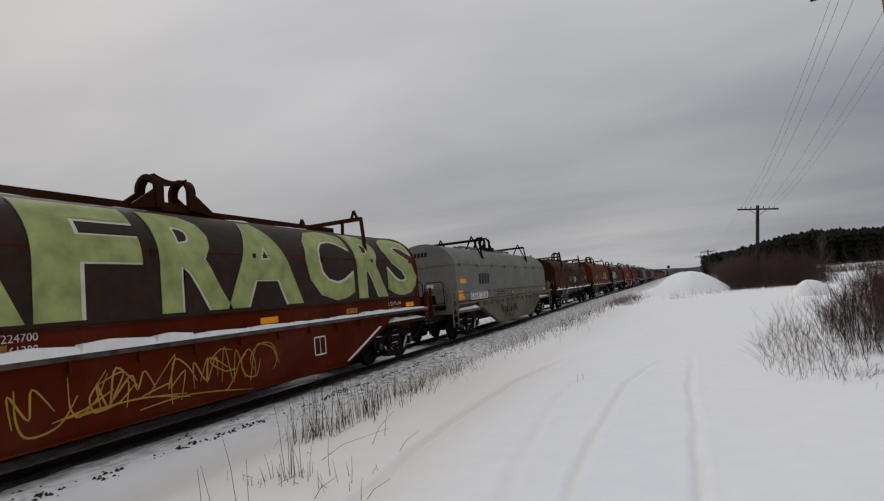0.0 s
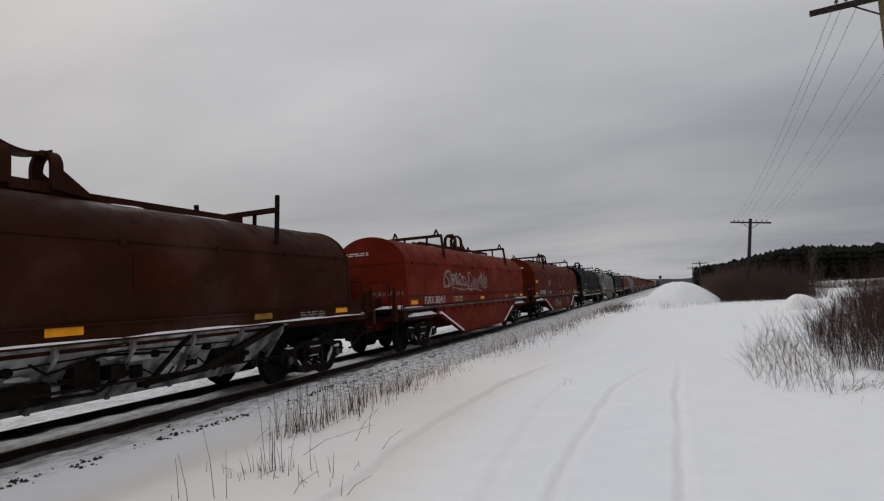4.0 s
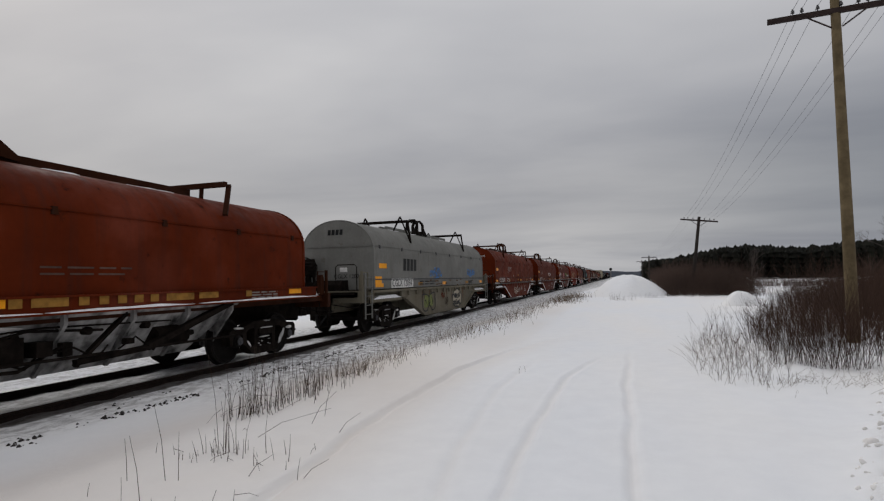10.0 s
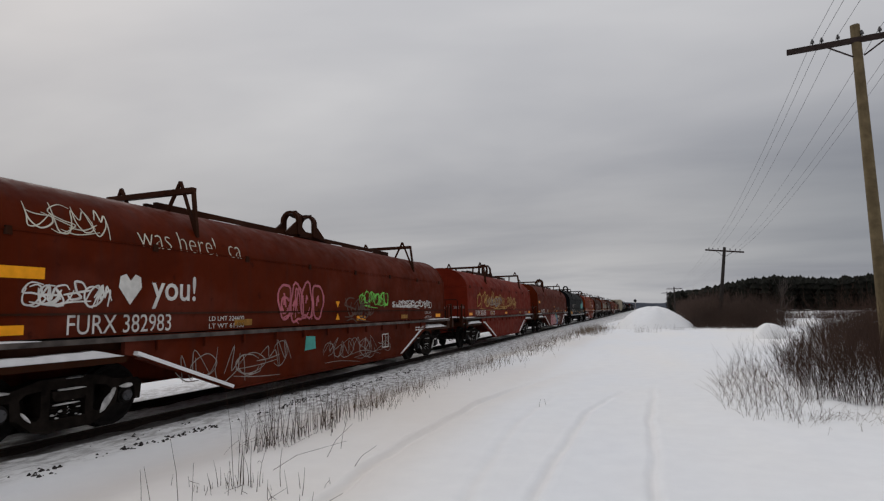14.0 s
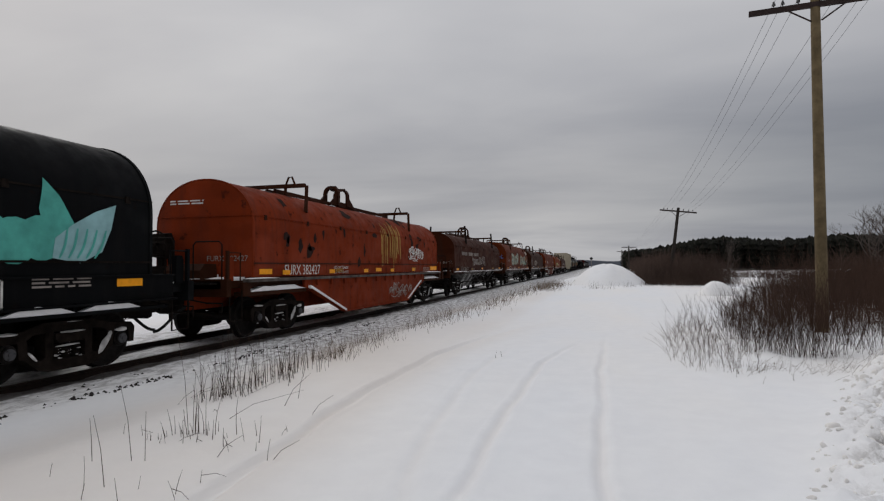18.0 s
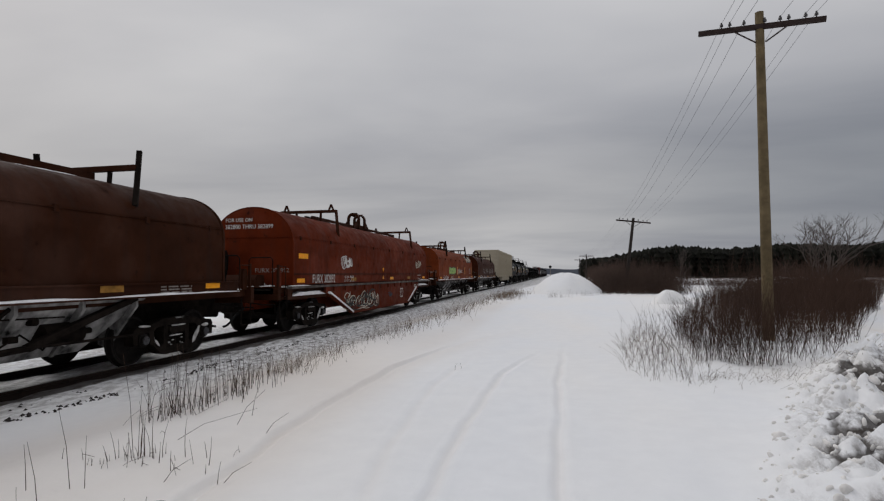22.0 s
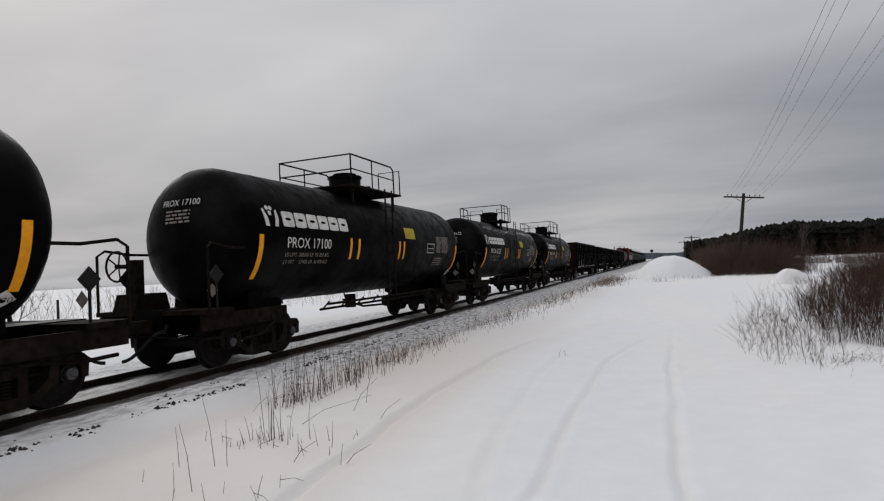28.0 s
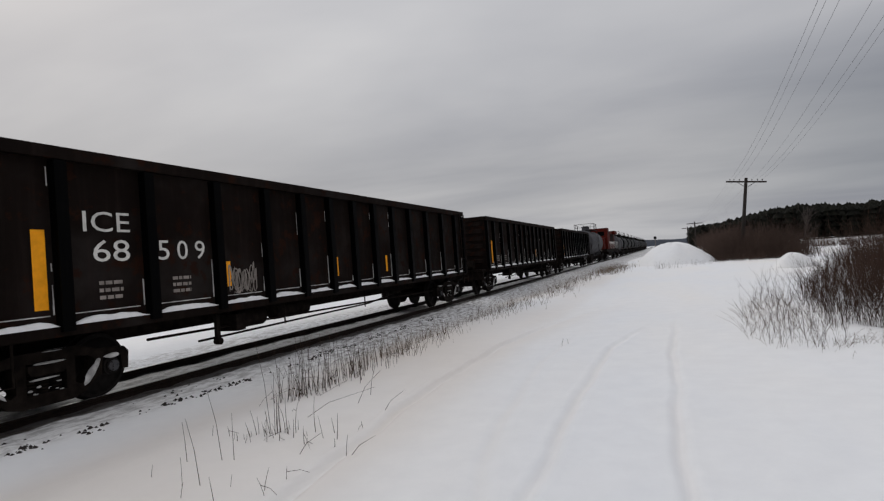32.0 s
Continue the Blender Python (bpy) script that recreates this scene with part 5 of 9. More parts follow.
        def underfloor(bm):
            # snow lying in uneven patches on the sloping sheets
            rr = random.Random(int(length * 10) + int(u0) % 3)
            nx = Vector((0.83, 0, -0.56)) * 0.016
            for k in range(17):
                y, u = rr.uniform(-hl + 3.0, hl - 3.2), rr.uniform(0.15, 0.85)
                a, b = rr.uniform(0.12, 0.42), rr.uniform(0.04, 0.13)
                lean = rr.uniform(0.2, 0.9)
                vs = []
                for q in range(9):
                    t = 6.283 * q / 9
                    f = rr.uniform(0.55, 1.15)
                    w = min(0.97, max(0.03, u + b * f * math.sin(t)))
                    vs.append(bm.verts.new(Vector((1.22 - 0.60 * w, y + a * f * math.cos(t) + lean * (w - u), 1.27 - 0.89 * w)) + nx * (1 + 0.1 * k)))
                bm.faces.new(vs)
        put("snow", ("usnow", int(u0) % 3) + key, underfloor, RIME, car, label="patches of snow on the underfloor sheets", smooth=0)

        def rods(bm):
            tube(bm, [(1.2, -hl + 2.0, 0.72), (1.2, hl - 2.4, 0.60)], 0.022, 6)
            beam(bm, (1.15, hl - 4.6, 0.62), (1.20, hl - 2.6, 1.26), 0.12, 0.1)
            beam(bm, (1.1, hl - 5.8, 0.55), (1.15, hl - 4.6, 0.62), 0.10, 0.08)
        put("brake_rod", ("trods",) + key, rods, STEEL, car)
        def gearbox(bm):
            box(bm, 0.86, 1.14, -0.2, 0.16, 0.62, 0.98)
            box(bm, 0.92, 1.2, 0.28, 0.5, 0.7, 0.9)
            tube(bm, [(1.05, -1.6, 0.95), (1.12, -0.7, 0.58), (1.12, 0.1, 0.55), (1.1, 0.7, 0.8)], 0.025, 6)
            tube(bm, [(1.0, -0.9, 1.2), (1.12, -0.55, 0.9), (1.12, 0.2, 1.05), (1.15, 1.3, 0.98)], 0.02, 6)
            beam(bm, (1.1, 0.9, 0.5), (1.16, 1.7, 1.2), 0.09, 0.05)
            for q in range(5):
                y = -2.6 + 1.05 * q
                tube(bm, [(1.12, y, 0.9 - 0.06 * q), (1.14, y + 0.3, 0.62 + 0.05 * q), (1.1, y + 0.7, 0.56), (1.08, y + 0.9, 0.74)], 0.016, 5)
                box(bm, 1.02, 1.12, y + 0.15, y + 0.30, 0.66 + 0.05 * (q % 3), 0.80 + 0.05 * (q % 2))
                rod(bm, (1.0, y + 0.55, 0.98), (1.13, y + 0.55, 0.98), 0.06, 10)
            tube(bm, [(1.16, -3.2, 1.05), (1.16, -1.2, 1.0), (1.16, 0.4, 1.08), (1.16, 2.6, 1.02)], 0.014, 5)
            beam(bm, (1.0, -1.9, 0.5), (1.16, -1.3, 1.2), 0.09, 0.05)
            rod(bm, (1.0, -1.15, 0.66), (1.0, -0.5, 0.66), 0.15, 12)
        tagged(put("brake_gear", "tgearbox", gearbox, STEEL, car, pose(0, 0.5, 0), label="dark brake valves, pipes and levers"), kind="stuff")
        put("brake_cylinder", "brakecyl", lambda bm: (rod(bm, (0.95, -0.35, 0.75), (0.95, 0.35, 0.75), 0.18, 14), rod(bm, (0.95, 0.35, 0.75), (0.95, 0.6, 0.75), 0.05, 8)), STEEL, car, pose(0, hl * 0.45, 0))
    if style == "flat":
        put("air_reservoir", "reservoir", lambda bm: rod(bm, (0.9, -0.5, 0.80), (0.9, 0.5, 0.80), 0.2, 14), STEEL, car, pose(0, 1.4, 0))
        put("brake_cylinder", "brakecyl2", lambda bm: rod(bm, (1.0, -0.3, 0.74), (1.0, 0.3, 0.74), 0.17, 14), STEEL, car, pose(0, -1.2, 0))
        put("brake_rod", ("frods",) + key, lambda bm: tube(bm, [(1.1, -hl + 2.4, 0.70), (1.1, hl - 2.4, 0.66)], 0.02, 6), STEEL, car)
    # ends: steps, grab irons, posts, brake wheel
    for s in (-1, 1):
        for sx in (-1, 1):
            put("step", "stirrup", lambda bm: tube(bm, [(0, -0.2, 0.62), (0, -0.2, 0.0), (0, 0.2, 0.0), (0, 0.2, 0.62)], 0.018, 6), STEEL, car, pose(sx * 1.30, s * (he - 0.32), 0.48))
            put("grab_post", "grabpost", lambda bm: (box(bm, -0.03, 0.03, -0.03, 0.03, 0, 0.62), tube(bm, [(0.0, 0, 0.58), (0.0, 0.42, 0.58), (0.0, 0.42, 0.0)], 0.016, 6)), sill if coat in (GREY, BLACK) else DBROWN, car, pose(sx * 1.26, s * (he - 0.1), 1.30, rz=0 if s < 0 else 180))
        put("uncoupling_lever", "lever", lambda bm: tube(bm, [(0.1, 0, 0.98), (0.9, 0, 0.86), (1.26, 0, 0.86), (1.26, 0, 0.66)], 0.016, 6), STEEL, car, pose(0, s * (he + 0.06), 0))
        edge = coat if style == "belly" and coat is not GREY else (sill if coat in (GREY, BLACK) else DBROWN)
        turn = None if s > 0 else pose(0, 0, 0, rz=180)
        for sx in (-1, 1):
            put("end_post", ("epost",) + key, lambda bm: prism(bm, [(he - 0.34, 1.30), (he - 0.16, 1.30), (he - 0.16, 1.72), (he - 0.20, 1.80), (he - 0.30, 1.80), (he - 0.34, 1.72)], -0.05, 0.05), edge, car, pose(sx * 1.18, 0, 0) if s > 0 else pose(sx * 1.18, 0, 0, rz=180), bevel=0.012)
            put("crossover_rail", ("xrail", sx) + key, lambda bm: tube(bm, [(sx * 0.35, he - 0.2, 1.3), (sx * 0.35, he - 0.2, 2.05), (sx * 0.42, he - 0.2, 2.12), (sx * 0.98, he - 0.2, 2.12), (sx * 1.05, he - 0.2, 2.05), (sx * 1.05, he - 0.2, 1.3)], 0.016, 6), STEEL, car, turn)
        put("cushion_box", ("cbox",) + key, lambda bm: prism(bm, [(hl + 0.12, 1.30), (he - 0.28, 1.30), (he - 0.28, 1.52), (he - 0.42, 1.66), (hl + 0.16, 1.66)], -0.46, 0.46), STEEL if coat in (GREY, BLACK) else DBROWN, car, turn, bevel=0.02)
        put("crossover_board", ("xboard",) + key, lambda bm: box(bm, -1.1, 1.1, he + 0.003, he + 0.22, 1.23, 1.27), STEEL, car, turn, bevel=0.006)
        put("striker", ("strike",) + key, lambda bm: prism(bm, [(he + 0.002, 0.62), (he + 0.10, 0.66), (he + 0.10, 1.06), (he + 0.002, 1.12)], -0.3, 0.3), STEEL, car, turn, bevel=0.01)
    be = 1 if int(u0) in (25, 61, 371) else -1
    brake_wheel(car, pose(-0.85, be * (hl + 0.50), 2.12))
    put("brake_stand", "bstand", lambda bm: (box(bm, -0.07, 0.07, -0.07, 0.07, 0, 0.95), prism(bm, [(-0.16, 0.55), (0.16, 0.5), (0.20, 0.9), (0.1, 1.08), (-0.12, 1.05)], -0.17, 0.17), beam(bm, (0.2, 0.05, 0), (0.14, 0.05, 0.95), 0.05, 0.08), box(bm, -0.25, 0.55, -0.1, 0.25, 0, 0.34)), STEEL, car, pose(-0.85, be * (hl + 0.30), 1.28), bevel=0.02)
    # snow on the decks
    if snow > 0.3:
        for s in (-1, 1):
            def dsnow(bm):
                rr = random.Random(int(length * 10))
                for k in range(7):
                    x = -1.12 + 2.0 * k / 6
                    h = 0.02 + 0.09 * rr.random()
                    w = 0.3
                    prism(bm, [(hl + 0.08, 1.30), (he - 0.16, 1.30), (he - 0.2, 1.30 + h * 0.3), (hl + 0.3, 1.30 + h), (hl + 0.08, 1.30 + h * 1.2)], x, x + w)
            put("snow", ("dsnow",) + key, dsnow, CARSNOW, car, None if s > 0 else pose(0, 0, 0, rz=180), label="drifted snow on the end platform", smooth=80)
    # standard small marks: reflective strips, stencil blocks, the framed inspection panel
    zr = z0 + 0.06 if style == "belly" else z0 - 0.13
    xs = hw + 0.006 if style == "belly" else 1.32
    for k, y in enumerate((-hl + 0.45, -hl * 0.42, 1.35, 4.3, hl - 0.75) if length > 15.5 else (-hl + 0.45, -hl * 0.42, 0.0, 3.8, hl - 0.55)):
        decal("reflector", rect(0.5, 0.12), at_side(xs, y - 0.2, zr), YELLOW if k % 2 == 0 else YDIRTY, car, "yellow reflective strip")
    MOVING.append((car, u0))
    car["hl"], car["hw"], car["zs"], car["zt"] = hl, hw, zs, zt
    return car, surface(hw, zs, zt), hl


def stencils(car, place, hl, style, marks=WHITE, seed=1, number="", size=0.25, weights=("LD LMT 224600", "LT WT 61400"), tail=True):
    """Number, load figures and small print as on most cars of the train."""
    z = {"belly": 1.39, "truss": 1.30, "flat": 1.30}[style]
    x = 1.266 if style == "belly" else 1.322
    y = -hl + 1.3
    if number:
        decal("number", fitted(number, 1.75, size), at_side(x, y, z), marks, car, "white stencilled car number")
        decal("number", fitted(number, 1.05, 0.12), at_front(-hl - 0.008, 0.1, 1.72), WDIM if marks is WHITE else marks, car, "stencilled number on the end")
    for k, w in enumerate(weights):
        decal("stencil", fitted(w, 0.92 if k == 0 else 0.92, 0.085), at_side(x, y + 2.6, z + 0.13 - 0.13 * k), marks, car, "white load stencil")
    if tail:
        decal("stencil", lines(0.9, 0.16, 3, seed), at_side(x, hl - 2.1, z + 0.0), WDIM, car, "small white stencil lines")
    if tail:
        decal("stencil", lines(0.9, 0.12, 2, seed + 3), at_front(-hl - 0.008, -0.9, 3.0 if style == "belly" else 2.05), marks, car, "white stencil on the end")


def panel_frame(car, y, z, x, mat=WHITE):
    vs, fs = [], []
    for x0, y0, w, h in ((0, 0, 0.42, 0.03), (0, 0.37, 0.42, 0.03), (0, 0, 0.03, 0.4), (0.39, 0, 0.03, 0.4), (0.2, 0.03, 0.02, 0.34)):
        a = len(vs)
        vs += [(x0, y0, 0), (x0 + w, y0, 0), (x0 + w, y0 + h, 0), (x0, y0 + h, 0)]
        fs.append((a, a + 1, a + 2, a + 3))
    decal("stencil_frame", (vs, fs), at_side(x, y, z), mat, car, "framed white inspection stencil")


def spray(car, place, y, z, shape, mat, label="sprayed tag"):
    top = z + max(v[1] for v in shape[0])
    return decal("graffiti", shape, (lambda a, b: place(y + a, z + b)), mat, car, label, 0.12 if top > 2.4 and z > 1.3 else 0.0)


def triangles(car, y, z, x):
    decal("jacking_mark", blob(((0, 0), (0.19, 0), (0.095, 0.17))), at_side(x, y, z), YELLOW, car, "yellow triangle")
    decal("jacking_mark", blob(((0.095, 0.30), (0.19, 0.46), (0, 0.46))), at_side(x, y, z), YELLOW, car, "yellow triangle")


def logo_block(car, place, y, z, size, n=4, mat=INK, label="bold black lettering block"):
    for k in range(n):
        decal("logo", blob(((0, 0), (size * 0.62, 0), (size * 0.7, size), (size * 0.08, size))), (lambda a, b, k=k: place(y + k * size * 0.82 + a, z + b)), mat, car, label, 0.1)


BELLY_X = 1.337
# leading car with giant painted letters
c, p, h = coil_car(7.14, 16.4, "belly", RED, "dark red coil car with giant pale green graffiti letters")
decal("graffiti", rect(13.0, 2.05), (lambda a, b: p(-5.1 + a, 1.70 + b)), SHADE, c, "dark brown backing of the painted letters", 0.1)
for ch, y, w in (("A", -4.95, 2.0), ("F", -2.85, 1.55), ("R", -1.0, 1.46), ("A", 0.36, 2.13), ("C", 2.67, 1.88), ("R", 4.72, 1.52), ("S", 6.25, 1.85)):
    for off, mt, dd in ((0.092, CREAM, 0.012), (0.064, MINT, 0.020)):
        pl = surface(1.26, 2.50, 3.59, dd)
        decal("graffiti", fitted(ch, w, 1.85, off * 0.55), (lambda a, b, y=y, pl=pl: pl(y + a, 1.76 + b)), mt, c, "pale green block letter" if mt is MINT else "white edge of a block letter", 0.1)
spray(c, at_side(BELLY_X, 0, 0), -3.2, 0.42, scribble(4.7, 0.74, 9, 3, 0.026), GOLD, "yellow outline lettering sprayed along the sill")
for k, w in enumerate(("LD LMT  224700", "LT WT      61300")):
    decal("stencil", fitted(w, 0.95, 0.10), at_side(1.267, -3.75, 1.56 - 0.15 * k), WHITE, c, "white load stencil")
for k, w in enumerate(("L 52 FT 6 IN", "IL 48 FT 0 IN")):
    decal("stencil", glyphs(w, 0.14), at_side(1.267, h - 2.0, 1.50 - 0.16 * k), WHITE, c, "white length stencil")
panel_frame(c, 2.66, 0.62, BELLY_X)
bm = bmesh.new()
rr = random.Random(21)
y = -8.2
while y < 8.1:
    w = rr.uniform(0.5, 1.3)
    hh = 0.05 + 0.05 * rr.random() + (0.09 if -4 < y < -1 else 0)
    prism(bm, [(y, 1.33), (y + w, 1.33), (y + w * 0.95, 1.33 + hh * 0.7), (y + w * 0.4, 1.33 + hh), (y + 0.02, 1.33 + hh * 0.8)], 1.27, 1.42)
    y += w
part("snow", bm, CARSNOW, c, "thick snow lying on the side ledge", smooth=80)


def grime(c, seed):
    """Rust stains along the upper sill and runs down the lower one."""
    rr = random.Random(seed)
    for k in range(18):
        y, z = rr.gauss(0.4, 1.6), rr.uniform(1.37, 1.62)
        decal("rust_stain", blob([(0.2 * rr.uniform(0.3, 1.2) * math.cos(q * 0.9), 0.032 * rr.uniform(0.4, 1.4) * math.sin(q * 0.9)) for q in range(7)]), at_side(1.2672 + 0.0002 * k, y, z), STAIN, c, "brown rust stain")
    for k in range(18):
        y = rr.uniform(-4.5, 4.5)
        decal("rust_stain", blob(((0, 0), (rr.uniform(0.03, 0.12), 0), (0.05, -rr.uniform(0.3, 0.8)), (0.02, -0.3))), at_side(BELLY_X - 0.006 + 0.0002 * k, y, 1.22), STAIN, c, "brown rust run")


def grey_car(u0, seed, number):
    c, p, h = coil_car(u0, 14.6, "belly", GREY, "grey coil car with bold black letter blocks and grimy sill", GSILL, snow=0.25, mid=0.1)
    logo_block(c, p, -h + 2.5, 1.96, 0.43)
    logo_block(c, at_front(-h - 0.009, 0, 0), -0.32, 3.1, 0.17)
    decal("plate", rect(2.1, 0.32), at_side(1.269, -h + 1.38, 1.375), WHITE, c, "white number panel")
    decal("number", fitted(number, 1.85, 0.23), at_side(1.273, -h + 1.48, 1.42), INK, c, "black stencilled number")
    decal("stencil", lines(1.8, 0.2, 2, seed), at_side(1.269, -h + 4.2, 1.42), INK, c, "small black stencil lines")
    decal("reflector", rect(0.62, 0.16), at_side(1.269, -h + 0.4, 2.02), YELLOW, c, "yellow reflective strip")
    decal("reflector", rect(0.5, 0.34), at_side(1.269, -h + 0.1, 1.42), YELLOW, c, "yellow reflective panel")
    decal("number", fitted(number, 0.95, 0.13), at_front(-h - 0.009, -0.1, 1.72), INK, c, "black number on the end")
    decal("plate", rect(0.26, 0.14), at_front(-h - 0.008, 0.1, 1.92), WHITE, c, "small white plate on the end")
    panel_frame(c, h - 3.2, 0.62, BELLY_X, INK)
    put("end_ladder", "gladder", ladder_mesh(5, 0.46, 0.27), GREY, c, pose(1.34, -h - 0.55, 0.5))
    put("end_ladder", "gladder", ladder_mesh(5, 0.46, 0.27), GREY, c, pose(1.34, h + 0.55, 0.5))
    return c, p, h


c, p, h = grey_car(25.85, 1, "CGLX 12116")
spray(c, at_side(BELLY_X, 0, 0), -2.35, 0.62, scribble(2.5, 0.42, 10, 301, 0.022), RUSTD, "thin dark scrawl along the sill")
spray(c, at_side(BELLY_X, 0, 0), -2.05, 0.38, script("LOS ANGELES", 1.75, 0.25, 0.022, 302), RUSTD, "thin dark hand-lettered words along the sill")
decal("plate", rect(0.72, 0.36), at_side(1.2695, -3.3, 1.37), WDIM, c, "pale load panel")
for k, w in enumerate(("225900", "60100")):
    decal("stencil", fitted(w, 0.48, 0.12), at_side(1.2735, -3.12, 1.56 - 0.16 * k), INK, c, "black load figures")
grime(c, 36)

c, p, h = coil_car(43.5, 14.2, "truss", BROWN, "dark brown coil car with a snow-dusted open underframe", legs="bar")
stencils(c, p, h, "truss", WDIM, 2, "NDYX 380826")
decal("paint_patch", rect(5.5, 0.16), at_side(1.263, -h + 1.4, 1.53), RED, c, "redder band of fresh paint")
spray(c, p, -0.9, 2.6, scribble(4.1, 0.95, 4, 11, 0.085), FAINT, "large faint sprayed outline")
spray(c, p, 4.6, 2.5, scribble(2.1, 0.6, 6, 12, 0.05), FAINT, "pale sprayed outline letters")
spray(c, p, -1.75, 1.72, scribble(0.8, 0.52, 5, 13, 0.02), WDIM, "thin pale tag")
spray(c, p, -0.06, 1.72, scribble(0.9, 0.5, 5, 213, 0.035), WHITE, "white sprayed tag")
spray(c, p, 3.45, 1.72, scribble(1.45, 0.33, 6, 214, 0.035), FAINT, "faint tag")
spray(c, p, 5.4, 1.86, scribble(0.85, 0.36, 4, 215, 0.04), SUNNY, "yellow sprayed tag")
decal("stencil", lines(0.88, 0.15, 2, 7), at_side(1.263, 0.82, 1.83), WDIM, c, "white stencil lines")
decal("snow_line", rect(0.035, 2.0), (lambda a, b: p(-h + 0.05 + a, 1.9 + b)), CARSNOW, c, "snow clinging to the end hoop")

c, p, h = coil_car(61.2, 14.3, "truss", ORUST, "rust-orange coil car with white and yellow tags", legs="plate", tall=0.17)
stencils(c, p, h, "truss", WHITE, 3, "GACX 54851")
spray(c, p, 1.8, 1.74, scribble(2.15, 0.88, 4, 14, 0.06), SUNNY, "yellow tangled letters")
spray(c, p, 3.7, 1.76, scribble(1.05, 0.25, 6, 216, 0.03), SUNNY, "small yellow tag")
spray(c, p, -1.2, 1.83, scribble(0.7, 0.26, 5, 15, 0.025), WDIM, "thin pale tag")
spray(c, p, -5.4, 1.75, scribble(2.2, 0.5, 6, 217, 0.04), WDIM, "pale tag")
decal("stencil", lines(1.0, 0.16, 2, 8), at_side(1.263, 0.72, 1.81), WHITE, c, "white stencil lines")
decal("mark", blob(((0, 0.12), (0.14, 0.12), (0.07, 0))), at_side(1.263, 0.1, 1.8), WHITE, c, "white triangle")
spray(c, at_front(-h - 0.01, 0, 0), -0.6, 2.7, scribble(1.1, 0.8, 5, 17, 0.03), WDIM)

c, p, h = coil_car(79.0, 14.2, "truss", DBROWN, "dark brown coil car with large white sprayed letters", legs="bar")
stencils(c, p, h, "truss", WDIM, 4, "NDYX 380723")
spray(c, p, -h + 0.4, 1.7, scribble(3.6, 1.0, 6, 18, 0.11), CREAM, "large cream sprayed letters")
spray(c, p, -h + 4.4, 1.7, scribble(1.6, 0.6, 4, 218, 0.04), WDIM, "pale tag")
decal("paint_patch", rect(1.2, 0.6), at_side(1.263, h - 6, 1.9), BROWN, c, "paler paint patch")

c, p, h = coil_car(96.6, 14.5, "belly", REDB, "bright red coil car with white graffiti along the side")
stencils(c, p, h, "belly", WHITE, 5, "FURX 382415")
spray(c, p, -h + 3.0, 1.8, scribble(5.0, 0.8, 8, 19, 0.05), WDIM)


def red_long(u0, seed, number, tags, coat=RED, label="dark red fish-belly coil car with white stencils and yellow marks", length=16.4, legs="plate"):
    c, p, h = coil_car(u0, length, "belly", coat, label, legs=legs)
    stencils(c, p, h, "belly", WHITE, seed, number, 0.27, tail=False)
    for k, w in enumerate(("L 52 FT 6 IN", "IL 48 FT 0 IN")):
        decal("stencil", glyphs(w, 0.115), at_side(1.267, h - 2.05, 1.55 - 0.16 * k), WHITE, c, "white length stencil")
    for k, w in enumerate(("FOR USE ON", )):
        decal("stencil", glyphs(w, 0.15), at_front(-h - 0.009, -0.85, 3.18), WHITE, c, "white stencil on the end")
    decal("number", fitted("382800 THRU 382899", 1.5, 0.12), at_front(-h - 0.009, -0.85, 2.98), WHITE, c, "white number line on the end")
    decal("reflector", rect(0.62, 0.15), at_side(1.267, -h + 0.35, 2.12), YELLOW, c, "yellow reflective strip")
    triangles(c, 0.05, 1.46, 1.267)
    panel_frame(c, 2.55, 0.6, BELLY_X)
    decal("stencil", lines(0.8, 0.16, 2, seed), at_side(BELLY_X, h - 3.1, 0.98), WHITE, c, "small white stencil lines")
    for y, z, shape, mt in tags:
        spray(c, p if z > 1.3 else at_side(BELLY_X, 0, 0), y, z, shape, mt)
    return c, p, h


red_long(115.0, 6, "WFRX 382808", ((-4.2, 1.95, glyphs("JFBM", 0.5), WDIM), (-2.6, 0.5, scribble(2.4, 0.55, 4, 20, 0.035), WDIM)))


def black_car(u0, seed, number):
    c, p, h = coil_car(u0 + 0.125, 14.45, "flat", BLACK, "black coil car with scalloped snow along its ledge", mid=0.0, legs="vee")
    stencils(c, p, h, "flat", WHITE, seed, number, 0.27)
    decal("number", fitted(number, 0.95, 0.12), at_front(-h - 0.009, -0.6, 3.1), WHITE, c, "white number high on the end")
    decal("plate", rect(0.85, 0.17), at_side(1.277, -h + 2.4, 1.95), WDIM, c, "pale plate on the cover")
    decal("reflector", rect(1.15, 0.16), at_side(1.322, -h + 0.5, 1.12), YELLOW, c, "long yellow reflective strip")
    decal("reflector", rect(0.53, 0.12), at_side(1.322, 1.6, 1.17), YELLOW, c, "yellow reflective strip")
    panel_frame(c, 4.34, 1.05, 1.316)
    if seed == 9:
        spray(c, p, 2.5, 1.92, scribble(1.7, 0.2, 7, 179, 0.010), FAINT, "thin pale scrawl")
    return c, p, h


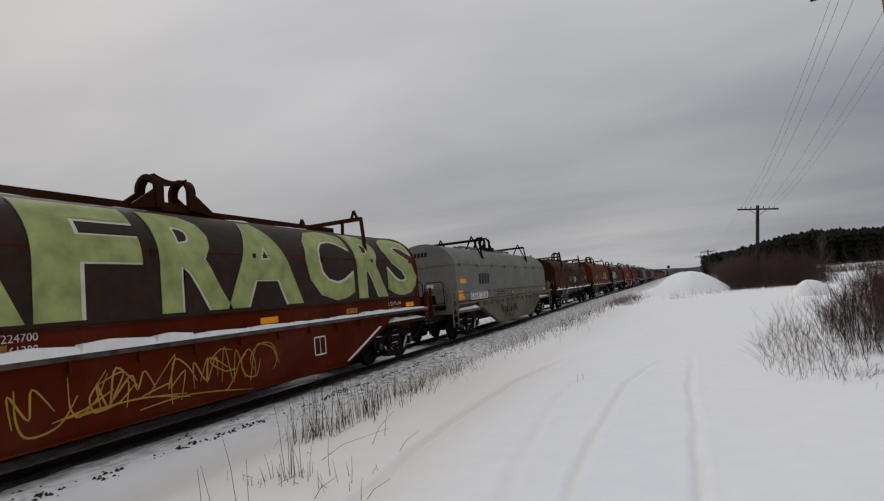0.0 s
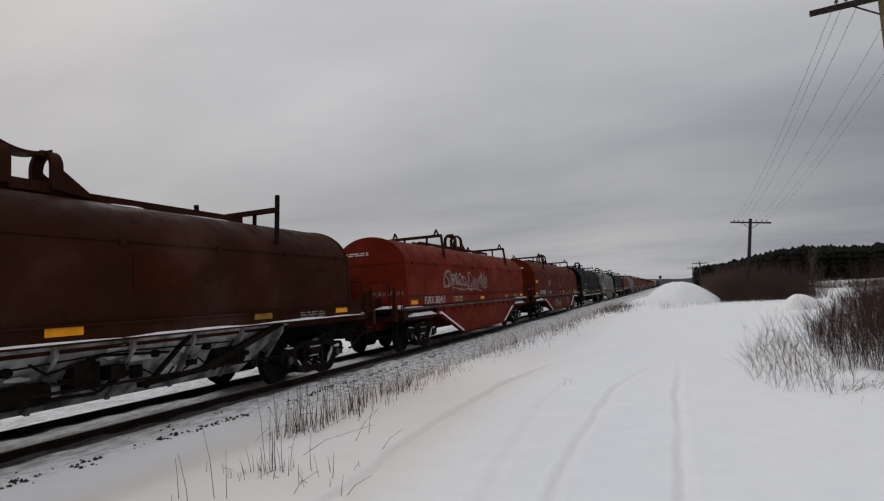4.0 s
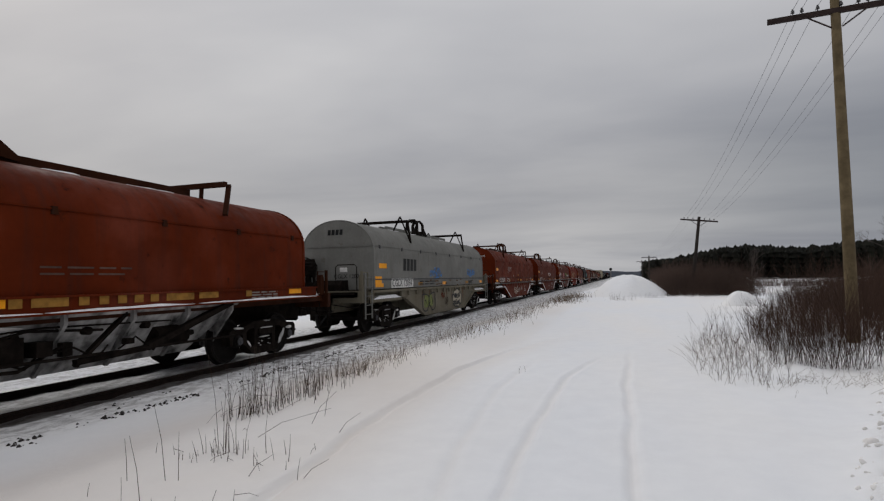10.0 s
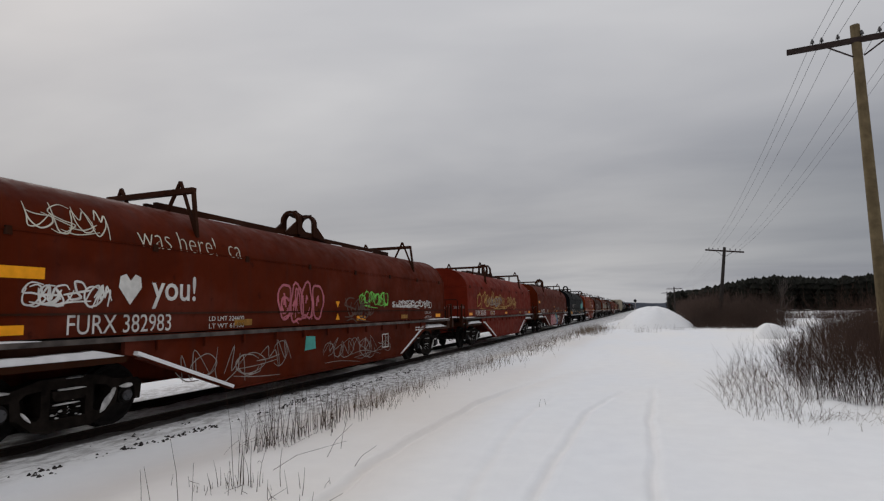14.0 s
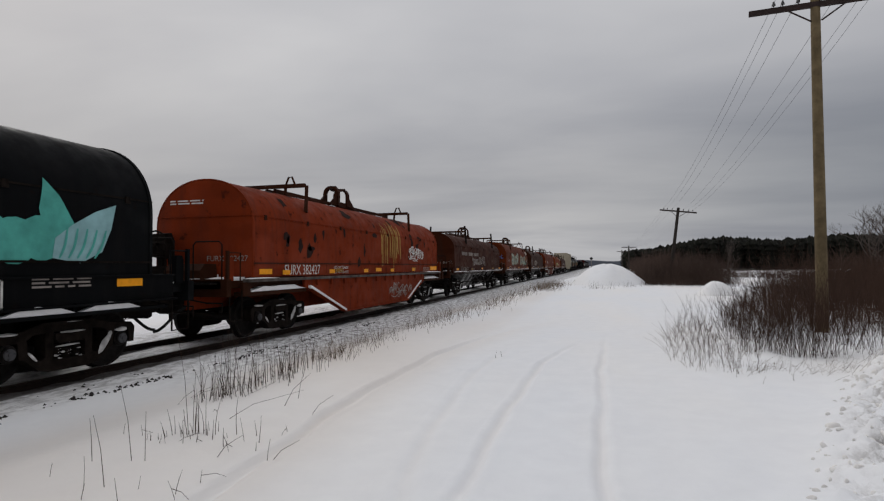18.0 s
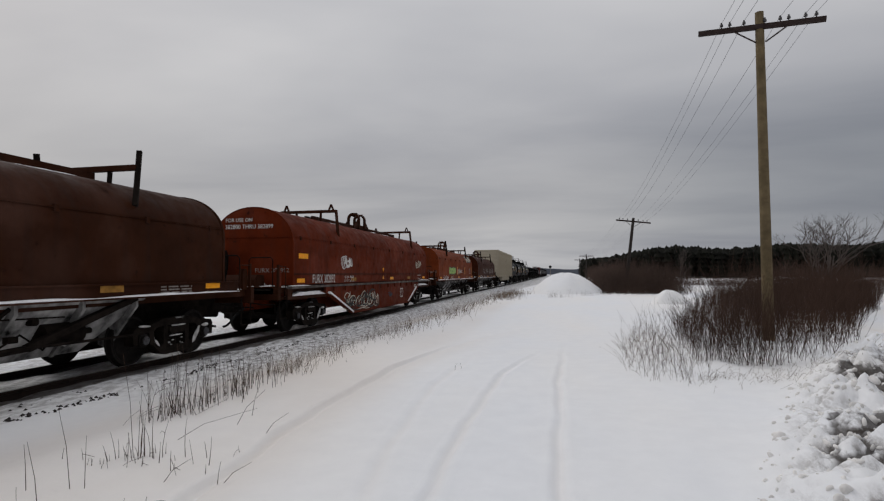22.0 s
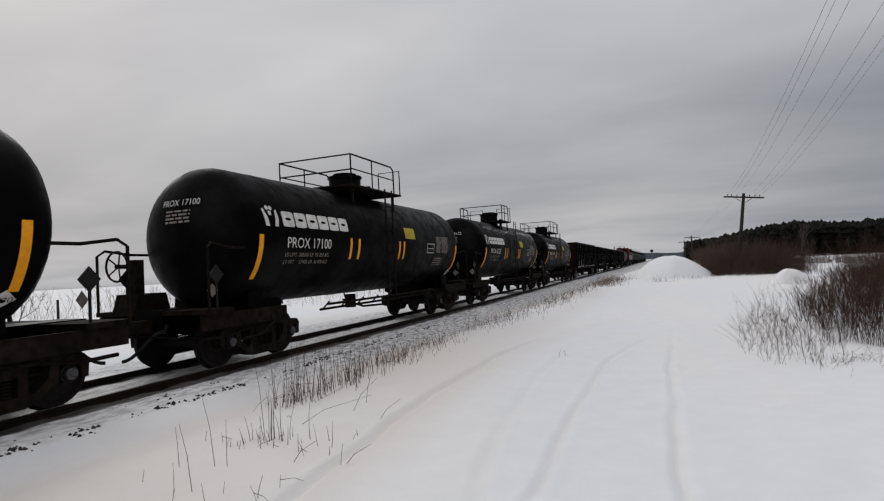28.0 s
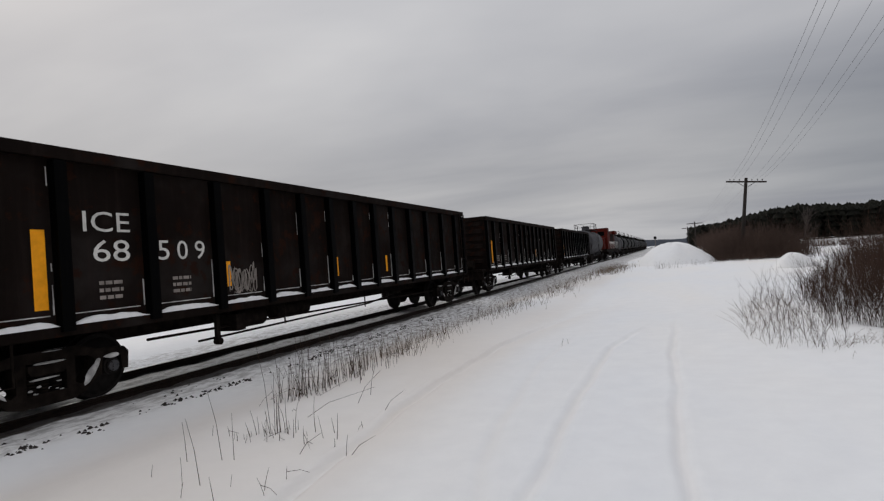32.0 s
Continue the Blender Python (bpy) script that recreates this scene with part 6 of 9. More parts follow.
black_car(133.3, 7, "CGLX 12018")
c, p, h = grey_car(151.0, 8, "CGLX 12121")
spray(c, p, -h + 0.8, 2.6, scribble(3.0, 0.6, 8, 22, 0.07), INK, "black sprayed lettering")
spray(c, p, -h + 1.5, 1.78, scribble(1.0, 0.4, 3, 23, 0.06), BLUE, "blue sprayed tag")
decal("graffiti", bubble(3.3, 0.98, 5, 24, 0.05), (lambda a, b: p(0.3 + a, 1.72 + b)), SMUT, c, "smoky brown fill of the bubble letters", 0.12)
spray(c, p, 0.3, 1.74, outline(3.3, 0.95, 5, 24, 0.04), STAIN, "large brown bubble outline")
spray(c, p, 0.7, 1.85, scribble(2.6, 0.7, 7, 324, 0.035), STAIN, "brown strokes in the bubble letters")
spray(c, p, 3.5, 1.70, scribble(1.5, 0.24, 7, 325, 0.04), BLUE, "blue sprayed tag")
spray(c, p, 2.7, 2.65, scribble(0.6, 0.3, 3, 326, 0.03), RUSTD, "thin dark tag")
spray(c, at_side(BELLY_X, 0, 0), -1.9, 0.42, scribble(1.9, 0.55, 3, 25, 0.03), ORUST, "thin rusty sprayed tag")
grime(c, 37)
black_car(168.5, 9, "CGLX 12055")
c, p, h = coil_car(186.35, 14.4, "truss", OXIDE, "dull oxide-red coil car with a snow-dusted open underframe", legs="low")
stencils(c, p, h, "truss", WHITE, 10, "NDYX 381016")
for y, w in ((0.33, 0.17), (0.61, 0.51), (1.27, 0.16), (1.59, 0.16), (1.90, 0.16), (2.20, 0.17), (2.51, 0.17), (2.84, 0.63), (4.91, 0.18)):
    decal("reflector", rect(w, 0.13), at_side(1.324, y, 1.36), YDIRTY, c, "grimy yellow reflective strip")
for k, w in enumerate((1.7, 1.55)):
    decal("stencil", lines(w * 0.85, 0.055, 1, 60 + k), at_side(1.262, 0.76, 1.86 - 0.09 * k), FAINT, c, "faded white stencil line")
c, p, h = grey_car(204.85, 11, "CGLX 12094")
spray(c, p, -h + 5.4, 1.68, scribble(1.6, 0.45, 5, 26, 0.035), BLUE, "thin blue sprayed tag")
spray(c, p, 3.95, 1.78, scribble(1.55, 0.38, 7, 27, 0.035), BLUE, "blue sprayed tag")
spray(c, at_side(1.2685, 0, 0), 4.15, 1.40, scribble(0.75, 0.2, 4, 227, 0.03), INK, "small black tag")
spray(c, at_side(BELLY_X, 0, 0), -3.0, 0.42, outline(1.5, 0.75, 2, 28, 0.05), INK, "round black-lined shape")
decal("graffiti", bubble(1.0, 0.6, 2, 29), at_side(BELLY_X - 0.002, -2.8, 0.5), MOSS, c, "mossy green fill of a sprayed shape")
ring = [(0.78 + (0.74 + 0.05 * math.sin(7 * q * 0.2618)) * math.cos(q * 0.2618), 0.42 + (0.40 + 0.035 * math.sin(9 * q * 0.2618 + 1)) * math.sin(q * 0.2618)) for q in range(24)]
decal("graffiti", blob(ring), at_side(BELLY_X - 0.002, 0.95, 0.36), WGREY, c, "pale fill of the black-lined tag")
vs, fs = [], []
stroke(vs, fs, curve(ring + ring[:2]), 0.06, 0)
spray(c, at_side(BELLY_X + 0.001, 0, 0), 0.95, 0.36, (vs, fs), INK, "thick black wavy outline")
spray(c, at_side(BELLY_X + 0.002, 0, 0), 1.05, 0.78, scribble(1.2, 0.26, 5, 31, 0.045), INK, "black letters in the bubble")
spray(c, at_side(BELLY_X + 0.002, 0, 0), 1.05, 0.46, scribble(1.2, 0.24, 6, 32, 0.045), INK, "black letters in the bubble")
spray(c, at_side(BELLY_X, 0, 0), -0.7, 0.82, scribble(0.5, 0.3, 3, 33, 0.04), ORUST, "rusty orange tag")
spray(c, at_side(BELLY_X, 0, 0), -0.15, 0.5, scribble(0.5, 0.42, 3, 34, 0.02), RUSTD, "thin dark scrawl")
grime(c, 35)

c, p, h = red_long(223.8, 12, "FURX 382830", ((-4.0, 2.0, fitted("JFBM", 1.3, 0.42), WDIM), (-0.3, 0.6, scribble(0.6, 0.45, 4, 31, 0.03), WDIM), (0.8, 0.72, scribble(0.58, 0.28, 4, 32, 0.03), WDIM), (-2.2, 1.72, scribble(0.6, 0.16, 2, 33, 0.02), WDIM)), coat=OXIDE, label="dull red fish-belly coil car with pale bubble letters", legs="V")
spray(c, at_side(BELLY_X, 0, 0), -2.0, 0.48, scribble(1.6, 0.62, 5, 331, 0.028), CREAM, "pale tangled tag on the sill")
red_long(243.5, 13, "WFRX 382927", ((-6.1, 1.92, script("CIGAR", 1.15, 0.42, 0.028, 34), WDIM), (0.02, 1.82, scribble(2.1, 0.38, 8, 35, 0.026), WHITE), (-4.78, 0.86, scribble(0.72, 0.34, 5, 36, 0.024), GOLD), (-0.64, 0.60, scribble(0.8, 0.5, 2, 37, 0.030), WDIM)))
c, p, h = red_long(263.3, 14, "FURX 382983", (), label="dark red coil car covered in white, green and pink tags", legs="V")
spray(c, p, -7.45, 2.72, scribble(1.15, 0.55, 4, 38, 0.02), CREAM, "cream handwriting high on the cover")
spray(c, p, -5.8, 2.70, fitted("was here!  ca", 2.35, 0.36, -0.020), CREAM, "cream handwriting high on the cover")
spray(c, p, -7.5, 1.76, scribble(1.25, 0.40, 6, 39, 0.030), WHITE, "white painted letters")
decal("graffiti", blob(((0.2, 0), (0.4, 0.26), (0.38, 0.42), (0.28, 0.46), (0.2, 0.36), (0.12, 0.46), (0.02, 0.42), (0, 0.26))), (lambda a, b: p(-6.14 + a, 1.8 + b)), WHITE, c, "white painted heart")
spray(c, p, -5.55, 1.74, fitted("you!", 0.92, 0.55, 0.012), WHITE, "white painted letters")
decal("graffiti", bubble(1.7, 0.85, 4, 40, 0.03), (lambda a, b: p(-2.3 + a, 1.45 + b)), ORUST, c, "dull fill of the pink letters", 0.12)
spray(c, p, -2.3, 1.46, outline(1.7, 0.83, 4, 40, 0.055), PINK, "pink bubble outline")
spray(c, p, -2.2, 1.5, scribble(1.55, 0.74, 6, 140, 0.045), PINK, "pink tangled letters")
spray(c, p, 1.3, 1.8, scribble(1.8, 0.46, 6, 41, 0.03), GREEN, "bright green tag")
spray(c, p, 0.5, 1.42, scribble(1.7, 0.65, 4, 241, 0.05), FAINT, "faint pale letters")
spray(c, p, 3.4, 1.76, scribble(3.4, 0.28, 13, 42, 0.03), WHITE, "white handwriting")
spray(c, at_side(BELLY_X, 0, 0), -5.1, 0.42, scribble(3.2, 0.72, 6, 43, 0.02), WDIM, "pale outline letters on the sill")
spray(c, at_side(BELLY_X, 0, 0), -0.7, 0.42, scribble(3.8, 0.62, 8, 243, 0.016), WDIM, "pale outline letters on the sill")
decal("graffiti", blob(((0, 0), (0.45, 0.02), (0.42, 0.3), (0.05, 0.32))), at_side(BELLY_X + 0.003, -1.42, 0.8), TEAL, c, "teal painted patch")
decal("reflector", rect(0.34, 0.12), at_side(1.2695, -7.82, 1.42), YELLOW, c, "yellow reflective strip")
c, p, h = coil_car(282.0, 14.8, "belly", REDB, "red coil car with large faint dark and pale tags")
stencils(c, p, h, "belly", WHITE, 15, "FURX 382408")
spray(c, p, -h + 1.6, 1.7, scribble(8.5, 0.9, 10, 44, 0.05), GOLD, "faint ochre sprayed lettering")
spray(c, p, -h + 3.5, 1.85, scribble(3.0, 0.5, 6, 45, 0.05), WDIM)
c, p, h = red_long(300.6, 16, "FURX 382871", (), label="dark red coil car with bright multicoloured graffiti on its sill")
decal("graffiti", fitted("ZENK", 0.72, 0.19), at_side(1.268, 0.1, 1.47), WDIM, c, "pale thin letters")
decal("graffiti", blob(((0, 0), (1.1, 0), (1.25, 0.25), (1.15, 0.5), (0.7, 0.88), (0, 0.88), (-0.1, 0.45))), at_side(BELLY_X, 0.0, 0.36), BLUE, c, "blue ground of the painted panel")
decal("graffiti", blob(((0, 0.45), (0.4, 0.3), (0.7, 0.55), (0.6, 0.86), (0, 0.88))), at_side(BELLY_X + 0.003, 0.0, 0.36), TEAL, c, "teal painted shape")
for k, (y, w) in enumerate(((-2.7, 0.9), (-1.75, 0.85), (-0.85, 0.83))):
    decal("graffiti", blob(((0.05, 0), (w, 0.02), (w * 0.95, 0.4), (w, 0.86), (0.1, 0.88), (-0.05, 0.45))), at_side(BELLY_X + 0.004 + 0.001 * k, y, 0.36), PINK, c, "pink painted letter")
    spray(c, at_side(BELLY_X + 0.012, 0, 0), y, 0.38, outline(w, 0.82, 1, 340 + k, 0.05), CREAM, "pale edge of a painted letter")
decal("graffiti", blob(arc(0.27, 0.27, 0.28, 0.27, 0, 6.0, 12)), at_side(BELLY_X + 0.010, -0.03, 0.38), PEACH, c, "peach painted round shape")
spray(c, at_side(BELLY_X + 0.014, 0, 0), 0.06, 0.52, scribble(0.42, 0.24, 3, 46, 0.03), INK, "dark strokes on the round shape")
for k in range(6):
    decal("graffiti", blob(arc(0, 0, 0.05, 0.05, 0, 5.5, 7)), at_side(BELLY_X + 0.008, 0.62 + 0.1 * k, 0.62 + 0.09 * ((k * 5) % 6)), (TEAL, BLUE, GREEN)[k % 3], c, "small painted dot")
spray(c, at_side(BELLY_X, 0, 0), 1.05, 0.85, scribble(1.15, 0.3, 6, 47, 0.03), CREAM, "pale tag on the sill")
spray(c, at_side(BELLY_X, 0, 0), 1.25, 0.56, scribble(1.0, 0.18, 3, 347, 0.022), CREAM, "pale underline strokes")
spray(c, p, 1.2, 1.58, scribble(1.9, 0.25, 8, 348, 0.035), FAINT, "faint pale letters")
spray(c, p, 7.1, 1.86, script("COPE", 0.75, 0.40, 0.028, 48, 0.9), WDIM, "pale hand-lettered tag")

c, p, h = black_car(319.1, 17, "CGLX 11992")
spray(c, p, -4.6, 1.78, script("SMORK  TKO", 2.4, 0.40, 0.04, 49, 0.5), WDIM, "pale hand-lettered tag")
for k in range(4):
    decal("graffiti", blob(arc(0.36 + 0.37 * k, 0.34 + 0.05 * (k % 2), 0.34, 0.31, 0, 6.0, 16)), (lambda a, b, k=k: surface(1.26, 2.46, 3.66, 0.006 + 0.001 * k)(h - 3.4 + a, 1.60 + b)), TEAL, c, "round teal segment of a painted creature", 0.12)
for k, (pts, mt) in enumerate(((((1.5, 0.42), (1.42, 0.8), (1.5, 1.22), (1.72, 0.98), (1.95, 0.62), (1.8, 0.45)), TEAL), (((1.62, 0.12), (2.05, 0.05), (2.42, 0.22), (2.58, 0.58), (2.66, 0.95), (2.3, 0.82), (1.92, 0.6), (1.66, 0.4)), SKY))):
    decal("graffiti", blob(pts), (lambda a, b, k=k: surface(1.26, 2.46, 3.66, 0.012 + 0.002 * k)(h - 3.4 + a, 1.60 + b)), mt, c, "teal leaf-shaped wing" if not k else "pale rounded wing", 0.12)
vs, fs = [], []
for k in range(5):
    stroke(vs, fs, curve([(1.72 + 0.14 * k, 0.12), (1.80 + 0.15 * k, 0.3), (1.84 + 0.16 * k, 0.55)]), 0.04, k)
spray(c, surface(1.26, 2.46, 3.66, 0.018), h - 3.4, 1.60, (vs, fs), TEAL, "teal ribs of the wing")

c, p, h = coil_car(336.5, 14.4, "belly", ORANGE, "faded orange-red coil car with rust blooms and white tags", legs="hook", mid=-0.4)
stencils(c, p, h, "belly", WHITE, 18, "FURX 382427")
rr = random.Random(90)
for k in range(46):
    y, z = (rr.uniform(-h + 0.6, h - 0.6), rr.uniform(1.7, 3.0)) if k < 26 else (rr.uniform(-h + 1, h - 2.5), rr.uniform(3.2, 3.9))
    if k < 9:
        y, z = rr.gauss(3.9, 0.35), rr.uniform(2.1, 2.75)
    a, b = rr.uniform(0.05, 0.22) * (1.6 if k > 25 else 1), rr.uniform(0.06, 0.24)
    pts = [(a * rr.uniform(0.5, 1.2) * math.cos(q * 0.785), b * rr.uniform(0.5, 1.2) * math.sin(q * 0.785)) for q in range(8)]
    decal("rust_bloom", blob(pts), (lambda u, v, y=y, z=z: p(y + u, z + v)), RUSTD, c, "dark flaking rust", 0.1)
spray(c, p, 3.2, 1.85, scribble(1.9, 0.55, 6, 51, 0.035), WHITE, "white sprayed tag")
vs, fs = [], []
for k in range(16):
    y, z = 0.3 + 0.13 * k + rr.uniform(-0.05, 0.05), rr.uniform(2.6, 3.3)
    stroke(vs, fs, curve([(y, z), (y + rr.uniform(-0.06, 0.06), (z + 1.7) / 2), (y + rr.uniform(-0.08, 0.08), rr.uniform(1.5, 2.1))]), rr.uniform(0.03, 0.09), k)
spray(c, p, 0, 0, (vs, fs), GOLD, "ochre paint run down the cover")
spray(c, at_side(BELLY_X, 0, 0), 0.9, 0.45, scribble(2.4, 0.6, 6, 52, 0.035), WDIM)
for k in range(5):
    decal("reflector", rect(0.34, 0.11), at_side(1.269, -h + 1.2 + k * 2.4, 1.40), YELLOW, c, "yellow reflective strip")
decal("reflector", rect(1.0, 0.16), at_side(1.2705, 6.15, 1.42), YELLOW, c, "long bright yellow strip")

c, p, h = coil_car(354.1, 14.1, "truss", BROWN, "brown coil car with a white-edged end hoop and sprayed letters", legs="bar")
stencils(c, p, h, "truss", WDIM, 19, "NDYX 381015")
for k in range(3):
    w = (1.5, 1.3, 1.4)[k]
    decal("logo", bars(int(w / 0.17), 0.26), at_side(1.267, -h + 1.7 + sum((1.7, 1.4, 1.5)[:k]), 2.2), WDIM, c, "faded white lettering blocks")
logo_block(c, at_front(-h - 0.009, 0, 0), -0.2, 3.0, 0.24, 2, WDIM, "pale letter block on the end")
spray(c, p, -h + 4.4, 1.62, scribble(4.0, 0.6, 10, 53, 0.05), WDIM)
spray(c, p, 3.6, 1.68, scribble(2.4, 0.5, 6, 351, 0.026), FAINT, "large faint letters")
spray(c, p, 5.0, 2.4, scribble(1.8, 0.5, 5, 352, 0.02), FAINT, "faint scrawl high on the cover")
decal("snow_line", rect(0.04, 2.6), (lambda a, b: p(-h + 0.04 + a, 1.9 + b)), CARSNOW, c, "frosted rim of the end hoop")

c, p, h = coil_car(371.6, 14.4, "truss", ORUST, "orange-brown coil car with big cream graffiti letters", legs="v", tall=0.17)
stencils(c, p, h, "truss", WHITE, 20, "GACX 54845")
for y, wd, wid in ((-4.3, "BEKOR", 4.2), (1.35, "CHUG", 3.5)):
    for q in range(2):
        spray(c, surface(1.255, 2.45, 3.59, 0.006), y - 0.3 + q * wid * 0.5, 1.62, bubble(wid * 0.55, 1.1, 2, 91 + q), FADED, "rusty orange glow behind the letters")
    for th, mt, dd in ((0.44, INK, 0.014), (0.26, SAGE, 0.022)):
        pl = surface(1.255, 2.45, 3.59, dd)
        spray(c, pl, y + 0.1, 1.78, script(wd, wid, 0.78, th, 5 + len(wd), 0.5, 0.05), mt, "sage graffiti letters with a black edge" if mt is SAGE else "black edge of the letters")
    for k in range(len(wd)):
        spray(c, surface(1.255, 2.45, 3.59, 0.031), y + 0.2 + k * wid / len(wd), 1.98, blob(((0, 0), (0.2, 0.02), (0.24, 0.10), (0.03, 0.12))), SKY, "pale blue fade across a letter")
pl = surface(1.255, 2.45, 3.59, 0.008)
spray(c, pl, 4.85, 1.72, script("FUGLY", 1.35, 0.30, 0.06, 61, 0.3), TEAL, "teal hand-painted word")
spray(c, pl, 6.0, 1.98, script("STOP START", 1.15, 0.2, 0.035, 62, 0.2, 0.02), CREAM, "white sprayed words")
for k in range(5):
    spray(c, pl, 4.95 + 0.22 * k, 2.18, blob(((0, 0), (0.10, 0.02), (0.34, 0.42), (0.2, 0.3))), GOLD, "ochre sprayed flame stroke")
spray(c, p, 5.7, 2.75, scribble(1.2, 0.42, 6, 254, 0.035), CREAM, "cream tag high on the cover")
spray(c, p, -h + 1.0, 1.8, scribble(0.9, 0.6, 4, 54, 0.02), WDIM)
spray(c, at_front(-h - 0.01, 0, 0), -0.5, 2.2, scribble(1.5, 0.36, 7, 55, 0.022), BLUE, "blue sprayed tag on the end")
spray(c, at_front(-h - 0.01, 0, 0), -1.0, 2.75, scribble(1.0, 0.42, 5, 56, 0.018), WDIM)

c, p, h = coil_car(389.5, 14.2, "truss", DBROWN, "dark brown coil car with white tags and a frosted hoop", legs="bar")
stencils(c, p, h, "truss", WHITE, 21, "NDYX 381025")
spray(c, p, -h + 3.4, 1.7, scribble(2.7, 0.55, 7, 57, 0.03), CREAM, "white sprayed tag")
spray(c, p, -h + 0.6, 1.65, scribble(0.8, 0.9, 3, 58, 0.035), WDIM)
decal("snow_line", rect(0.04, 2.6), (lambda a, b: p(-h + 0.04 + a, 1.9 + b)), CARSNOW, c, "frosted rim of the end hoop")

c, p, h = red_long(408.1, 22, "FURX 382892", ((-4.6, 1.85, scribble(1.0, 0.45, 4, 59, 0.045), WHITE),), coat=OXIDE, label="dull red coil car with white and black graffiti on its sill")
spray(c, at_side(BELLY_X, 0, 0), -4.5, 0.38, scribble(3.8, 0.74, 6, 60, 0.036), CREAM, "white outlined graffiti on the sill")
spray(c, at_side(BELLY_X + 0.004, 0, 0), -4.4, 0.38, scribble(3.7, 0.70, 7, 61, 0.05), INK, "black fill of the sill graffiti")
spray(c, p, 5.75, 1.98, scribble(1.15, 0.42, 5, 349, 0.022), CREAM, "pale tag on the cover")
spray(c, at_side(BELLY_X, 0, 0), 0.6, 0.68, scribble(0.6, 0.24, 4, 350, 0.04), NAVY, "dull blue tag")

c, p, h = coil_car(426.8, 14.2, "truss", FADED, "faded orange coil car with a green sprayed word", legs="bar")
stencils(c, p, h, "truss", WHITE, 23, "FURX 380636")
for grow, mt, dd in ((0.05, INK, 0.007), (-0.02, LIME, 0.0085)):
    pl = surface(1.255, 2.45, 3.42, dd)
    decal("graffiti", bubble(2.4, 0.56, 4, 62, grow), (lambda a, b, pl=pl: pl(-3.5 + a, 1.62 + b)), mt, c, "lime green bubble letters with a black edge", 0.12)
for k in range(3):
    decal("graffiti", blob(arc(0, 0, 0.07, 0.08, 0, 6.0, 8)), (lambda a, b, k=k: surface(1.255, 2.45, 3.42, 0.016)(-2.9 + 0.6 * k + a, 1.88 + b)), INK, c, "black hole in a letter")
spray(c, p, -0.13, 1.6, scribble(0.95, 0.55, 4, 63, 0.03), CREAM, "white sprayed tag")
for grow, mt, dd in ((0.05, INK, 0.007), (0.0, CREAM, 0.012)):
    pl = surface(1.255, 2.45, 3.42, dd)
    decal("graffiti", bubble(2.2, 0.62, 6, 64, grow), (lambda a, b, pl=pl: pl(4.2 + a, 2.6 + b)), mt, c, "pale bubble lettering high on the cover", 0.1)
spray(c, surface(1.255, 2.45, 3.42, 0.016), 4.2, 2.6, outline(2.2, 0.62, 6, 64, 0.035), INK, "black outlines of the pale letters")
decal("graffiti", fitted("JFBM", 1.3, 0.34), (lambda a, b: p(1.75 + a, 2.8 + b)), FAINT, c, "faint pale letters", 0.1)
decal("paint_patch", blob(arc(0, 0, 0.18, 0.11, 0, 6, 8)), at_side(1.263, 2.45, 1.9), RUSTD, c, "dark burnt patch")
decal("stencil", lines(1.1, 0.25, 3, 9), at_side(1.263, 0.78, 1.73), WHITE, c, "white stencil lines")
spray(c, p, 5.45, 1.65, scribble(0.75, 0.55, 4, 264, 0.025), WDIM, "thin pale tag")
for y in (-0.3, 3.08, 6.58):
    decal("reflector", rect(0.1, 0.6), at_side(1.2635, y, 1.62), YELLOW, c, "upright yellow strip")

c, p, h = coil_car(445.0, 14.5, "truss", BROWN, "brown-red coil car with faint white scrawls", legs="bar")
stencils(c, p, h, "truss", WHITE, 24, "FURX 380916")
for k in range(4):
    spray(c, p, -3.2 + 2.4 * k, 1.65 + 0.1 * (k % 2), scribble(1.5, 0.6, 4, 64 + k, 0.035), WDIM)

# ---- tall grey scrap gondola ----


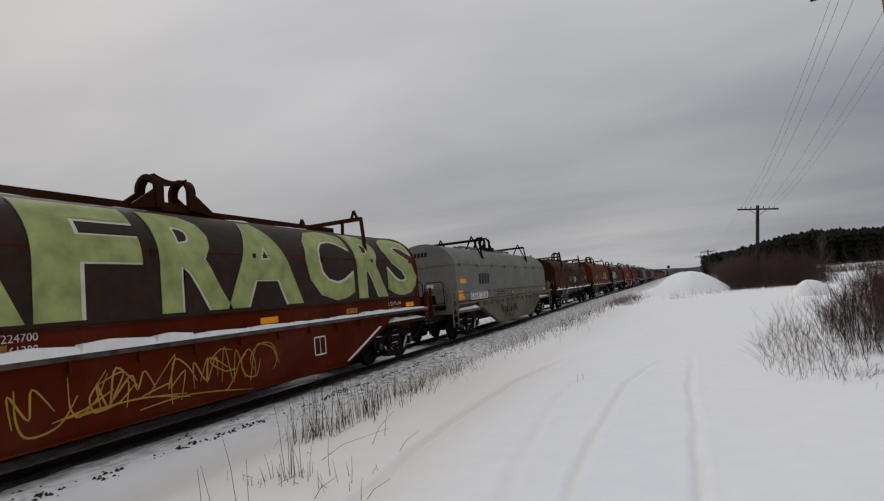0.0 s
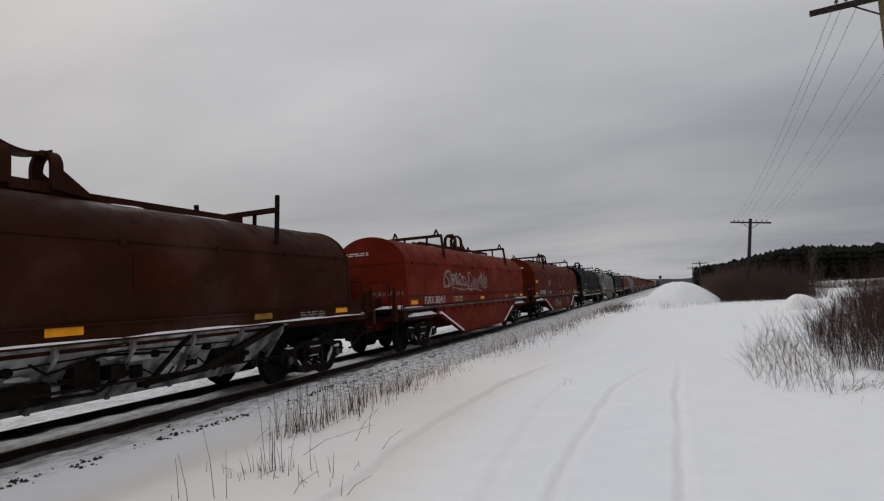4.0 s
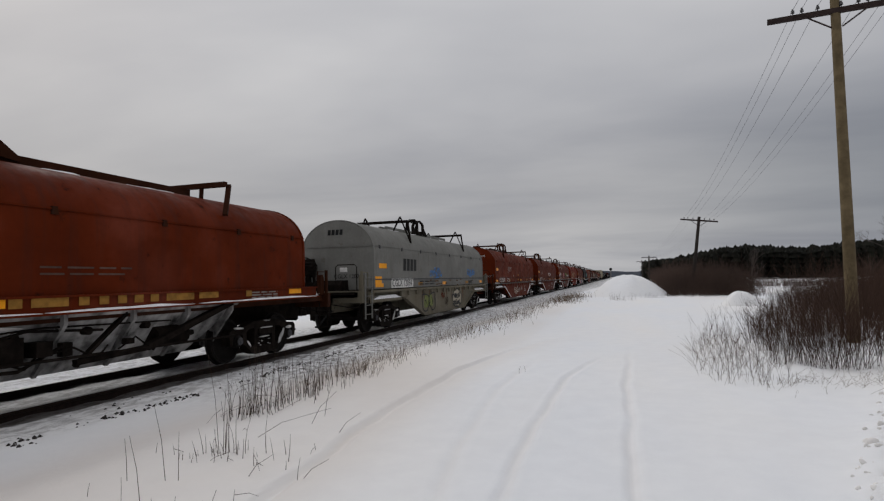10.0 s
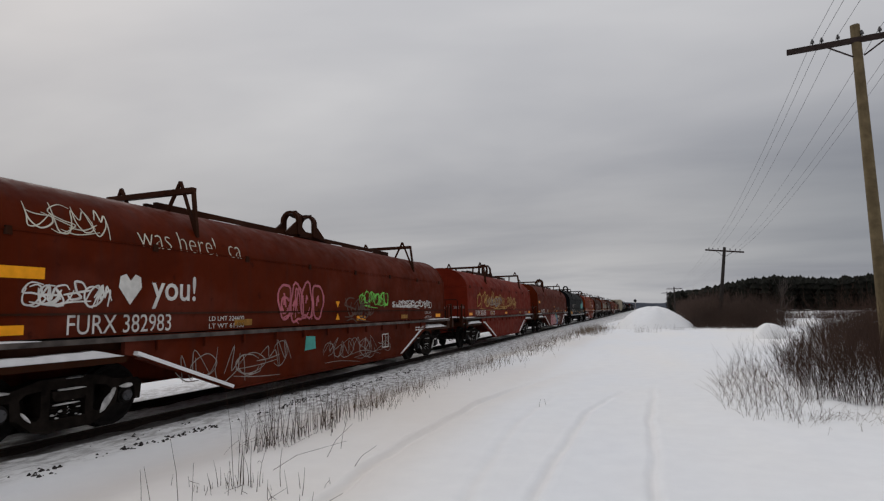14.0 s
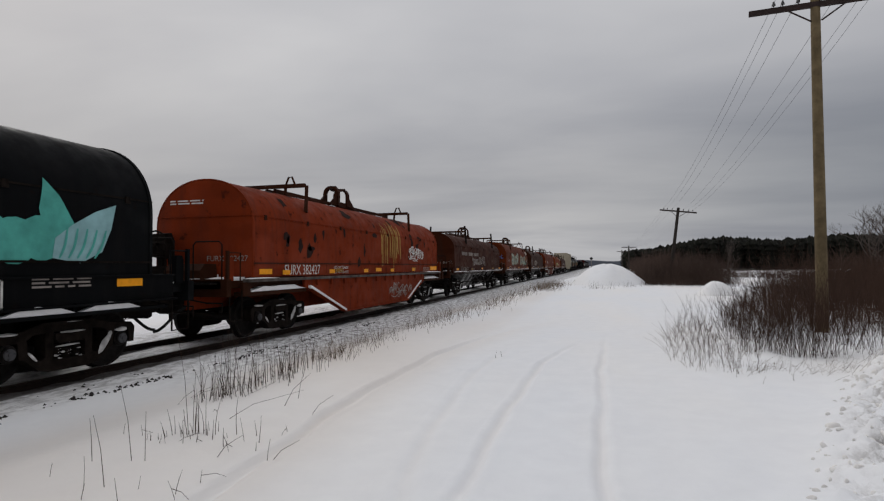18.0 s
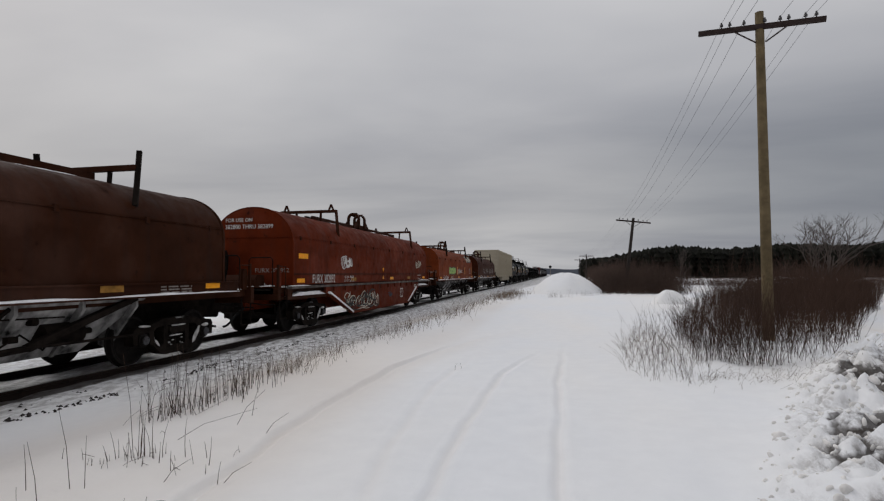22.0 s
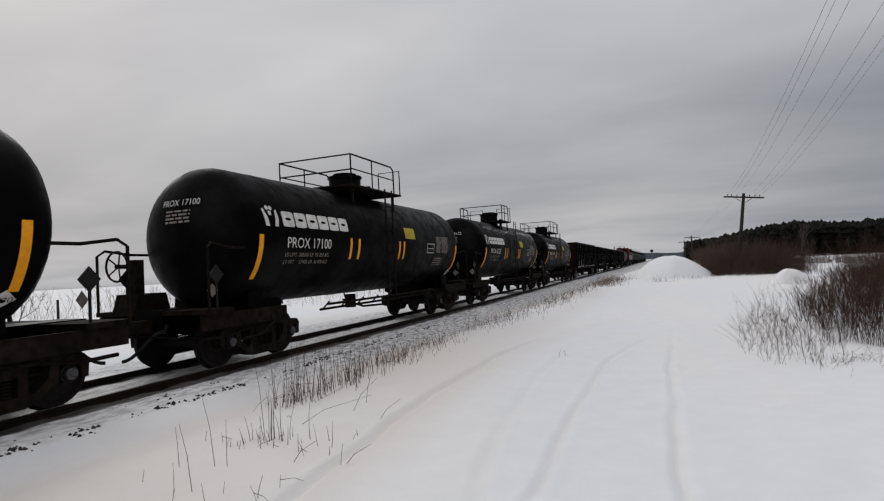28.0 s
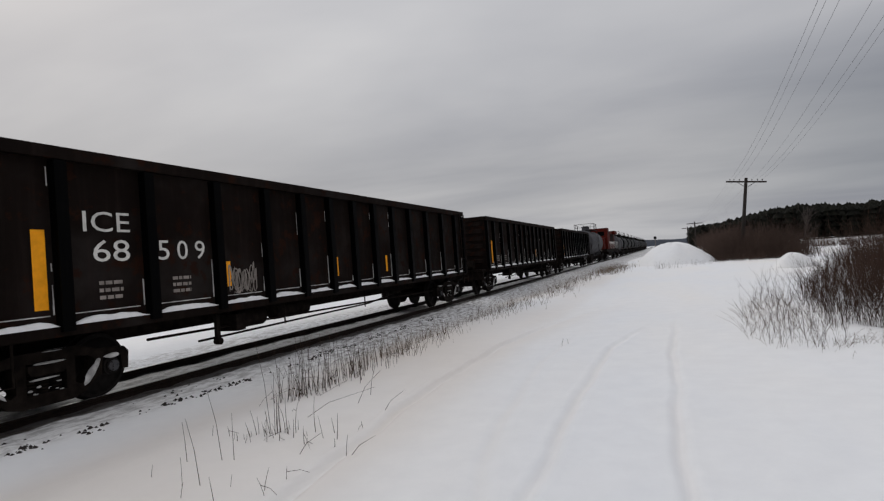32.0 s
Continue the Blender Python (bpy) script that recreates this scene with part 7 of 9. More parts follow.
def ribbed_car(u0, length, z0, z1, coat, label, nrib, rib_w, hw=1.37, name="gondola", taper=0.0, tr=(1.1, 1.7)):
    car = tagged(new(name), label, "gondola car", "freight cars of the train")
    hl = length / 2
    key = (name, length, z1)

    def rib_at(k):
        """A short bay at each end, the rest even."""
        if coat is not WGREY:
            q = k - nrib // 2
            return math.copysign((0, 1.05, 2.13, 3.28, 4.57, 5.93, 7.24, hl - 0.12)[abs(q)], q) + (0.125 if abs(q) < 7 else 0)
        if k in (0, nrib - 1):
            return math.copysign(hl - 0.09, k - 0.5)
        return (hl - 0.70) * (2 * (k - 1) / (nrib - 3) - 1)

    t = 0.09
    body = put("floor", ("tubf",) + key, lambda bm: box(bm, -hw + t, hw - t, -hl + t, hl - t, z0, z0 + 0.12), coat, car)
    for s in (-1, 1):
        put("side_sheet", ("tubs", s) + key, lambda bm: box(bm, s * hw, s * (hw - t), -hl, hl, z0, z1), coat, body)
        put("end_sheet", ("tube", s) + key, lambda bm: box(bm, -hw + t, hw - t, s * hl, s * (hl - t), z0, z1), coat, body)
    for s in (-1, 1):
        put("top_rail", ("trail",) + key, lambda bm: box(bm, -0.07, 0.11, -hl - 0.03, hl + 0.03, -0.10, 0.06), coat, body, pose(s * hw, 0, z1) if s > 0 else pose(-hw, 0, z1, rz=180), bevel=0.015)
        put("end_rail", ("erail",) + key, lambda bm: box(bm, -hw, hw, -0.06, 0.08, -0.10, 0.06), coat, body, pose(0, s * hl, z1), bevel=0.015)
        put("side_sill", ("gsill",) + key, lambda bm: box(bm, -0.06, 0.06, -hl, hl, -0.16 if coat is WGREY else -0.11, 0.06 if coat is WGREY else 0.02), coat, body, pose(s * (hw + 0.01), 0, z0), bevel=0.01)
        for k in range(nrib):
            y = rib_at(k)
            put("rib", ("rib",) + key, lambda bm: prism(bm, [(-rib_w / 2, z0 - 0.05 - taper), (rib_w / 2, z0 - 0.05 - taper), (rib_w / 2, z1 - 0.12), (-rib_w / 2, z1 - 0.12)], 0, 0.13), coat if coat is WGREY else TBLACK, body, pose(s * hw, y, 0) if s > 0 else pose(-hw, y, 0, rz=180), bevel=0.02)
            if s > 0 and k < nrib - 1 and coat is not WGREY:
                w = rib_at(k + 1) - y - 0.17
                put("snow", ("gsnow", k) + key, lambda bm: drift(bm, 0.085, 0.085 + w, z0 + 0.02, -0.002, 0.075, 0.06, k, 0.1, 0.3), CARSNOW, body, pose(hw, y, 0), label="snow lying on the side sill", smooth=80)
                put("frost_line", ("gfrost", k) + key, lambda bm: (box(bm, 0, 0.012, 0.10, 0.10 + w * 0.9, z0 + 0.155, z0 + 0.168), box(bm, 0, 0.012, 0.085 + w - 0.03, 0.085 + w - 0.016, z0 + 0.17, z0 + 0.3 + 0.25 * (k % 3))), RIME, body, pose(hw, y, 0), label="thin line of frost above the sill")
        for k in range(6):
            z = z0 + 0.35 + (z1 - z0 - 0.6) * k / 5
            put("end_corrugation", ("ecorr",) + key, lambda bm: prism(bm, [(0, -0.11), (0.06, -0.07), (0.06, 0.07), (0, 0.11)], -hw + 0.12, hw - 0.12), coat, body, pose(0, hl, z) if s > 0 else pose(0, -hl, z, rz=180))
        put("ladder", ("lad",) + key, ladder_mesh(7, 0.45, (z1 - z0 + 0.35) / 7), coat, body, pose(s * (hw + 0.15), hl - 0.3, z0 - 0.4))
        if coat is WGREY:
            put("ladder", ("lad",) + key, ladder_mesh(7, 0.45, (z1 - z0 + 0.35) / 7), coat, body, pose(s * (hw + 0.15), -hl + 0.3, z0 - 0.4))
    he = hl + (0.32 if coat is WGREY else 0.55)
    put("centre_sill", ("gcs",) + key, lambda bm: prism(bm, [(-he, 0.72), (he, 0.72), (he, z0), (-he, z0)], -0.35, 0.35), STEEL, car)
    put("end_platform", ("gplat",) + key, lambda bm: (box(bm, -1.3, 1.3, hl, he, 1.02, 1.1), box(bm, -1.3, 1.3, -he, -hl, 1.02, 1.1)), STEEL, car)

    if coat is not WGREY:
        put("air_reservoir", "gres", lambda bm: rod(bm, (-0.55, 0, 0), (0.85, 0, 0), 0.20, 14), STEEL, car, pose(0, -hl - 0.3, 1.305), bevel=0.03)
        put("end_beam", "gendbeam", lambda bm: prism(bm, [(-0.10, 0.66), (0.05, 0.66), (0.05, 1.015), (-0.10, 1.015)], -1.3, 1.3), STEEL, car, pose(0, -hl - 0.35, 0), bevel=0.012)
        put("hose_bracket", "ghang", lambda bm: (box(bm, -0.03, 0.03, -0.04, 0.04, 0.52, z0 - 0.1), rod(bm, (-0.05, 0, 0.50), (0.07, 0, 0.50), 0.06, 8)), STEEL, car, pose(1.30, -4.45, 0))
        put("air_reservoir", "gres_low", lambda bm: rod(bm, (0, -0.55, 0), (0, 0.55, 0), 0.16, 14), STEEL, car, pose(0.95, -2.0, 0.80), bevel=0.03)

    def rods(bm):
        tube(bm, [(1.1, -hl + 2.6, 0.72), (1.1, hl - 2.6, 0.60)], 0.022, 6)
        tube(bm, [(1.2, -hl + 3.5, 0.55), (1.2, 1.0, 0.62), (1.2, 3.0, 0.80)], 0.02, 6)
        for y in (-hl * 0.3, hl * 0.1, hl * 0.35):
            tube(bm, [(1.2, y, 0.55), (1.2, y, z0)], 0.018, 6)
    put("brake_rod", ("grods",) + key, rods, STEEL, car)
    put("brake_cylinder", "gcyl", lambda bm: (rod(bm, (1.0, -0.4, 0.78), (1.0, 0.3, 0.78), 0.17, 14), box(bm, 0.8, 1.25, -0.65, -0.42, 0.6, 0.9)), STEEL, car, pose(0, -hl + 5.0, 0))
    for s in (-1, 1):
        truck(car, s * (hl - tr[s > 0]), u0, cap=BLUE if coat is WGREY else None)
        end_gear(car, s * (he + 0.02), s)
        for sx in (-1, 1):
            put("step", "stirrup", None, STEEL, car, pose(sx * 1.36, s * (hl - 0.35), 0.48))
    brake_wheel(car, pose(-0.5, hl + 0.25, 2.3))
    MOVING.append((car, u0))
    return car, hl, hw


c, h, hw = ribbed_car(465.52, 21.6, 1.42, 4.61, WGREY, "tall pale grey ribbed gondola with a black letter emblem", 19, 0.26, taper=0.08, tr=(3.3, 3.3))
for k in range(-4, 5):
    pk = put("pocket", "hpocket", lambda bm: prism(bm, [(-0.15, 1.40), (0.15, 1.40), (0.30, 0.84), (0.1, 0.78), (-0.1, 0.78), (-0.30, 0.84)], 1.10, 1.46), WGREY, c, pose(0, 1.262 * k, 0), bevel=0.02, label="pale tapered foot under a rib")
    put("snow", "hsnow", lambda bm: prism(bm, [(0.2, 1.36), (0.62, 1.36), (0.5, 1.43), (0.36, 1.47), (0.26, 1.43)], 1.39, 1.46), CARSNOW, pk, label="small heap of snow")
put("belly", "hbelly", lambda bm: box(bm, -1.05, 1.05, -5.4, 5.4, 0.88, 1.42), STEEL, c, label="dark recessed underside")
# the emblem: three bold letter shapes stacked in a triangle
for pts in (((0.55, 1.5), (0.75, 1.5), (0.75, 1.62), (1.05, 2.55), (1.3, 2.55), (1.62, 1.62), (1.62, 1.5), (1.85, 1.5), (1.85, 1.36), (1.35, 1.36), (1.35, 1.5), (1.42, 1.5), (1.36, 1.72), (0.98, 1.72), (0.9, 1.5), (1.0, 1.5), (1.0, 1.36), (0.55, 1.36)), ((0.95, 0.75), (1.35, 0.75), (1.35, 0.86), (1.24, 0.86), (1.24, 1.17), (1.35, 1.17), (1.35, 1.28), (0.95, 1.28), (0.95, 1.17), (1.06, 1.17), (1.06, 0.86), (0.95, 0.86)), ((0, 0), (0.5, 0), (0.5, 0.14), (0.38, 0.14), (0.62, 0.72), (1.14, -0.05), (1.66, 0.72), (1.9, 0.14), (1.78, 0.14), (1.78, 0), (2.3, 0), (2.3, 0.14), (2.2, 0.14), (1.85, 0.95), (1.55, 0.95), (1.14, 0.35), (0.74, 0.95), (0.44, 0.95), (0.1, 0.14), (0, 0.14))):
    # painted across a rib and the two bays beside it
    for lo, hi, x in ((-2.0, -0.14, hw + 0.006), (-0.11, 0.11, hw + 0.136), (0.14, 2.0, hw + 0.006)):
        bm = bmesh.new()
        bm.faces.new([bm.verts.new((0, q * 0.62 - 0.76, z * 0.63 + 2.07)) for q, z in pts])
        for co, no in ((lo, -1), (hi, 1)):
            bmesh.ops.bisect_plane(bm, geom=bm.verts[:] + bm.edges[:] + bm.faces[:], plane_co=(0, co, 0), plane_no=(0, no, 0), clear_outer=True)
        if bm.faces:
            bmesh.ops.translate(bm, verts=bm.verts, vec=(x, 0, 0))
            part("emblem", bm, INK, c, "bold black letter shape", smooth=0)
        else:
            bm.free()
for y in (-h + 1.0, -1.4, 2.6, 6.4, h - 1.7):
    decal("reflector", rect(0.55, 0.18), at_side(hw + 0.072, y, 1.38), YELLOW, c, "orange reflective strip")
decal("stencil", lines(0.5, 0.5, 6, 5), at_side(hw + 0.006, h - 2.2, 1.75), INK, c, "small black stencil lines")

# ---- tank cars ----


def tank_mesh(hl, r, zc):
    def mesh(bm):
        n = 40
        rings = []
        prof = [(-hl + 0.75 * (1 - math.sqrt(max(0.0, 1 - q * q))), r * q) for q in (0.02, 0.25, 0.45, 0.62, 0.76, 0.87, 0.94, 0.98, 1.0)]
        prof += [(0.0, r)]
        prof += [(-y, rr) for y, rr in prof[-2::-1]]
        for y, rr in prof:
            rings.append([bm.verts.new((rr * math.cos(2 * math.pi * k / n), y, zc + rr * math.sin(2 * math.pi * k / n))) for k in range(n)])
        for a, b in zip(rings[:-1], rings[1:]):
            for k in range(n):
                bm.faces.new((a[k], a[(k + 1) % n], b[(k + 1) % n], b[k]))
        bm.faces.new(rings[0])
        bm.faces.new(rings[-1][::-1])
    return mesh


def tank_car(u0, length, coat, label, marks=True, seed=1, frost=0.0, number="", deck=(-1.6, 1.4)):
    car = tagged(new("tank_car"), label, "tank car", "freight cars of the train")
    hl, r, zc = length / 2 - 1.25, 1.41, 2.46
    he = length / 2 - 0.55
    key = ("tank", length)
    barrel = put("barrel", key, tank_mesh(hl, r, zc), coat, car, smooth=50)
    for y in (-hl + 1.6, -1.2, 1.2, hl - 1.6):
        def weld(bm):
            n = 40
            vs = [[bm.verts.new(((r + g) * math.cos(2 * math.pi * k / n), yy, zc + (r + g) * math.sin(2 * math.pi * k / n))) for k in range(n)] for yy, g in ((-0.02, -0.002), (0, 0.006), (0.02, -0.002))]
            for a, b in zip(vs[:-1], vs[1:]):
                for k in range(n):
                    bm.faces.new((a[k], a[(k + 1) % n], b[(k + 1) % n], b[k]))
        put("weld_band", "weld", weld, coat, barrel, pose(0, y, 0))
    # dome, platform and railing
    put("manway", "manway", lambda bm: (rod(bm, (0, 0, zc + r - 0.1), (0, 0, zc + r + 0.50), 0.46, 24), rod(bm, (0, 0, zc + r + 0.50), (0, 0, zc + r + 0.56), 0.50, 24), rod(bm, (0, 0, zc + r + 0.56), (0, 0, zc + r + 0.64), 0.34, 20), rod(bm, (0.5, 0.5, zc + r - 0.15), (0.5, 0.5, zc + r + 0.3), 0.07, 8)), coat, car)
    d0, d1 = deck
    put("platform", ("tplatform", deck), lambda bm: (box(bm, -1.15, 1.15, d0, d1, zc + r + 0.02, zc + r + 0.07), beam(bm, (-1.0, d0 + 0.3, zc + 0.9), (-1.0, d0 + 0.3, zc + r + 0.02), 0.05, 0.05), beam(bm, (1.0, d0 + 0.3, zc + 0.9), (1.0, d0 + 0.3, zc + r + 0.02), 0.05, 0.05), beam(bm, (1.0, d1 - 0.3, zc + 0.9), (1.0, d1 - 0.3, zc + r + 0.02), 0.05, 0.05), beam(bm, (-1.0, d1 - 0.3, zc + 0.9), (-1.0, d1 - 0.3, zc + r + 0.02), 0.05, 0.05)), STEEL, car)
    zp = zc + r + 0.05

    def rail(bm):
        for s in (-1, 1):
            tube(bm, [(s * 1.12, d0 + 0.05, zp), (s * 1.12, d0 + 0.05, zp + 0.80), (s * 1.12, d1 - 0.6, zp + 0.80), (s * 1.12, d1 - 0.45, zp + 0.7), (s * 1.12, d1 - 0.45, zp)], 0.024, 6)
            tube(bm, [(s * 1.12, d0 + 0.05, zp + 0.42), (s * 1.12, d1 - 0.45, zp + 0.42)], 0.018, 6)
            tube(bm, [(s * 1.12, (d0 + d1) / 2 - 0.3, zp), (s * 1.12, (d0 + d1) / 2 - 0.3, zp + 0.80)], 0.02, 6)
            tube(bm, [(s * 1.12, d1 - 0.03, zp), (s * 1.12, d1 - 0.03, zp + 0.76), (s * 0.4, d1 - 0.03, zp + 0.76), (s * 0.4, d1 - 0.03, zp)], 0.022, 6)
        for z in (0.40, 0.80):
            tube(bm, [(-1.12, d0 + 0.05, zp + z), (1.12, d0 + 0.05, zp + z)], 0.02, 6)
    put("railing", ("trailing", deck), rail, STEEL, car)
    put("side_ladder", "tladder", ladder_mesh(9, 0.42, 0.33), STEEL, car, pose(1.40, 0, 0.95))
    # underframe stubs, saddles and side walk
    ty = length / 2 - 2.25
    for s in (-1, 1):
        put("stub_sill", key + ("stub",), lambda bm: box(bm, -0.33, 0.33, ty - 1.6, he, 0.72, 1.12), coat, car, None if s > 0 else pose(0, 0, 0, rz=180), bevel=0.012)
        put("end_platform", key + ("eplat",), lambda bm: box(bm, -1.3, 1.3, he - 0.7, he - 0.005, 1.025, 1.105), STEEL, car, None if s > 0 else pose(0, 0, 0, rz=180), bevel=0.012)
        for sx in (-1, 1):
            put("platform_skirt", key + ("skirt",), lambda bm: prism(bm, [(he - 2.3, 1.02), (he - 0.02, 1.02), (he - 0.02, 0.74), (he - 1.9, 0.74), (he - 2.3, 0.86)], -0.03, 0.03), STEEL, car, pose(sx * 1.2, 0, 0) if s > 0 else pose(sx * 1.2, 0, 0, rz=180), bevel=0.01)
            put("train_pipe", key + ("tpipe",), lambda bm: (tube(bm, [(0, he - 2.2, 0.70), (0, he - 1.2, 0.66), (0, he - 0.7, 0.58), (0, he - 0.1, 0.60)], 0.03, 7), tube(bm, [(-0.15, he - 1.9, 0.76), (-0.15, he - 1.5, 0.52), (-0.15, he - 0.9, 0.50)], 0.022, 6)), STEEL, car, pose(sx * 1.1, 0, 0) if s > 0 else pose(sx * 1.1, 0, 0, rz=180))
        put("saddle", key + ("sad",), lambda bm: prism(bm, [(ty - 0.25, 0.9), (ty + 0.25, 0.9), (ty + 0.2, 1.35), (ty - 0.2, 1.35)], -0.95, 0.95), coat, car, None if s > 0 else pose(0, 0, 0, rz=180), bevel=0.012)
        for sx in (-1, 1):
            put("end_rail", key + ("erail", sx * s), lambda bm: tube(bm, [(sx * s * 1.33, he - 0.08, 1.05), (sx * s * 1.33, he - 0.08, 2.15), (sx * s * 1.28, he - 0.2, 2.25), (sx * s * 1.22, hl, 2.18), (sx * s * 1.22, hl - 0.65, 2.18)], 0.026, 7), STEEL, car, None if s > 0 else pose(0, 0, 0, rz=180))
        truck(car, s * ty, u0, rime=False)
        end_gear(car, s * (he + 0.02), s)
        for sx in (-1, 1):
            put("placard", "placard", lambda bm: (beam(bm, (0, 0, 0), (0, 0, 0.5), 0.03, 0.03), prism(bm, [(0, 0.42), (0.17, 0.6), (0, 0.78), (-0.17, 0.6)], -0.01, 0.01)), INK, car, pose(sx * 1.1, s * (he - 0.5), 1.1))
        decal("placard_face", blob(((0, -0.13), (0.13, 0), (0, 0.13), (-0.13, 0))), (lambda a, b, s=s: (1.0 + a, s * (he - 0.52) - 0.02, 1.42 + b)), WDIM, car, "white diamond placard")
    put("catwalk", key + ("cat",), lambda bm: (tube(bm, [(1.30, -ty + 2.0, 0.92), (1.30, ty - 2.0, 0.92)], 0.03, 6), tube(bm, [(1.1, -ty + 2.0, 0.80), (1.1, ty - 2.0, 0.80)], 0.03, 6), *[beam(bm, (1.1, -ty + 2.1 + k * 0.8, 0.80), (1.30, -ty + 2.1 + k * 0.8, 0.98), 0.03, 0.03) for k in range(8)]), STEEL, car)
    put("outlet_valve", "outlet", lambda bm: (rod(bm, (0, 0, 0.62), (0, 0, 1.0), 0.16, 12), tube(bm, [(0.3, -0.9, 0.9), (0.6, -0.3, 0.66), (0.9, 0.4, 0.66), (1.1, 0.8, 0.8)], 0.03, 6)), STEEL, car)
    brake_wheel(car, pose(-0.62, -he - 0.08, 1.93))
    put("brake_stand", "tbstand", lambda bm: (box(bm, -0.1, 0.1, -0.1, 0.1, 0, 0.95), prism(bm, [(-0.5, 0), (0.3, 0), (0.2, 0.32), (-0.4, 0.32)], -0.3, 0.25)), STEEL, car, pose(-0.62, -he + 0.3, 1.1, rz=180), bevel=0.02)
    MOVING.append((car, u0))

    def wrap(y0, deg0, g=0.006):
        """Onto the barrel's near side: b is arc length up from the angle deg0 (0: the waist)."""
        def place(a, b):
            t = radians(deg0) + b / r
            return ((r + g) * math.cos(t), y0 + a, zc + (r + g) * math.sin(t))
        return place

    def head(x0, z0):
        """Onto the domed end of the tank."""
        return lambda a, b: (x0 + a, -hl - 0.014 + 0.75 * (1 - math.sqrt(max(0.0, 1 - ((x0 + a) ** 2 + (z0 + b - zc) ** 2) / r ** 2))), z0 + b)
    if marks:
        rr = random.Random(seed + 9)
        for y in (-hl + 0.62, hl - 0.85):
            decal("reflector", ([(0.13 * j, -0.92 + 0.115 * i, 0) for i in range(9) for j in (0, 1)], [(2 * i, 2 * i + 1, 2 * i + 3, 2 * i + 2) for i in range(8)]), wrap(y, -1), YELLOW, car, "long yellow reflective stripe down the barrel")
        for y in (-2.22, -1.82, 0.55, 0.85):
            decal("reflector", rect(0.10, 0.52), wrap(y, -21), YELLOW, car, "short upright yellow stripe", 0.1)
        for k in range(6):
            oo, ii = arc(0.19, 0.165, 0.195, 0.165, 0, 6.2832, 16), arc(0.19, 0.165, 0.10, 0.032, 0, 6.2832, 16)
            oo = [(0.19 + math.copysign(abs((x - 0.19) / 0.195) ** 0.25, x - 0.19) * 0.195, 0.165 + math.copysign(abs((y - 0.165) / 0.165) ** 0.25, y - 0.165) * 0.165) for x, y in oo]
            decal("logo", ([(x, y, 0) for x, y in oo + ii], [(i, i + 1, i + 18, i + 17) for i in range(16)]), wrap(-hl + 1.38 + 0.43 * k, 6.5), WHITE, car, "bold white letter block")
        for x, lean in ((0.0, -0.03), (0.27, 0.03)):
            decal("logo", blob(((x + 0.04, 0), (x + 0.15, 0), (x + 0.16 + lean, 0.16), (x + 0.10 + 2 * lean, 0.36), (x + 0.05 + 2 * lean, 0.34), (x + 0.05 + lean, 0.14))), wrap(-hl + 0.80, 6), WHITE, car, "white emblem", 0.1)
        for x, y in ((0.21, 0.27), (0.16, 0.38), (0.27, 0.38)):
            decal("logo", blob(arc(x, y, 0.05, 0.05, 0, 5.6, 8)), wrap(-hl + 0.80, 6), WHITE, car, "white disc of the emblem")
        decal("number", fitted(number, 1.62, 0.22), wrap(-hl + 1.5, -11), WHITE, car, "white stencilled number")
        for k, w in enumerate(("LD LMT  205500 LB  93 250 KG", "LT WT     57400 LB  26 000 KG")):
            decal("stencil", fitted(w, 1.6, 0.085), wrap(-hl + 1.45, -18.5 - 6.5 * k), WDIM, car, "small white load stencil")
        tv, tf = [], []
        bars = [(0, 0.068 * k, 1.13, 0.009) for k in range(9)] + [(x, 0, 0.009, 0.55) for x in (0, 0.50, 0.70, 0.92, 1.121)]
        bars += [(x + 0.03, 0.068 * k + 0.025, w * rr.uniform(0.55, 0.9), 0.026) for k in range(8) for x, w in ((0, 0.44), (0.50, 0.15), (0.70, 0.17), (0.92, 0.15))]
        for x, y, w, hh in bars:
            i = len(tv)
            tv += [(x, y, 0), (x + w, y, 0), (x + w, y + hh, 0), (x, y + hh, 0)]
            tf.append((i, i + 1, i + 2, i + 3))
        decal("data_table", (tv, tf), wrap(hl - 2.73, -12.5), WDIM, car, "white framed table of small figures", 0.1)
        for x, y, w, hh in ((0, 0, 0.6, 0.022), (0, 0.29, 0.6, 0.022), (0, 0.022, 0.022, 0.268), (0.578, 0.022, 0.022, 0.268), (0.06, 0.14, 0.46, 0.018)):
            decal("stencil_frame", ([(x, y, 0), (x + w, y, 0), (x + w, y + hh, 0), (x, y + hh, 0)], [(0, 1, 2, 3)]), wrap(hl - 3.52, -13), WHITE, car, "white stencil frame")
        decal("stencil", lines(0.75, 0.30, 4, seed + 1), wrap(hl - 2.84, -31), WDIM, car, "small white stencil lines")
        decal("placard", blob(((0.16, 0), (0.32, 0.16), (0.16, 0.32), (0, 0.16))), wrap(hl - 1.02, -50), WHITE, car, "white diamond placard")
        decal("placard_number", fitted("1830", 0.24, 0.09), wrap(hl - 0.98, -45.4, 0.009), INK, car, "black placard digits")
        decal("plate", rect(0.72, 0.34), wrap(1.0, 4), SUNNY, car, "yellow plate", 0.1)
        decal("number", fitted(number, 0.9, 0.12), head(-0.42, 3.05), WHITE, car, "white number on the tank head")
        decal("stencil", lines(0.6, 0.28, 4, seed + 2), head(-0.3, 2.70), WDIM, car, "small print on the tank head")
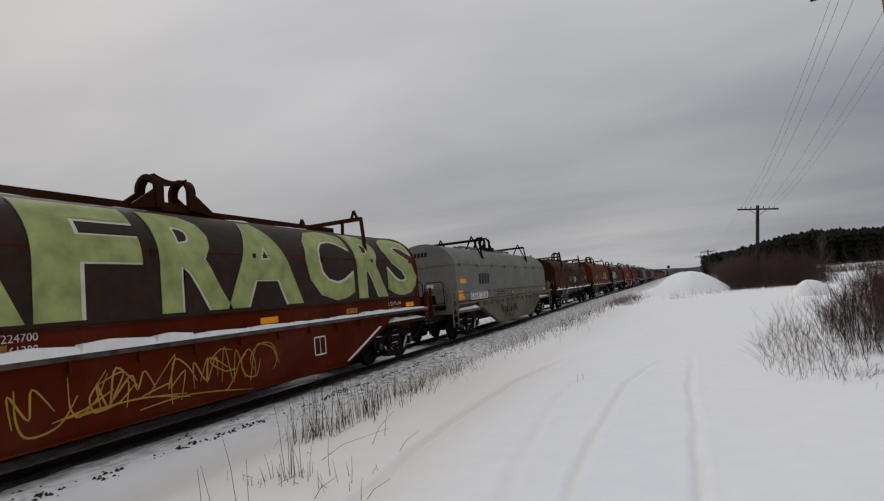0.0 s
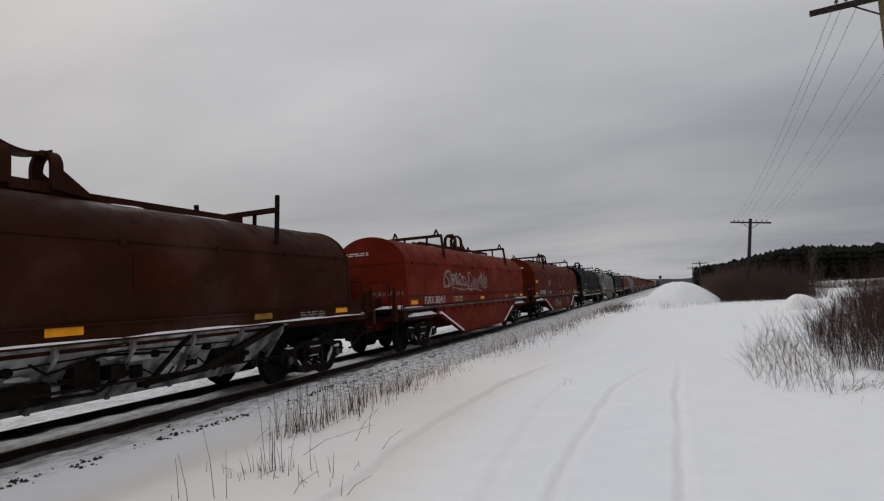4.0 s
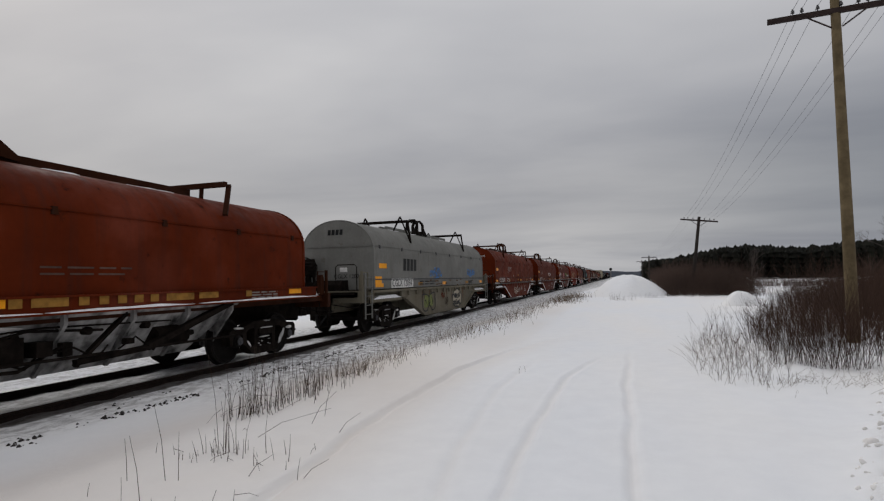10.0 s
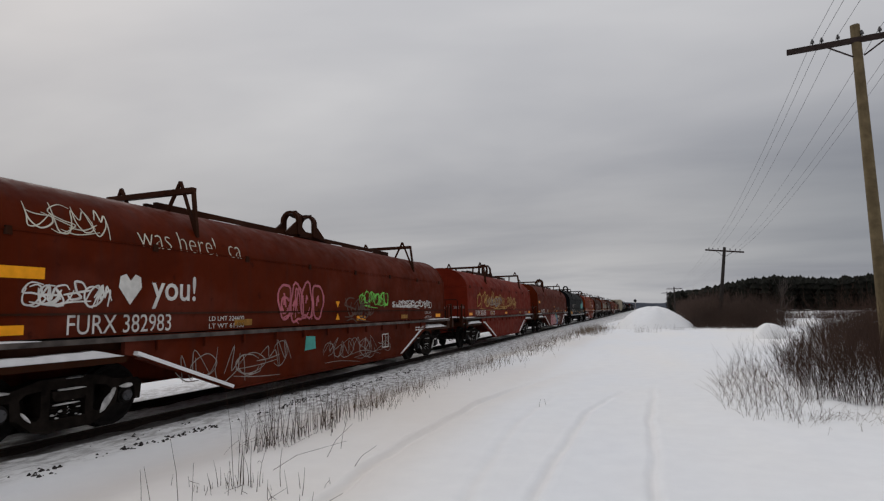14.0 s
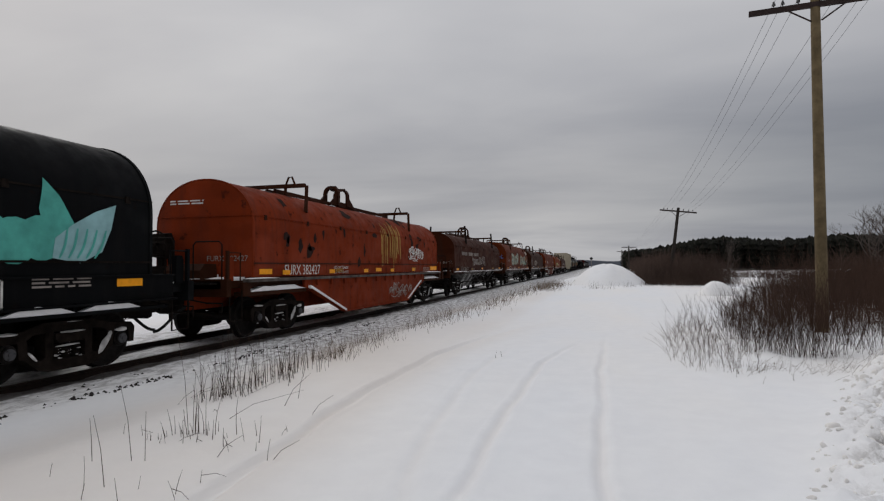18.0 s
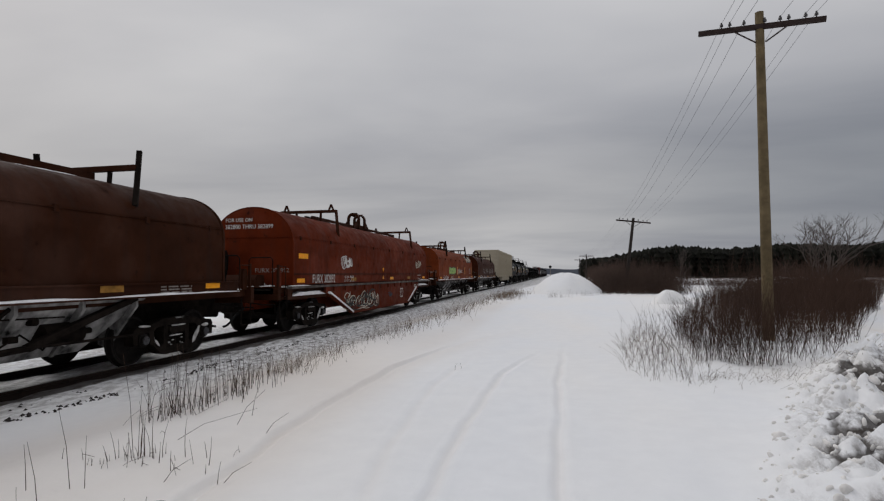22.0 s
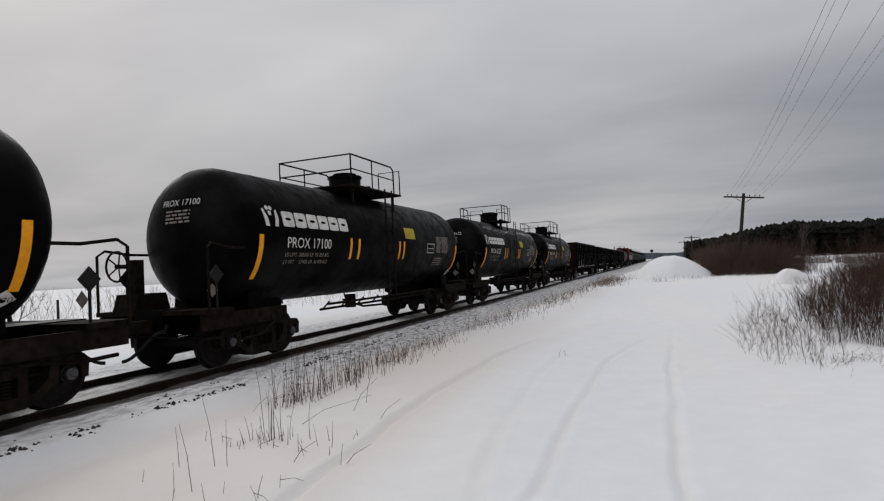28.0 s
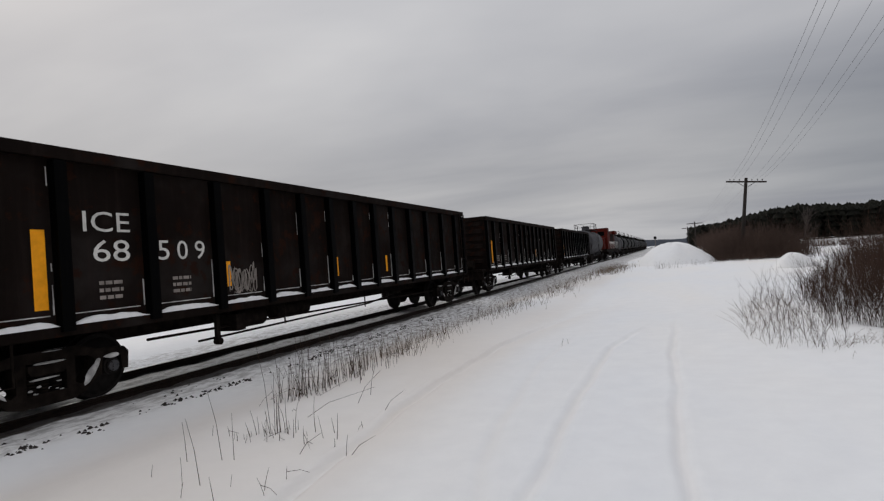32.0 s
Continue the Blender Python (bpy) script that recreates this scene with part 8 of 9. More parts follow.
    if frost:
        rr = random.Random(seed)
        vs, fs = [], []
        for k in range(int(1500 * frost)):
            y = hl - 0.8 - (2 * hl - 2.3) * rr.random() ** 1.6
            a = rr.gauss(40, 4.0 + 2.5 * math.sin(y * 1.7)) + 3 * math.sin(y * 0.9)
            w, hh = rr.uniform(0.02, 0.11), rr.uniform(0.004, 0.020)
            i = len(vs)
            vs += [(y, a, 0), (y + w, a + rr.uniform(-1, 1), 0), (y + w * 0.9, a + hh * 40, 0), (y + 0.02, a + hh * 34, 0)]
            fs.append((i, i + 1, i + 2, i + 3))
        ob = decal("frost", (vs, fs), (lambda a, b: ((r + 0.007) * math.cos(radians(b)), a, zc + (r + 0.007) * math.sin(radians(b)))), RIME, car, "patchy frost on the shoulder of the tank")
        ob["kind"] = "stuff"
    return car


for u, ln, fr, num, dk in ((484.28, 14.9, 0.0, "PROX 17117", (-1.6, 1.4)), (499.45, 14.9, 0.0, "PROX 17100", (-1.6, 1.4)), (514.35, 14.9, 1.0, "PROX 16122", (-1.5, 0.25)), (528.96, 14.42, 0.5, "PROX 17164", (-2.42, 0.92))):
    tank_car(u, ln, TBLACK, "black tank car with white letter blocks and yellow stripes" + (", frosted shoulder" if fr else ""), True, int(u), fr, num, dk)

# ---- black ribbed gondolas ----
for u, tag in ((546.55, 1), (565.9, 2), (585.5, 3), (605.2, 4)):
    c, h, hw = ribbed_car(u - 0.525, 16.55, 1.10, 3.39 if tag == 1 else 3.34, GBLACK, "rusty black ribbed gondola with white stencils and yellow strips", 15, 0.16, tr=(1.10, 1.05))
    sx = hw + 0.006
    if tag < 3:
        decal("mark", fitted("ICE", 0.70, 0.28), at_side(sx, -6.78, 2.33), WHITE, c, "white stencilled letters")
        decal("number", fitted("68", 0.56, 0.30), at_side(sx, -6.66, 1.92), WHITE, c, "white stencilled digits")
        for k, w in enumerate(("619", "509")[tag - 1]):
            decal("number", fitted(w, 0.08 if w == "1" else 0.21, 0.30), at_side(sx, -5.62 + 0.36 * k + (0.06 if w == "1" else 0), 1.92), WHITE, c, "white stencilled digit")
        decal("number", fitted(("ICE 68619", "ICE 68509")[tag - 1], 0.95, 0.12), at_front(-h - 0.062, -0.1, 3.10), WDIM, c, "faded number on the end")
    for k in ((1,) if tag == 1 else (1, 2)):
        decal("stencil", lines(0.36, 0.30, 3, u + k), at_side(sx, (-6.60, -5.38)[k - 1], 1.38), WDIM, c, "small white stencil lines")
    decal("reflector", rect(0.17, 1.0), at_side(sx, -7.45, 1.34), YELLOW, c, "tall yellow strip")
    for y in ((-1.42, 0.60) if tag == 1 else (-4.22, -0.70, 1.82)):
        decal("reflector", rect(0.10, 0.44), at_side(sx, y, 1.42 if tag > 1 else 1.24), YELLOW, c, "short yellow strip")
    rr = random.Random(tag)
    vs, fs = [], []
    for k in range(26):
        y = rr.choice((-7.24, -5.93, -4.57, -3.28, -2.13, -1.05, 0, 1.05, 2.13, 3.28, 4.57, 5.93)) + 0.125 + rr.choice((-0.115, 0.095))
        z, ln = rr.uniform(1.2, 2.9), rr.uniform(0.05, 0.35)
        i = len(vs)
        vs += [(y, z, 0), (y + 0.018, z, 0), (y + 0.012, min(3.2, z + ln), 0), (y, min(3.2, z + ln), 0)]
        fs.append((i, i + 1, i + 2, i + 3))
    tagged(decal("frost", (vs, fs), at_side(sx + 0.002, 0, 0), RIME, c, "thin lines of frost beside the ribs"), kind="stuff")
    if tag == 1:
        for k, w in enumerate(("204100", "68900")):
            decal("stencil", fitted(w, 0.62, 0.12), at_side(sx, -5.62, 1.62 - 0.2 * k), WDIM, c, "white load figures")
        decal("stencil", lines(0.85, 0.20, 3, 6), at_side(sx, -5.58, 3.0), WDIM, c, "white stencil lines")
        decal("paint_patch", blob(((0, 0), (0.6, 0.03), (0.62, 0.26), (0.3, 0.2), (0.2, 0.33), (0, 0.3))), at_side(sx, -5.62, 2.44), FAINT, c, "pale smudge")
        spray(c, at_side(sx + 0.01, 0, 0), -8.1, 2.25, scribble(0.75, 1.0, 6, 69, 0.018), WDIM, "thin white scrawl over the corner")
        # painted row: a round head, a long-necked bird, a tall block and a ring
        for pts, mt, lb in (
            (arc(-3.93, 1.50, 0.32, 0.29, 0, 6.0, 14), SAND, "round sand-coloured painted head"),
            (((-3.98, 1.20), (-3.66, 1.20), (-3.60, 1.42), (-3.66, 1.66), (-3.82, 1.76), (-3.96, 1.70)), YELLOW, "orange painted band"),
            (((-3.62, 1.18), (-3.27, 1.18), (-3.26, 1.70), (-3.44, 1.86), (-3.50, 2.06), (-3.68, 2.08), (-3.74, 1.92), (-3.62, 1.68), (-3.56, 1.44)), SAND, "sand-coloured painted bird"),
            (((-3.07, 1.18), (-2.80, 1.18), (-2.68, 1.70), (-2.68, 2.12), (-2.84, 2.10), (-3.07, 1.84)), SAND, "tall sand-coloured painted block"),
            (((-2.72, 1.18), (-2.24, 1.18), (-2.22, 1.66), (-2.36, 1.74), (-2.52, 1.62), (-2.70, 1.55)), SMOKE, "blue-grey painted mass"),
            (((-2.06, 1.2), (-1.72, 1.2), (-1.70, 1.5), (-1.86, 1.66), (-2.06, 1.52)), SMOKE, "blue-grey painted shape"),
            (((-1.72, 1.36), (-1.48, 1.38), (-1.50, 1.52), (-1.66, 1.52)), LILAC, "lilac painted dab"),
        ):
            decal("graffiti", blob(pts), at_side(sx + (0.003 if mt is YELLOW else 0), 0, 0), mt, c, lb)
        decal("graffiti", blob(arc(-2.56, 1.72, 0.10, 0.135, 0, 6.0, 14)), at_side(sx + 0.006, 0, 0), WHITE, c, "white painted ring")
        decal("graffiti", blob(arc(-2.56, 1.72, 0.062, 0.09, 0, 6.0, 12)), at_side(sx + 0.009, 0, 0), INK, c, "dark middle of the ring")
        for knots, th, mt, lb in (
            (((-3.72, 1.84), (-3.58, 1.62), (-3.48, 1.40), (-3.56, 1.24)), 0.022, INK, "black line of the painted head"),
            (((-3.72, 1.44), (-3.60, 1.46), (-3.54, 1.40), (-3.66, 1.36), (-3.72, 1.44)), 0.03, RUSTD, "dark beak"),
            (((-4.22, 1.30), (-4.0, 1.34), (-3.78, 1.34)), 0.014, INK, "thin black line"),
            (((-4.10, 1.68), (-4.0, 1.66), (-3.92, 1.70), (-3.98, 1.78), (-4.08, 1.74)), 0.014, INK, "small black sign"),
            (((-3.48, 2.02), (-3.36, 1.80), (-3.42, 1.5), (-3.34, 1.24)), 0.016, INK, "black line of the bird"),
            (((-2.66, 1.20), (-2.64, 1.46), (-2.54, 1.54), (-2.58, 1.22)), 0.035, WHITE, "white stem under the ring"),
            (((-1.94, 1.52), (-1.92, 1.98), (-1.72, 1.92), (-1.66, 1.74), (-1.78, 1.96)), 0.028, WDIM, "pale hooked line"),
        ):
            vs, fs = [], []
            stroke(vs, fs, curve(knots), th, 0)
            decal("graffiti", (vs, fs), at_side(sx + 0.009, 0, 0), mt, c, lb)
        decal("graffiti", scribble(0.44, 0.5, 5, 72, 0.022), at_side(sx + 0.006, -2.68, 1.2), MOSS, c, "green strokes on the grey mass")
        decal("graffiti", scribble(0.5, 0.42, 4, 73, 0.022), at_side(sx + 0.006, -2.04, 1.2), WDIM, c, "pale strokes")
        decal("graffiti", scribble(0.3, 0.26, 3, 79, 0.03), at_side(sx + 0.002, -3.78, 2.0), RUSTD, c, "rusty red haze over the bird")
        for k, (y, w, mt) in enumerate(((1.30, 0.86, WDIM), (2.38, 0.92, WDIM), (3.54, 1.02, GOLD), (4.82, 0.62, WDIM))):
            decal("graffiti", scribble(w, 0.92, 5, 74 + k, 0.020), at_side(sx, y, 1.2), WDIM, c, "thin sprayed strokes in a panel")
            decal("graffiti", scribble(w * 0.8, 0.75, 3, 174 + k, 0.034), at_side(sx + 0.003, y + 0.08, 1.2), mt, c, "sprayed letters in a panel")
        decal("graffiti", scribble(0.75, 0.85, 5, 82, 0.026), at_side(sx, 6.22, 1.2), WHITE, c, "white sprayed outline")
    elif tag == 2:
        spray(c, at_side(sx, 0, 0), -4.17, 1.28, scribble(0.7, 0.55, 7, 83, 0.022), WDIM, "grey scrawl")

# ---- the far end of the train: grey tank, red locomotive, more tanks ----
tank_car(623.0, 15.2, TGREY, "grey tank car with a railed platform", False, 3)


def locomotive(u0):
    car = tagged(new("locomotive"), "red diesel locomotive in the middle of the train", "locomotive", "freight cars of the train")
    put("frame", "lframe", lambda bm: (box(bm, -1.5, 1.5, -11, 11, 1.2, 1.55), box(bm, -1.0, 1.0, -3.4, 3.4, 0.5, 1.2)), STEEL, car, bevel=0.05)
    put("long_hood", "lhood", lambda bm: prism(bm, [(-6.0, 1.55), (10.2, 1.55), (10.2, 4.0), (9.8, 4.3), (-6.0, 4.3)], -0.95, 0.95), LOCO, car, bevel=0.08)
    cab = put("cab", "lcab", lambda bm: prism(bm, [(-8.6, 1.55), (-6.0, 1.55), (-6.0, 4.55), (-8.4, 4.55), (-8.6, 4.2)], -1.48, 1.48), LOCO, car, bevel=0.06)
    for s in (-1, 1):
        put("window", "lwin", lambda bm: box(bm, -0.02, 0.02, -0.5, 0.5, -0.3, 0.3), TBLACK, cab, pose(s * 1.48, -7.2, 3.8))
        put("windscreen", "lscreen", lambda bm: box(bm, -0.45, 0.45, -0.02, 0.02, -0.3, 0.3), TBLACK, cab, pose(s * 0.6, -8.6, 3.75))
        put("handrail", "lhand", lambda bm: (tube(bm, [(0, -5.8, 2.6), (0, 10.6, 2.6)], 0.025, 5), *[tube(bm, [(0, -5.6 + 1.8 * k, 1.55), (0, -5.6 + 1.8 * k, 2.6)], 0.02, 5) for k in range(10)]), WHITE, car, pose(s * 1.42, 0, 0))
        for k in range(3):
            put("grille", "lgrille", lambda bm: box(bm, -0.02, 0.02, -0.9, 0.9, -0.6, 0.6), STEEL, car, pose(s * 0.96, 2.5 + 2.3 * k, 3.3))
        truck(car, s * 7.0 - 0.9, u0)
        truck(car, s * 7.0 + 0.95, u0)
        end_gear(car, s * 11.05, s)
    put("nose", "lnose", lambda bm: prism(bm, [(-10.2, 1.55), (-8.6, 1.55), (-8.6, 3.2), (-9.9, 3.0)], -1.1, 1.1), LOCO, car, bevel=0.06)
    put("radiator", "lrad", lambda bm: box(bm, -1.45, 1.45, 5.5, 9.6, 3.9, 4.45), LOCO, car, bevel=0.08)
    put("stripe", "lstripe", lambda bm: (box(bm, 0.955, 0.962, -5.6, 10.0, 2.4, 2.6)), WHITE, car)
    MOVING.append((car, u0))


locomotive(643.5)
for k in range(13):
    tank_car(663.5 + 15.6 * k, 15.2, TBLACK if k % 5 else TGREY, "dark tank car far down the train", False, 30 + k)


def travelled(t):
    """Metres that the train has run since the start."""
    return 18.78138 * t - 0.0538835 * t ** 2 - 0.001040787 * t ** 3 + 3.98266e-5 * t ** 4


def passing(u, y):
    """When the point that starts at u comes by y."""
    a, b = -5.0, 60.0
    for _ in range(40):
        m = (a + b) / 2
        a, b = (m, b) if u - travelled(m) > y else (a, m)
    return a


def motions():
    times = [0, 2, 4, 6, 8, 10, 12, 14, 16, 18, 20, 22, 24, 26, 28, 30, 32]
    for car, u in MOVING:
        walk(car, [(t, pose(TRACK_X, u - travelled(t), RAIL_Z)) for t in times])
    for w, y, u in ROLLING:
        t0, t1 = max(0.0, passing(u, 26.0)), min(32.0, passing(u, 0.5))
        if t1 - t0 < 0.1:
            continue
        k0, k1 = math.ceil(t0 * 30), math.floor(t1 * 30)
        rows = [(k / 30, pose(0, y, WHEEL_R, math.degrees((travelled(k / 30) - travelled(k0 / 30)) / WHEEL_R))) for k in range(k0, k1 + 1)]
        if k0 > 0:
            rows.insert(0, (0, rows[0][1]))
        if k1 < 960:
            rows.append((32, rows[-1][1]))
        walk(w, rows)

# ---- dry grass, brush and trees ----


def strands(name, runs, mat, label, category, kind="", place=None):
    """Many thin stems, each a run of points with a radius at its foot and tip, drawn as three-sided spikes."""
    vs, fs = [], []
    for pts, r0, r1 in runs:
        n = len(pts)
        base = len(vs)
        for i, p in enumerate(pts):
            r = r0 + (r1 - r0) * i / (n - 1)
            a = pts[min(i + 1, n - 1)] - pts[max(i - 1, 0)]
            s = a.cross(Vector((0.3, 1, 0.1)))
            s = s.normalized() if s.length > 1e-6 else Vector((1, 0, 0))
            t = a.cross(s).normalized() if a.length > 1e-6 else Vector((0, 1, 0))
            for k in range(3):
                q = 2.094 * k
                vs.append(p + (s * math.cos(q) + t * math.sin(q)) * r)
        for i in range(n - 1):
            for k in range(3):
                j = (k + 1) % 3
                fs.append((base + 3 * i + k, base + 3 * i + j, base + 3 * i + 3 + j, base + 3 * i + 3 + k))
    me = bpy.data.meshes.new(name)
    me.from_pydata([tuple(v) for v in vs], [], fs)
    me.materials.append(mat)
    ob = new(name, me)
    if label:
        tagged(ob, label, category, kind=kind)
    return ob


def stem(r, x, y, h, lean=0.15, bend=0.2, z=None, segs=3):
    z = gz(x, y) - 0.03 if z is None else z
    d = Vector((r.gauss(0, lean), r.gauss(0, lean), 1)).normalized()
    b = Vector((r.gauss(0, bend), r.gauss(0, bend), -abs(r.gauss(0, bend * 0.4))))
    return [Vector((x, y, z)) + d * h * (k / segs) + b * h * (k / segs) ** 2 for k in range(segs + 1)]


def bushy(r, x, y, h, twigs=4, lean=0.2, rad=0.006):
    """A woody stem with side twigs."""
    main = stem(r, x, y, h, lean, 0.15, segs=4)
    runs = [(main, rad, rad * 0.35)]
    for _ in range(twigs):
        u = r.uniform(0.3, 0.95)
        k = min(3, int(u * 4))
        p = main[k].lerp(main[k + 1], u * 4 - k)
        d = (main[k + 1] - main[k]).normalized()
        out = (d + Vector((r.gauss(0, 0.55), r.gauss(0, 0.55), r.gauss(0.25, 0.25)))).normalized()
        ln = h * r.uniform(0.15, 0.4)
        q = p + out * ln * 0.5
        runs.append(([p, q, q + (out + Vector((0, 0, 0.3))).normalized() * ln * 0.5], rad * 0.6, rad * 0.2))
    return runs


R = random.Random(77)
# clumps of dead stalks beside the road
for cx, cy, lx, ly, n, h0, h1, label in (
        (-4.36, 5.9, 0.13, 0.16, 50, 0.25, 0.92, "tall clump of dry brown stalks in the snow"),
        (-4.36, 6.5, 0.17, 0.35, 62, 0.14, 0.80, "dense clump of dry brown stalks in the snow"),
        (-4.36, 7.3, 0.20, 0.4, 60, 0.14, 0.70, "dense clump of dry brown stalks in the snow"),
        (-4.5, 8.3, 0.25, 0.5, 40, 0.1, 0.55, "thin clump of dry stalks in the snow"),
        (-3.64, 4.45, 0.12, 0.10, 20, 0.10, 0.55, "small tuft of dry stalks in the snow"),
        (-3.42, 4.35, 0.16, 0.10, 9, 0.08, 0.34, "few broken dry stalks in the snow"),
        (-3.85, 4.3, 0.10, 0.10, 9, 0.06, 0.22, "small tuft of dead leaves and stalks"),
        (-2.95, 4.5, 0.14, 0.12, 6, 0.1, 0.28, "few broken dry stalks in the snow"),
        (-2.95, 3.3, 0.2, 0.15, 4, 0.10, 0.25, "few thin dry stalks in the snow"),
        (-3.4, 3.1, 0.25, 0.12, 4, 0.12, 0.3, "few thin dry stalks in the snow"),
        (-4.5, 9.3, 0.06, 0.06, 6, 0.15, 0.38, "seed head on dead stalks"),
        (0.18, 36.6, 0.5, 0.4, 46, 0.25, 0.6, "tuft of dry grass before the snow heap"),
        (2.2, 39.5, 0.5, 0.3, 40, 0.2, 0.5, "tuft of dry grass before the snow heap")):
    runs = []
    for _ in range(n):
        x, y = R.gauss(cx, lx), R.gauss(cy, ly)
        h = h0 + (h1 - h0) * R.random() ** 1.5
        runs.append((stem(R, x, y, h, 0.10, 0.09), R.uniform(0.0028, 0.0052) * (0.7 if cy < 3.5 else 1.0), 0.0014))
        if R.random() < 0.25:
            p = runs[-1][0][2]
            d = Vector((R.gauss(0, 0.1), R.gauss(0, 0.1), -R.uniform(0.02, 0.14)))
            runs.append(([p, p + d * 0.6 + Vector((0, 0, 0.02)), p + d], 0.0026, 0.0014))
    tagged(strands("grass_clump", runs, WEED, label, "dry grass", "stuff"), group="dry grass clumps")
# single bent and leaning stalks
runs = []
for x, y, dx, dy, h in ((-3.69, 4.44, -0.10, -0.03, 0.95), (-3.66, 4.46, 0.03, 0.0, 0.62), (-3.60, 3.69, -0.12, 0.0, 0.62), (-3.5, 3.72, -0.04, 0.05, 0.4), (-4.31, 7.0, 0.27, -1.2, 0.06), (-3.4, 5.6, 0.2, 0.25, 0.35), (-3.45, 6.0, 0.05, 0.1, 0.38), (-3.35, 3.2, -0.16, 0.05, 0.5), (-3.05, 4.0, 0.22, 0.05, 0.2), (-3.7, 5.0, 0.75, 0.25, 0.3), (-2.95, 5.4, 0.22, 0.1, 0.22), (-2.7, 4.2, 0.0, 0.05, 0.2), (-2.62, 4.15, 0.2, 0.1, 0.16), (-1.75, 9.8, 0.03, 0.0, 0.15), (-1.65, 9.9, -0.02, 0.0, 0.12), (-0.6, 3.4, 0.05, 0.03, 0.05), (-0.5, 3.35, -0.05, 0.02, 0.05), (-3.9, 3.6, -0.05, 0.02, 0.35), (-4.3, 4.3, 0.02, 0.0, 0.12)):
    p = Vector((x, y, gz(x, y) - 0.02))
    runs.append(([p, p + Vector((dx * 0.35, dy * 0.35, h * 0.55)), p + Vector((dx, dy, h))], 0.0036, 0.0016))
strands("dead_stalks", runs, WEED, "single leaning dead stalks in the snow", "dry grass", "stuff")
# the grassy verge along the track
runs = []
for _ in range(1500):
    y = 8.5 + 34 * R.random() ** 1.25
    c = math.sin(y * 0.9) + 0.6 * math.sin(y * 2.3 + 1)
    if c < -0.5 and R.random() < 0.75:
        continue
    x = R.gauss(-4.5 + 0.15 * math.sin(y * 0.4), 0.36) + 0.03 * (y - 9)
    runs.append((stem(R, x, y, 0.08 + 0.45 * R.random() ** 1.6, 0.2, 0.22), 0.0026 + 0.00011 * y, 0.0018))
for _ in range(420):
    y = R.uniform(33, 45)
    x = R.gauss(-3.1 + 0.02 * (y - 38), 0.5)
    runs.append((stem(R, x, y, R.uniform(0.2, 0.6), 0.2, 0.2), 0.007, 0.003))
strands("verge_grass", runs, GRASS, "dry grass and weeds along the track verge", "dry grass", "stuff")


def inside(poly, x, y):
    c = False
    for (x0, y0), (x1, y1) in zip(poly, poly[1:] + poly[:1]):
        if (y0 > y) != (y1 > y) and x < (x1 - x0) * (y - y0) / (y1 - y0) + x0:
            c = not c
    return c


# brush round the near pole
NEAR = [(2.45, 10.9), (3.3, 10.7), (4.2, 10.9), (5.05, 11.9), (6.2, 13.6), (7.0, 14.8), (9.35, 20.0), (14, 28), (19, 39), (14, 40), (8, 30), (5.2, 24), (3.3, 17.5), (2.6, 13.5)]
runs = []
n = 0
while n < 4000:
    y = 10.8 + 27 * R.random() ** 2.0
    x = R.uniform(2.4, 18)
    if not inside(NEAR, x, y) or (x - 5.75) ** 2 + (y - 31) ** 2 < 2.6:
        continue
    if math.sin(x * 2.1 + 1) + math.sin(y * 1.7 + x) < -0.7 and y < 13 and R.random() < 0.7:
        continue
    n += 1
    deep = min(1.0, max(0.0, (x / y - 0.2) / 0.2))
    h = 0.3 + 0.75 * R.random() + deep * R.uniform(0.3, 1.3)
    runs += bushy(R, x, y, h * (0.8 + 0.25 * math.sin(x * 1.9 + 0.6 * y)), R.randint(5, 9), 0.2, R.uniform(0.0018, 0.0045) * (1 + 0.04 * (y - 11)))
n = 0
while n < 1500:
    y = R.uniform(17, 39)
    x = R.uniform(5, 19)
    if x / y < 0.25 or not inside(NEAR, x, y):
        continue
    n += 1
    runs += bushy(R, x, y, R.uniform(1.0, 2.3) * (0.85 + 0.2 * math.sin(x * 1.3 + 0.4 * y)), 7, 0.24, R.uniform(0.004, 0.008))
strands("brush", runs, TWIG, "dense leafless brown brush round the utility pole", "brush", "stuff")
# sparse stems and pale grass at its skirt
SKIRT = [(1.15, 10.2), (1.35, 9.0), (2.0, 8.8), (2.6, 10.2), (2.5, 13.5), (2.9, 17.0), (1.9, 15.5), (1.35, 13.0)]
runs, pale = [], []
n = 0
while n < 130:
    x, y = R.uniform(1, 3), R.uniform(8.5, 17)
    if inside(SKIRT, x, y):
        n += 1
        runs += bushy(R, x, y, 0.2 + 0.85 * R.random() ** 1.4, R.randint(2, 6), 0.17, R.uniform(0.0016, 0.0036))
strands("sparse_brush", runs, TWIG, "thin leafless stems at the edge of the brush", "brush", "stuff")
n = 0
while n < 420:
    x, y = R.uniform(1, 3), R.uniform(8.5, 17)
    if inside(SKIRT, x, y):
        n += 1
        pale.append((stem(R, x, y, R.uniform(0.1, 0.5), 0.28, 0.35), 0.0021, 0.0011))
for _ in range(260):
    u = R.random()
    x, y = 1.9 + 3.6 * u + R.gauss(0, 0.2), 9.1 + 1.5 * u + R.gauss(0, 0.35)
    p = Vector((x, y, gz(x, y)))
    d = Vector((R.gauss(0.03, 0.11), R.gauss(-0.05, 0.1), R.uniform(0.02, 0.16)))
    pale.append(([p, p + d * 0.6 + Vector((0, 0, 0.05)), p + d + Vector((0, 0, -0.02))], 0.0018, 0.001))
strands("skirt_grass", pale, GRASS, "pale dry grass bent over the snow before the brush", "dry grass", "stuff")

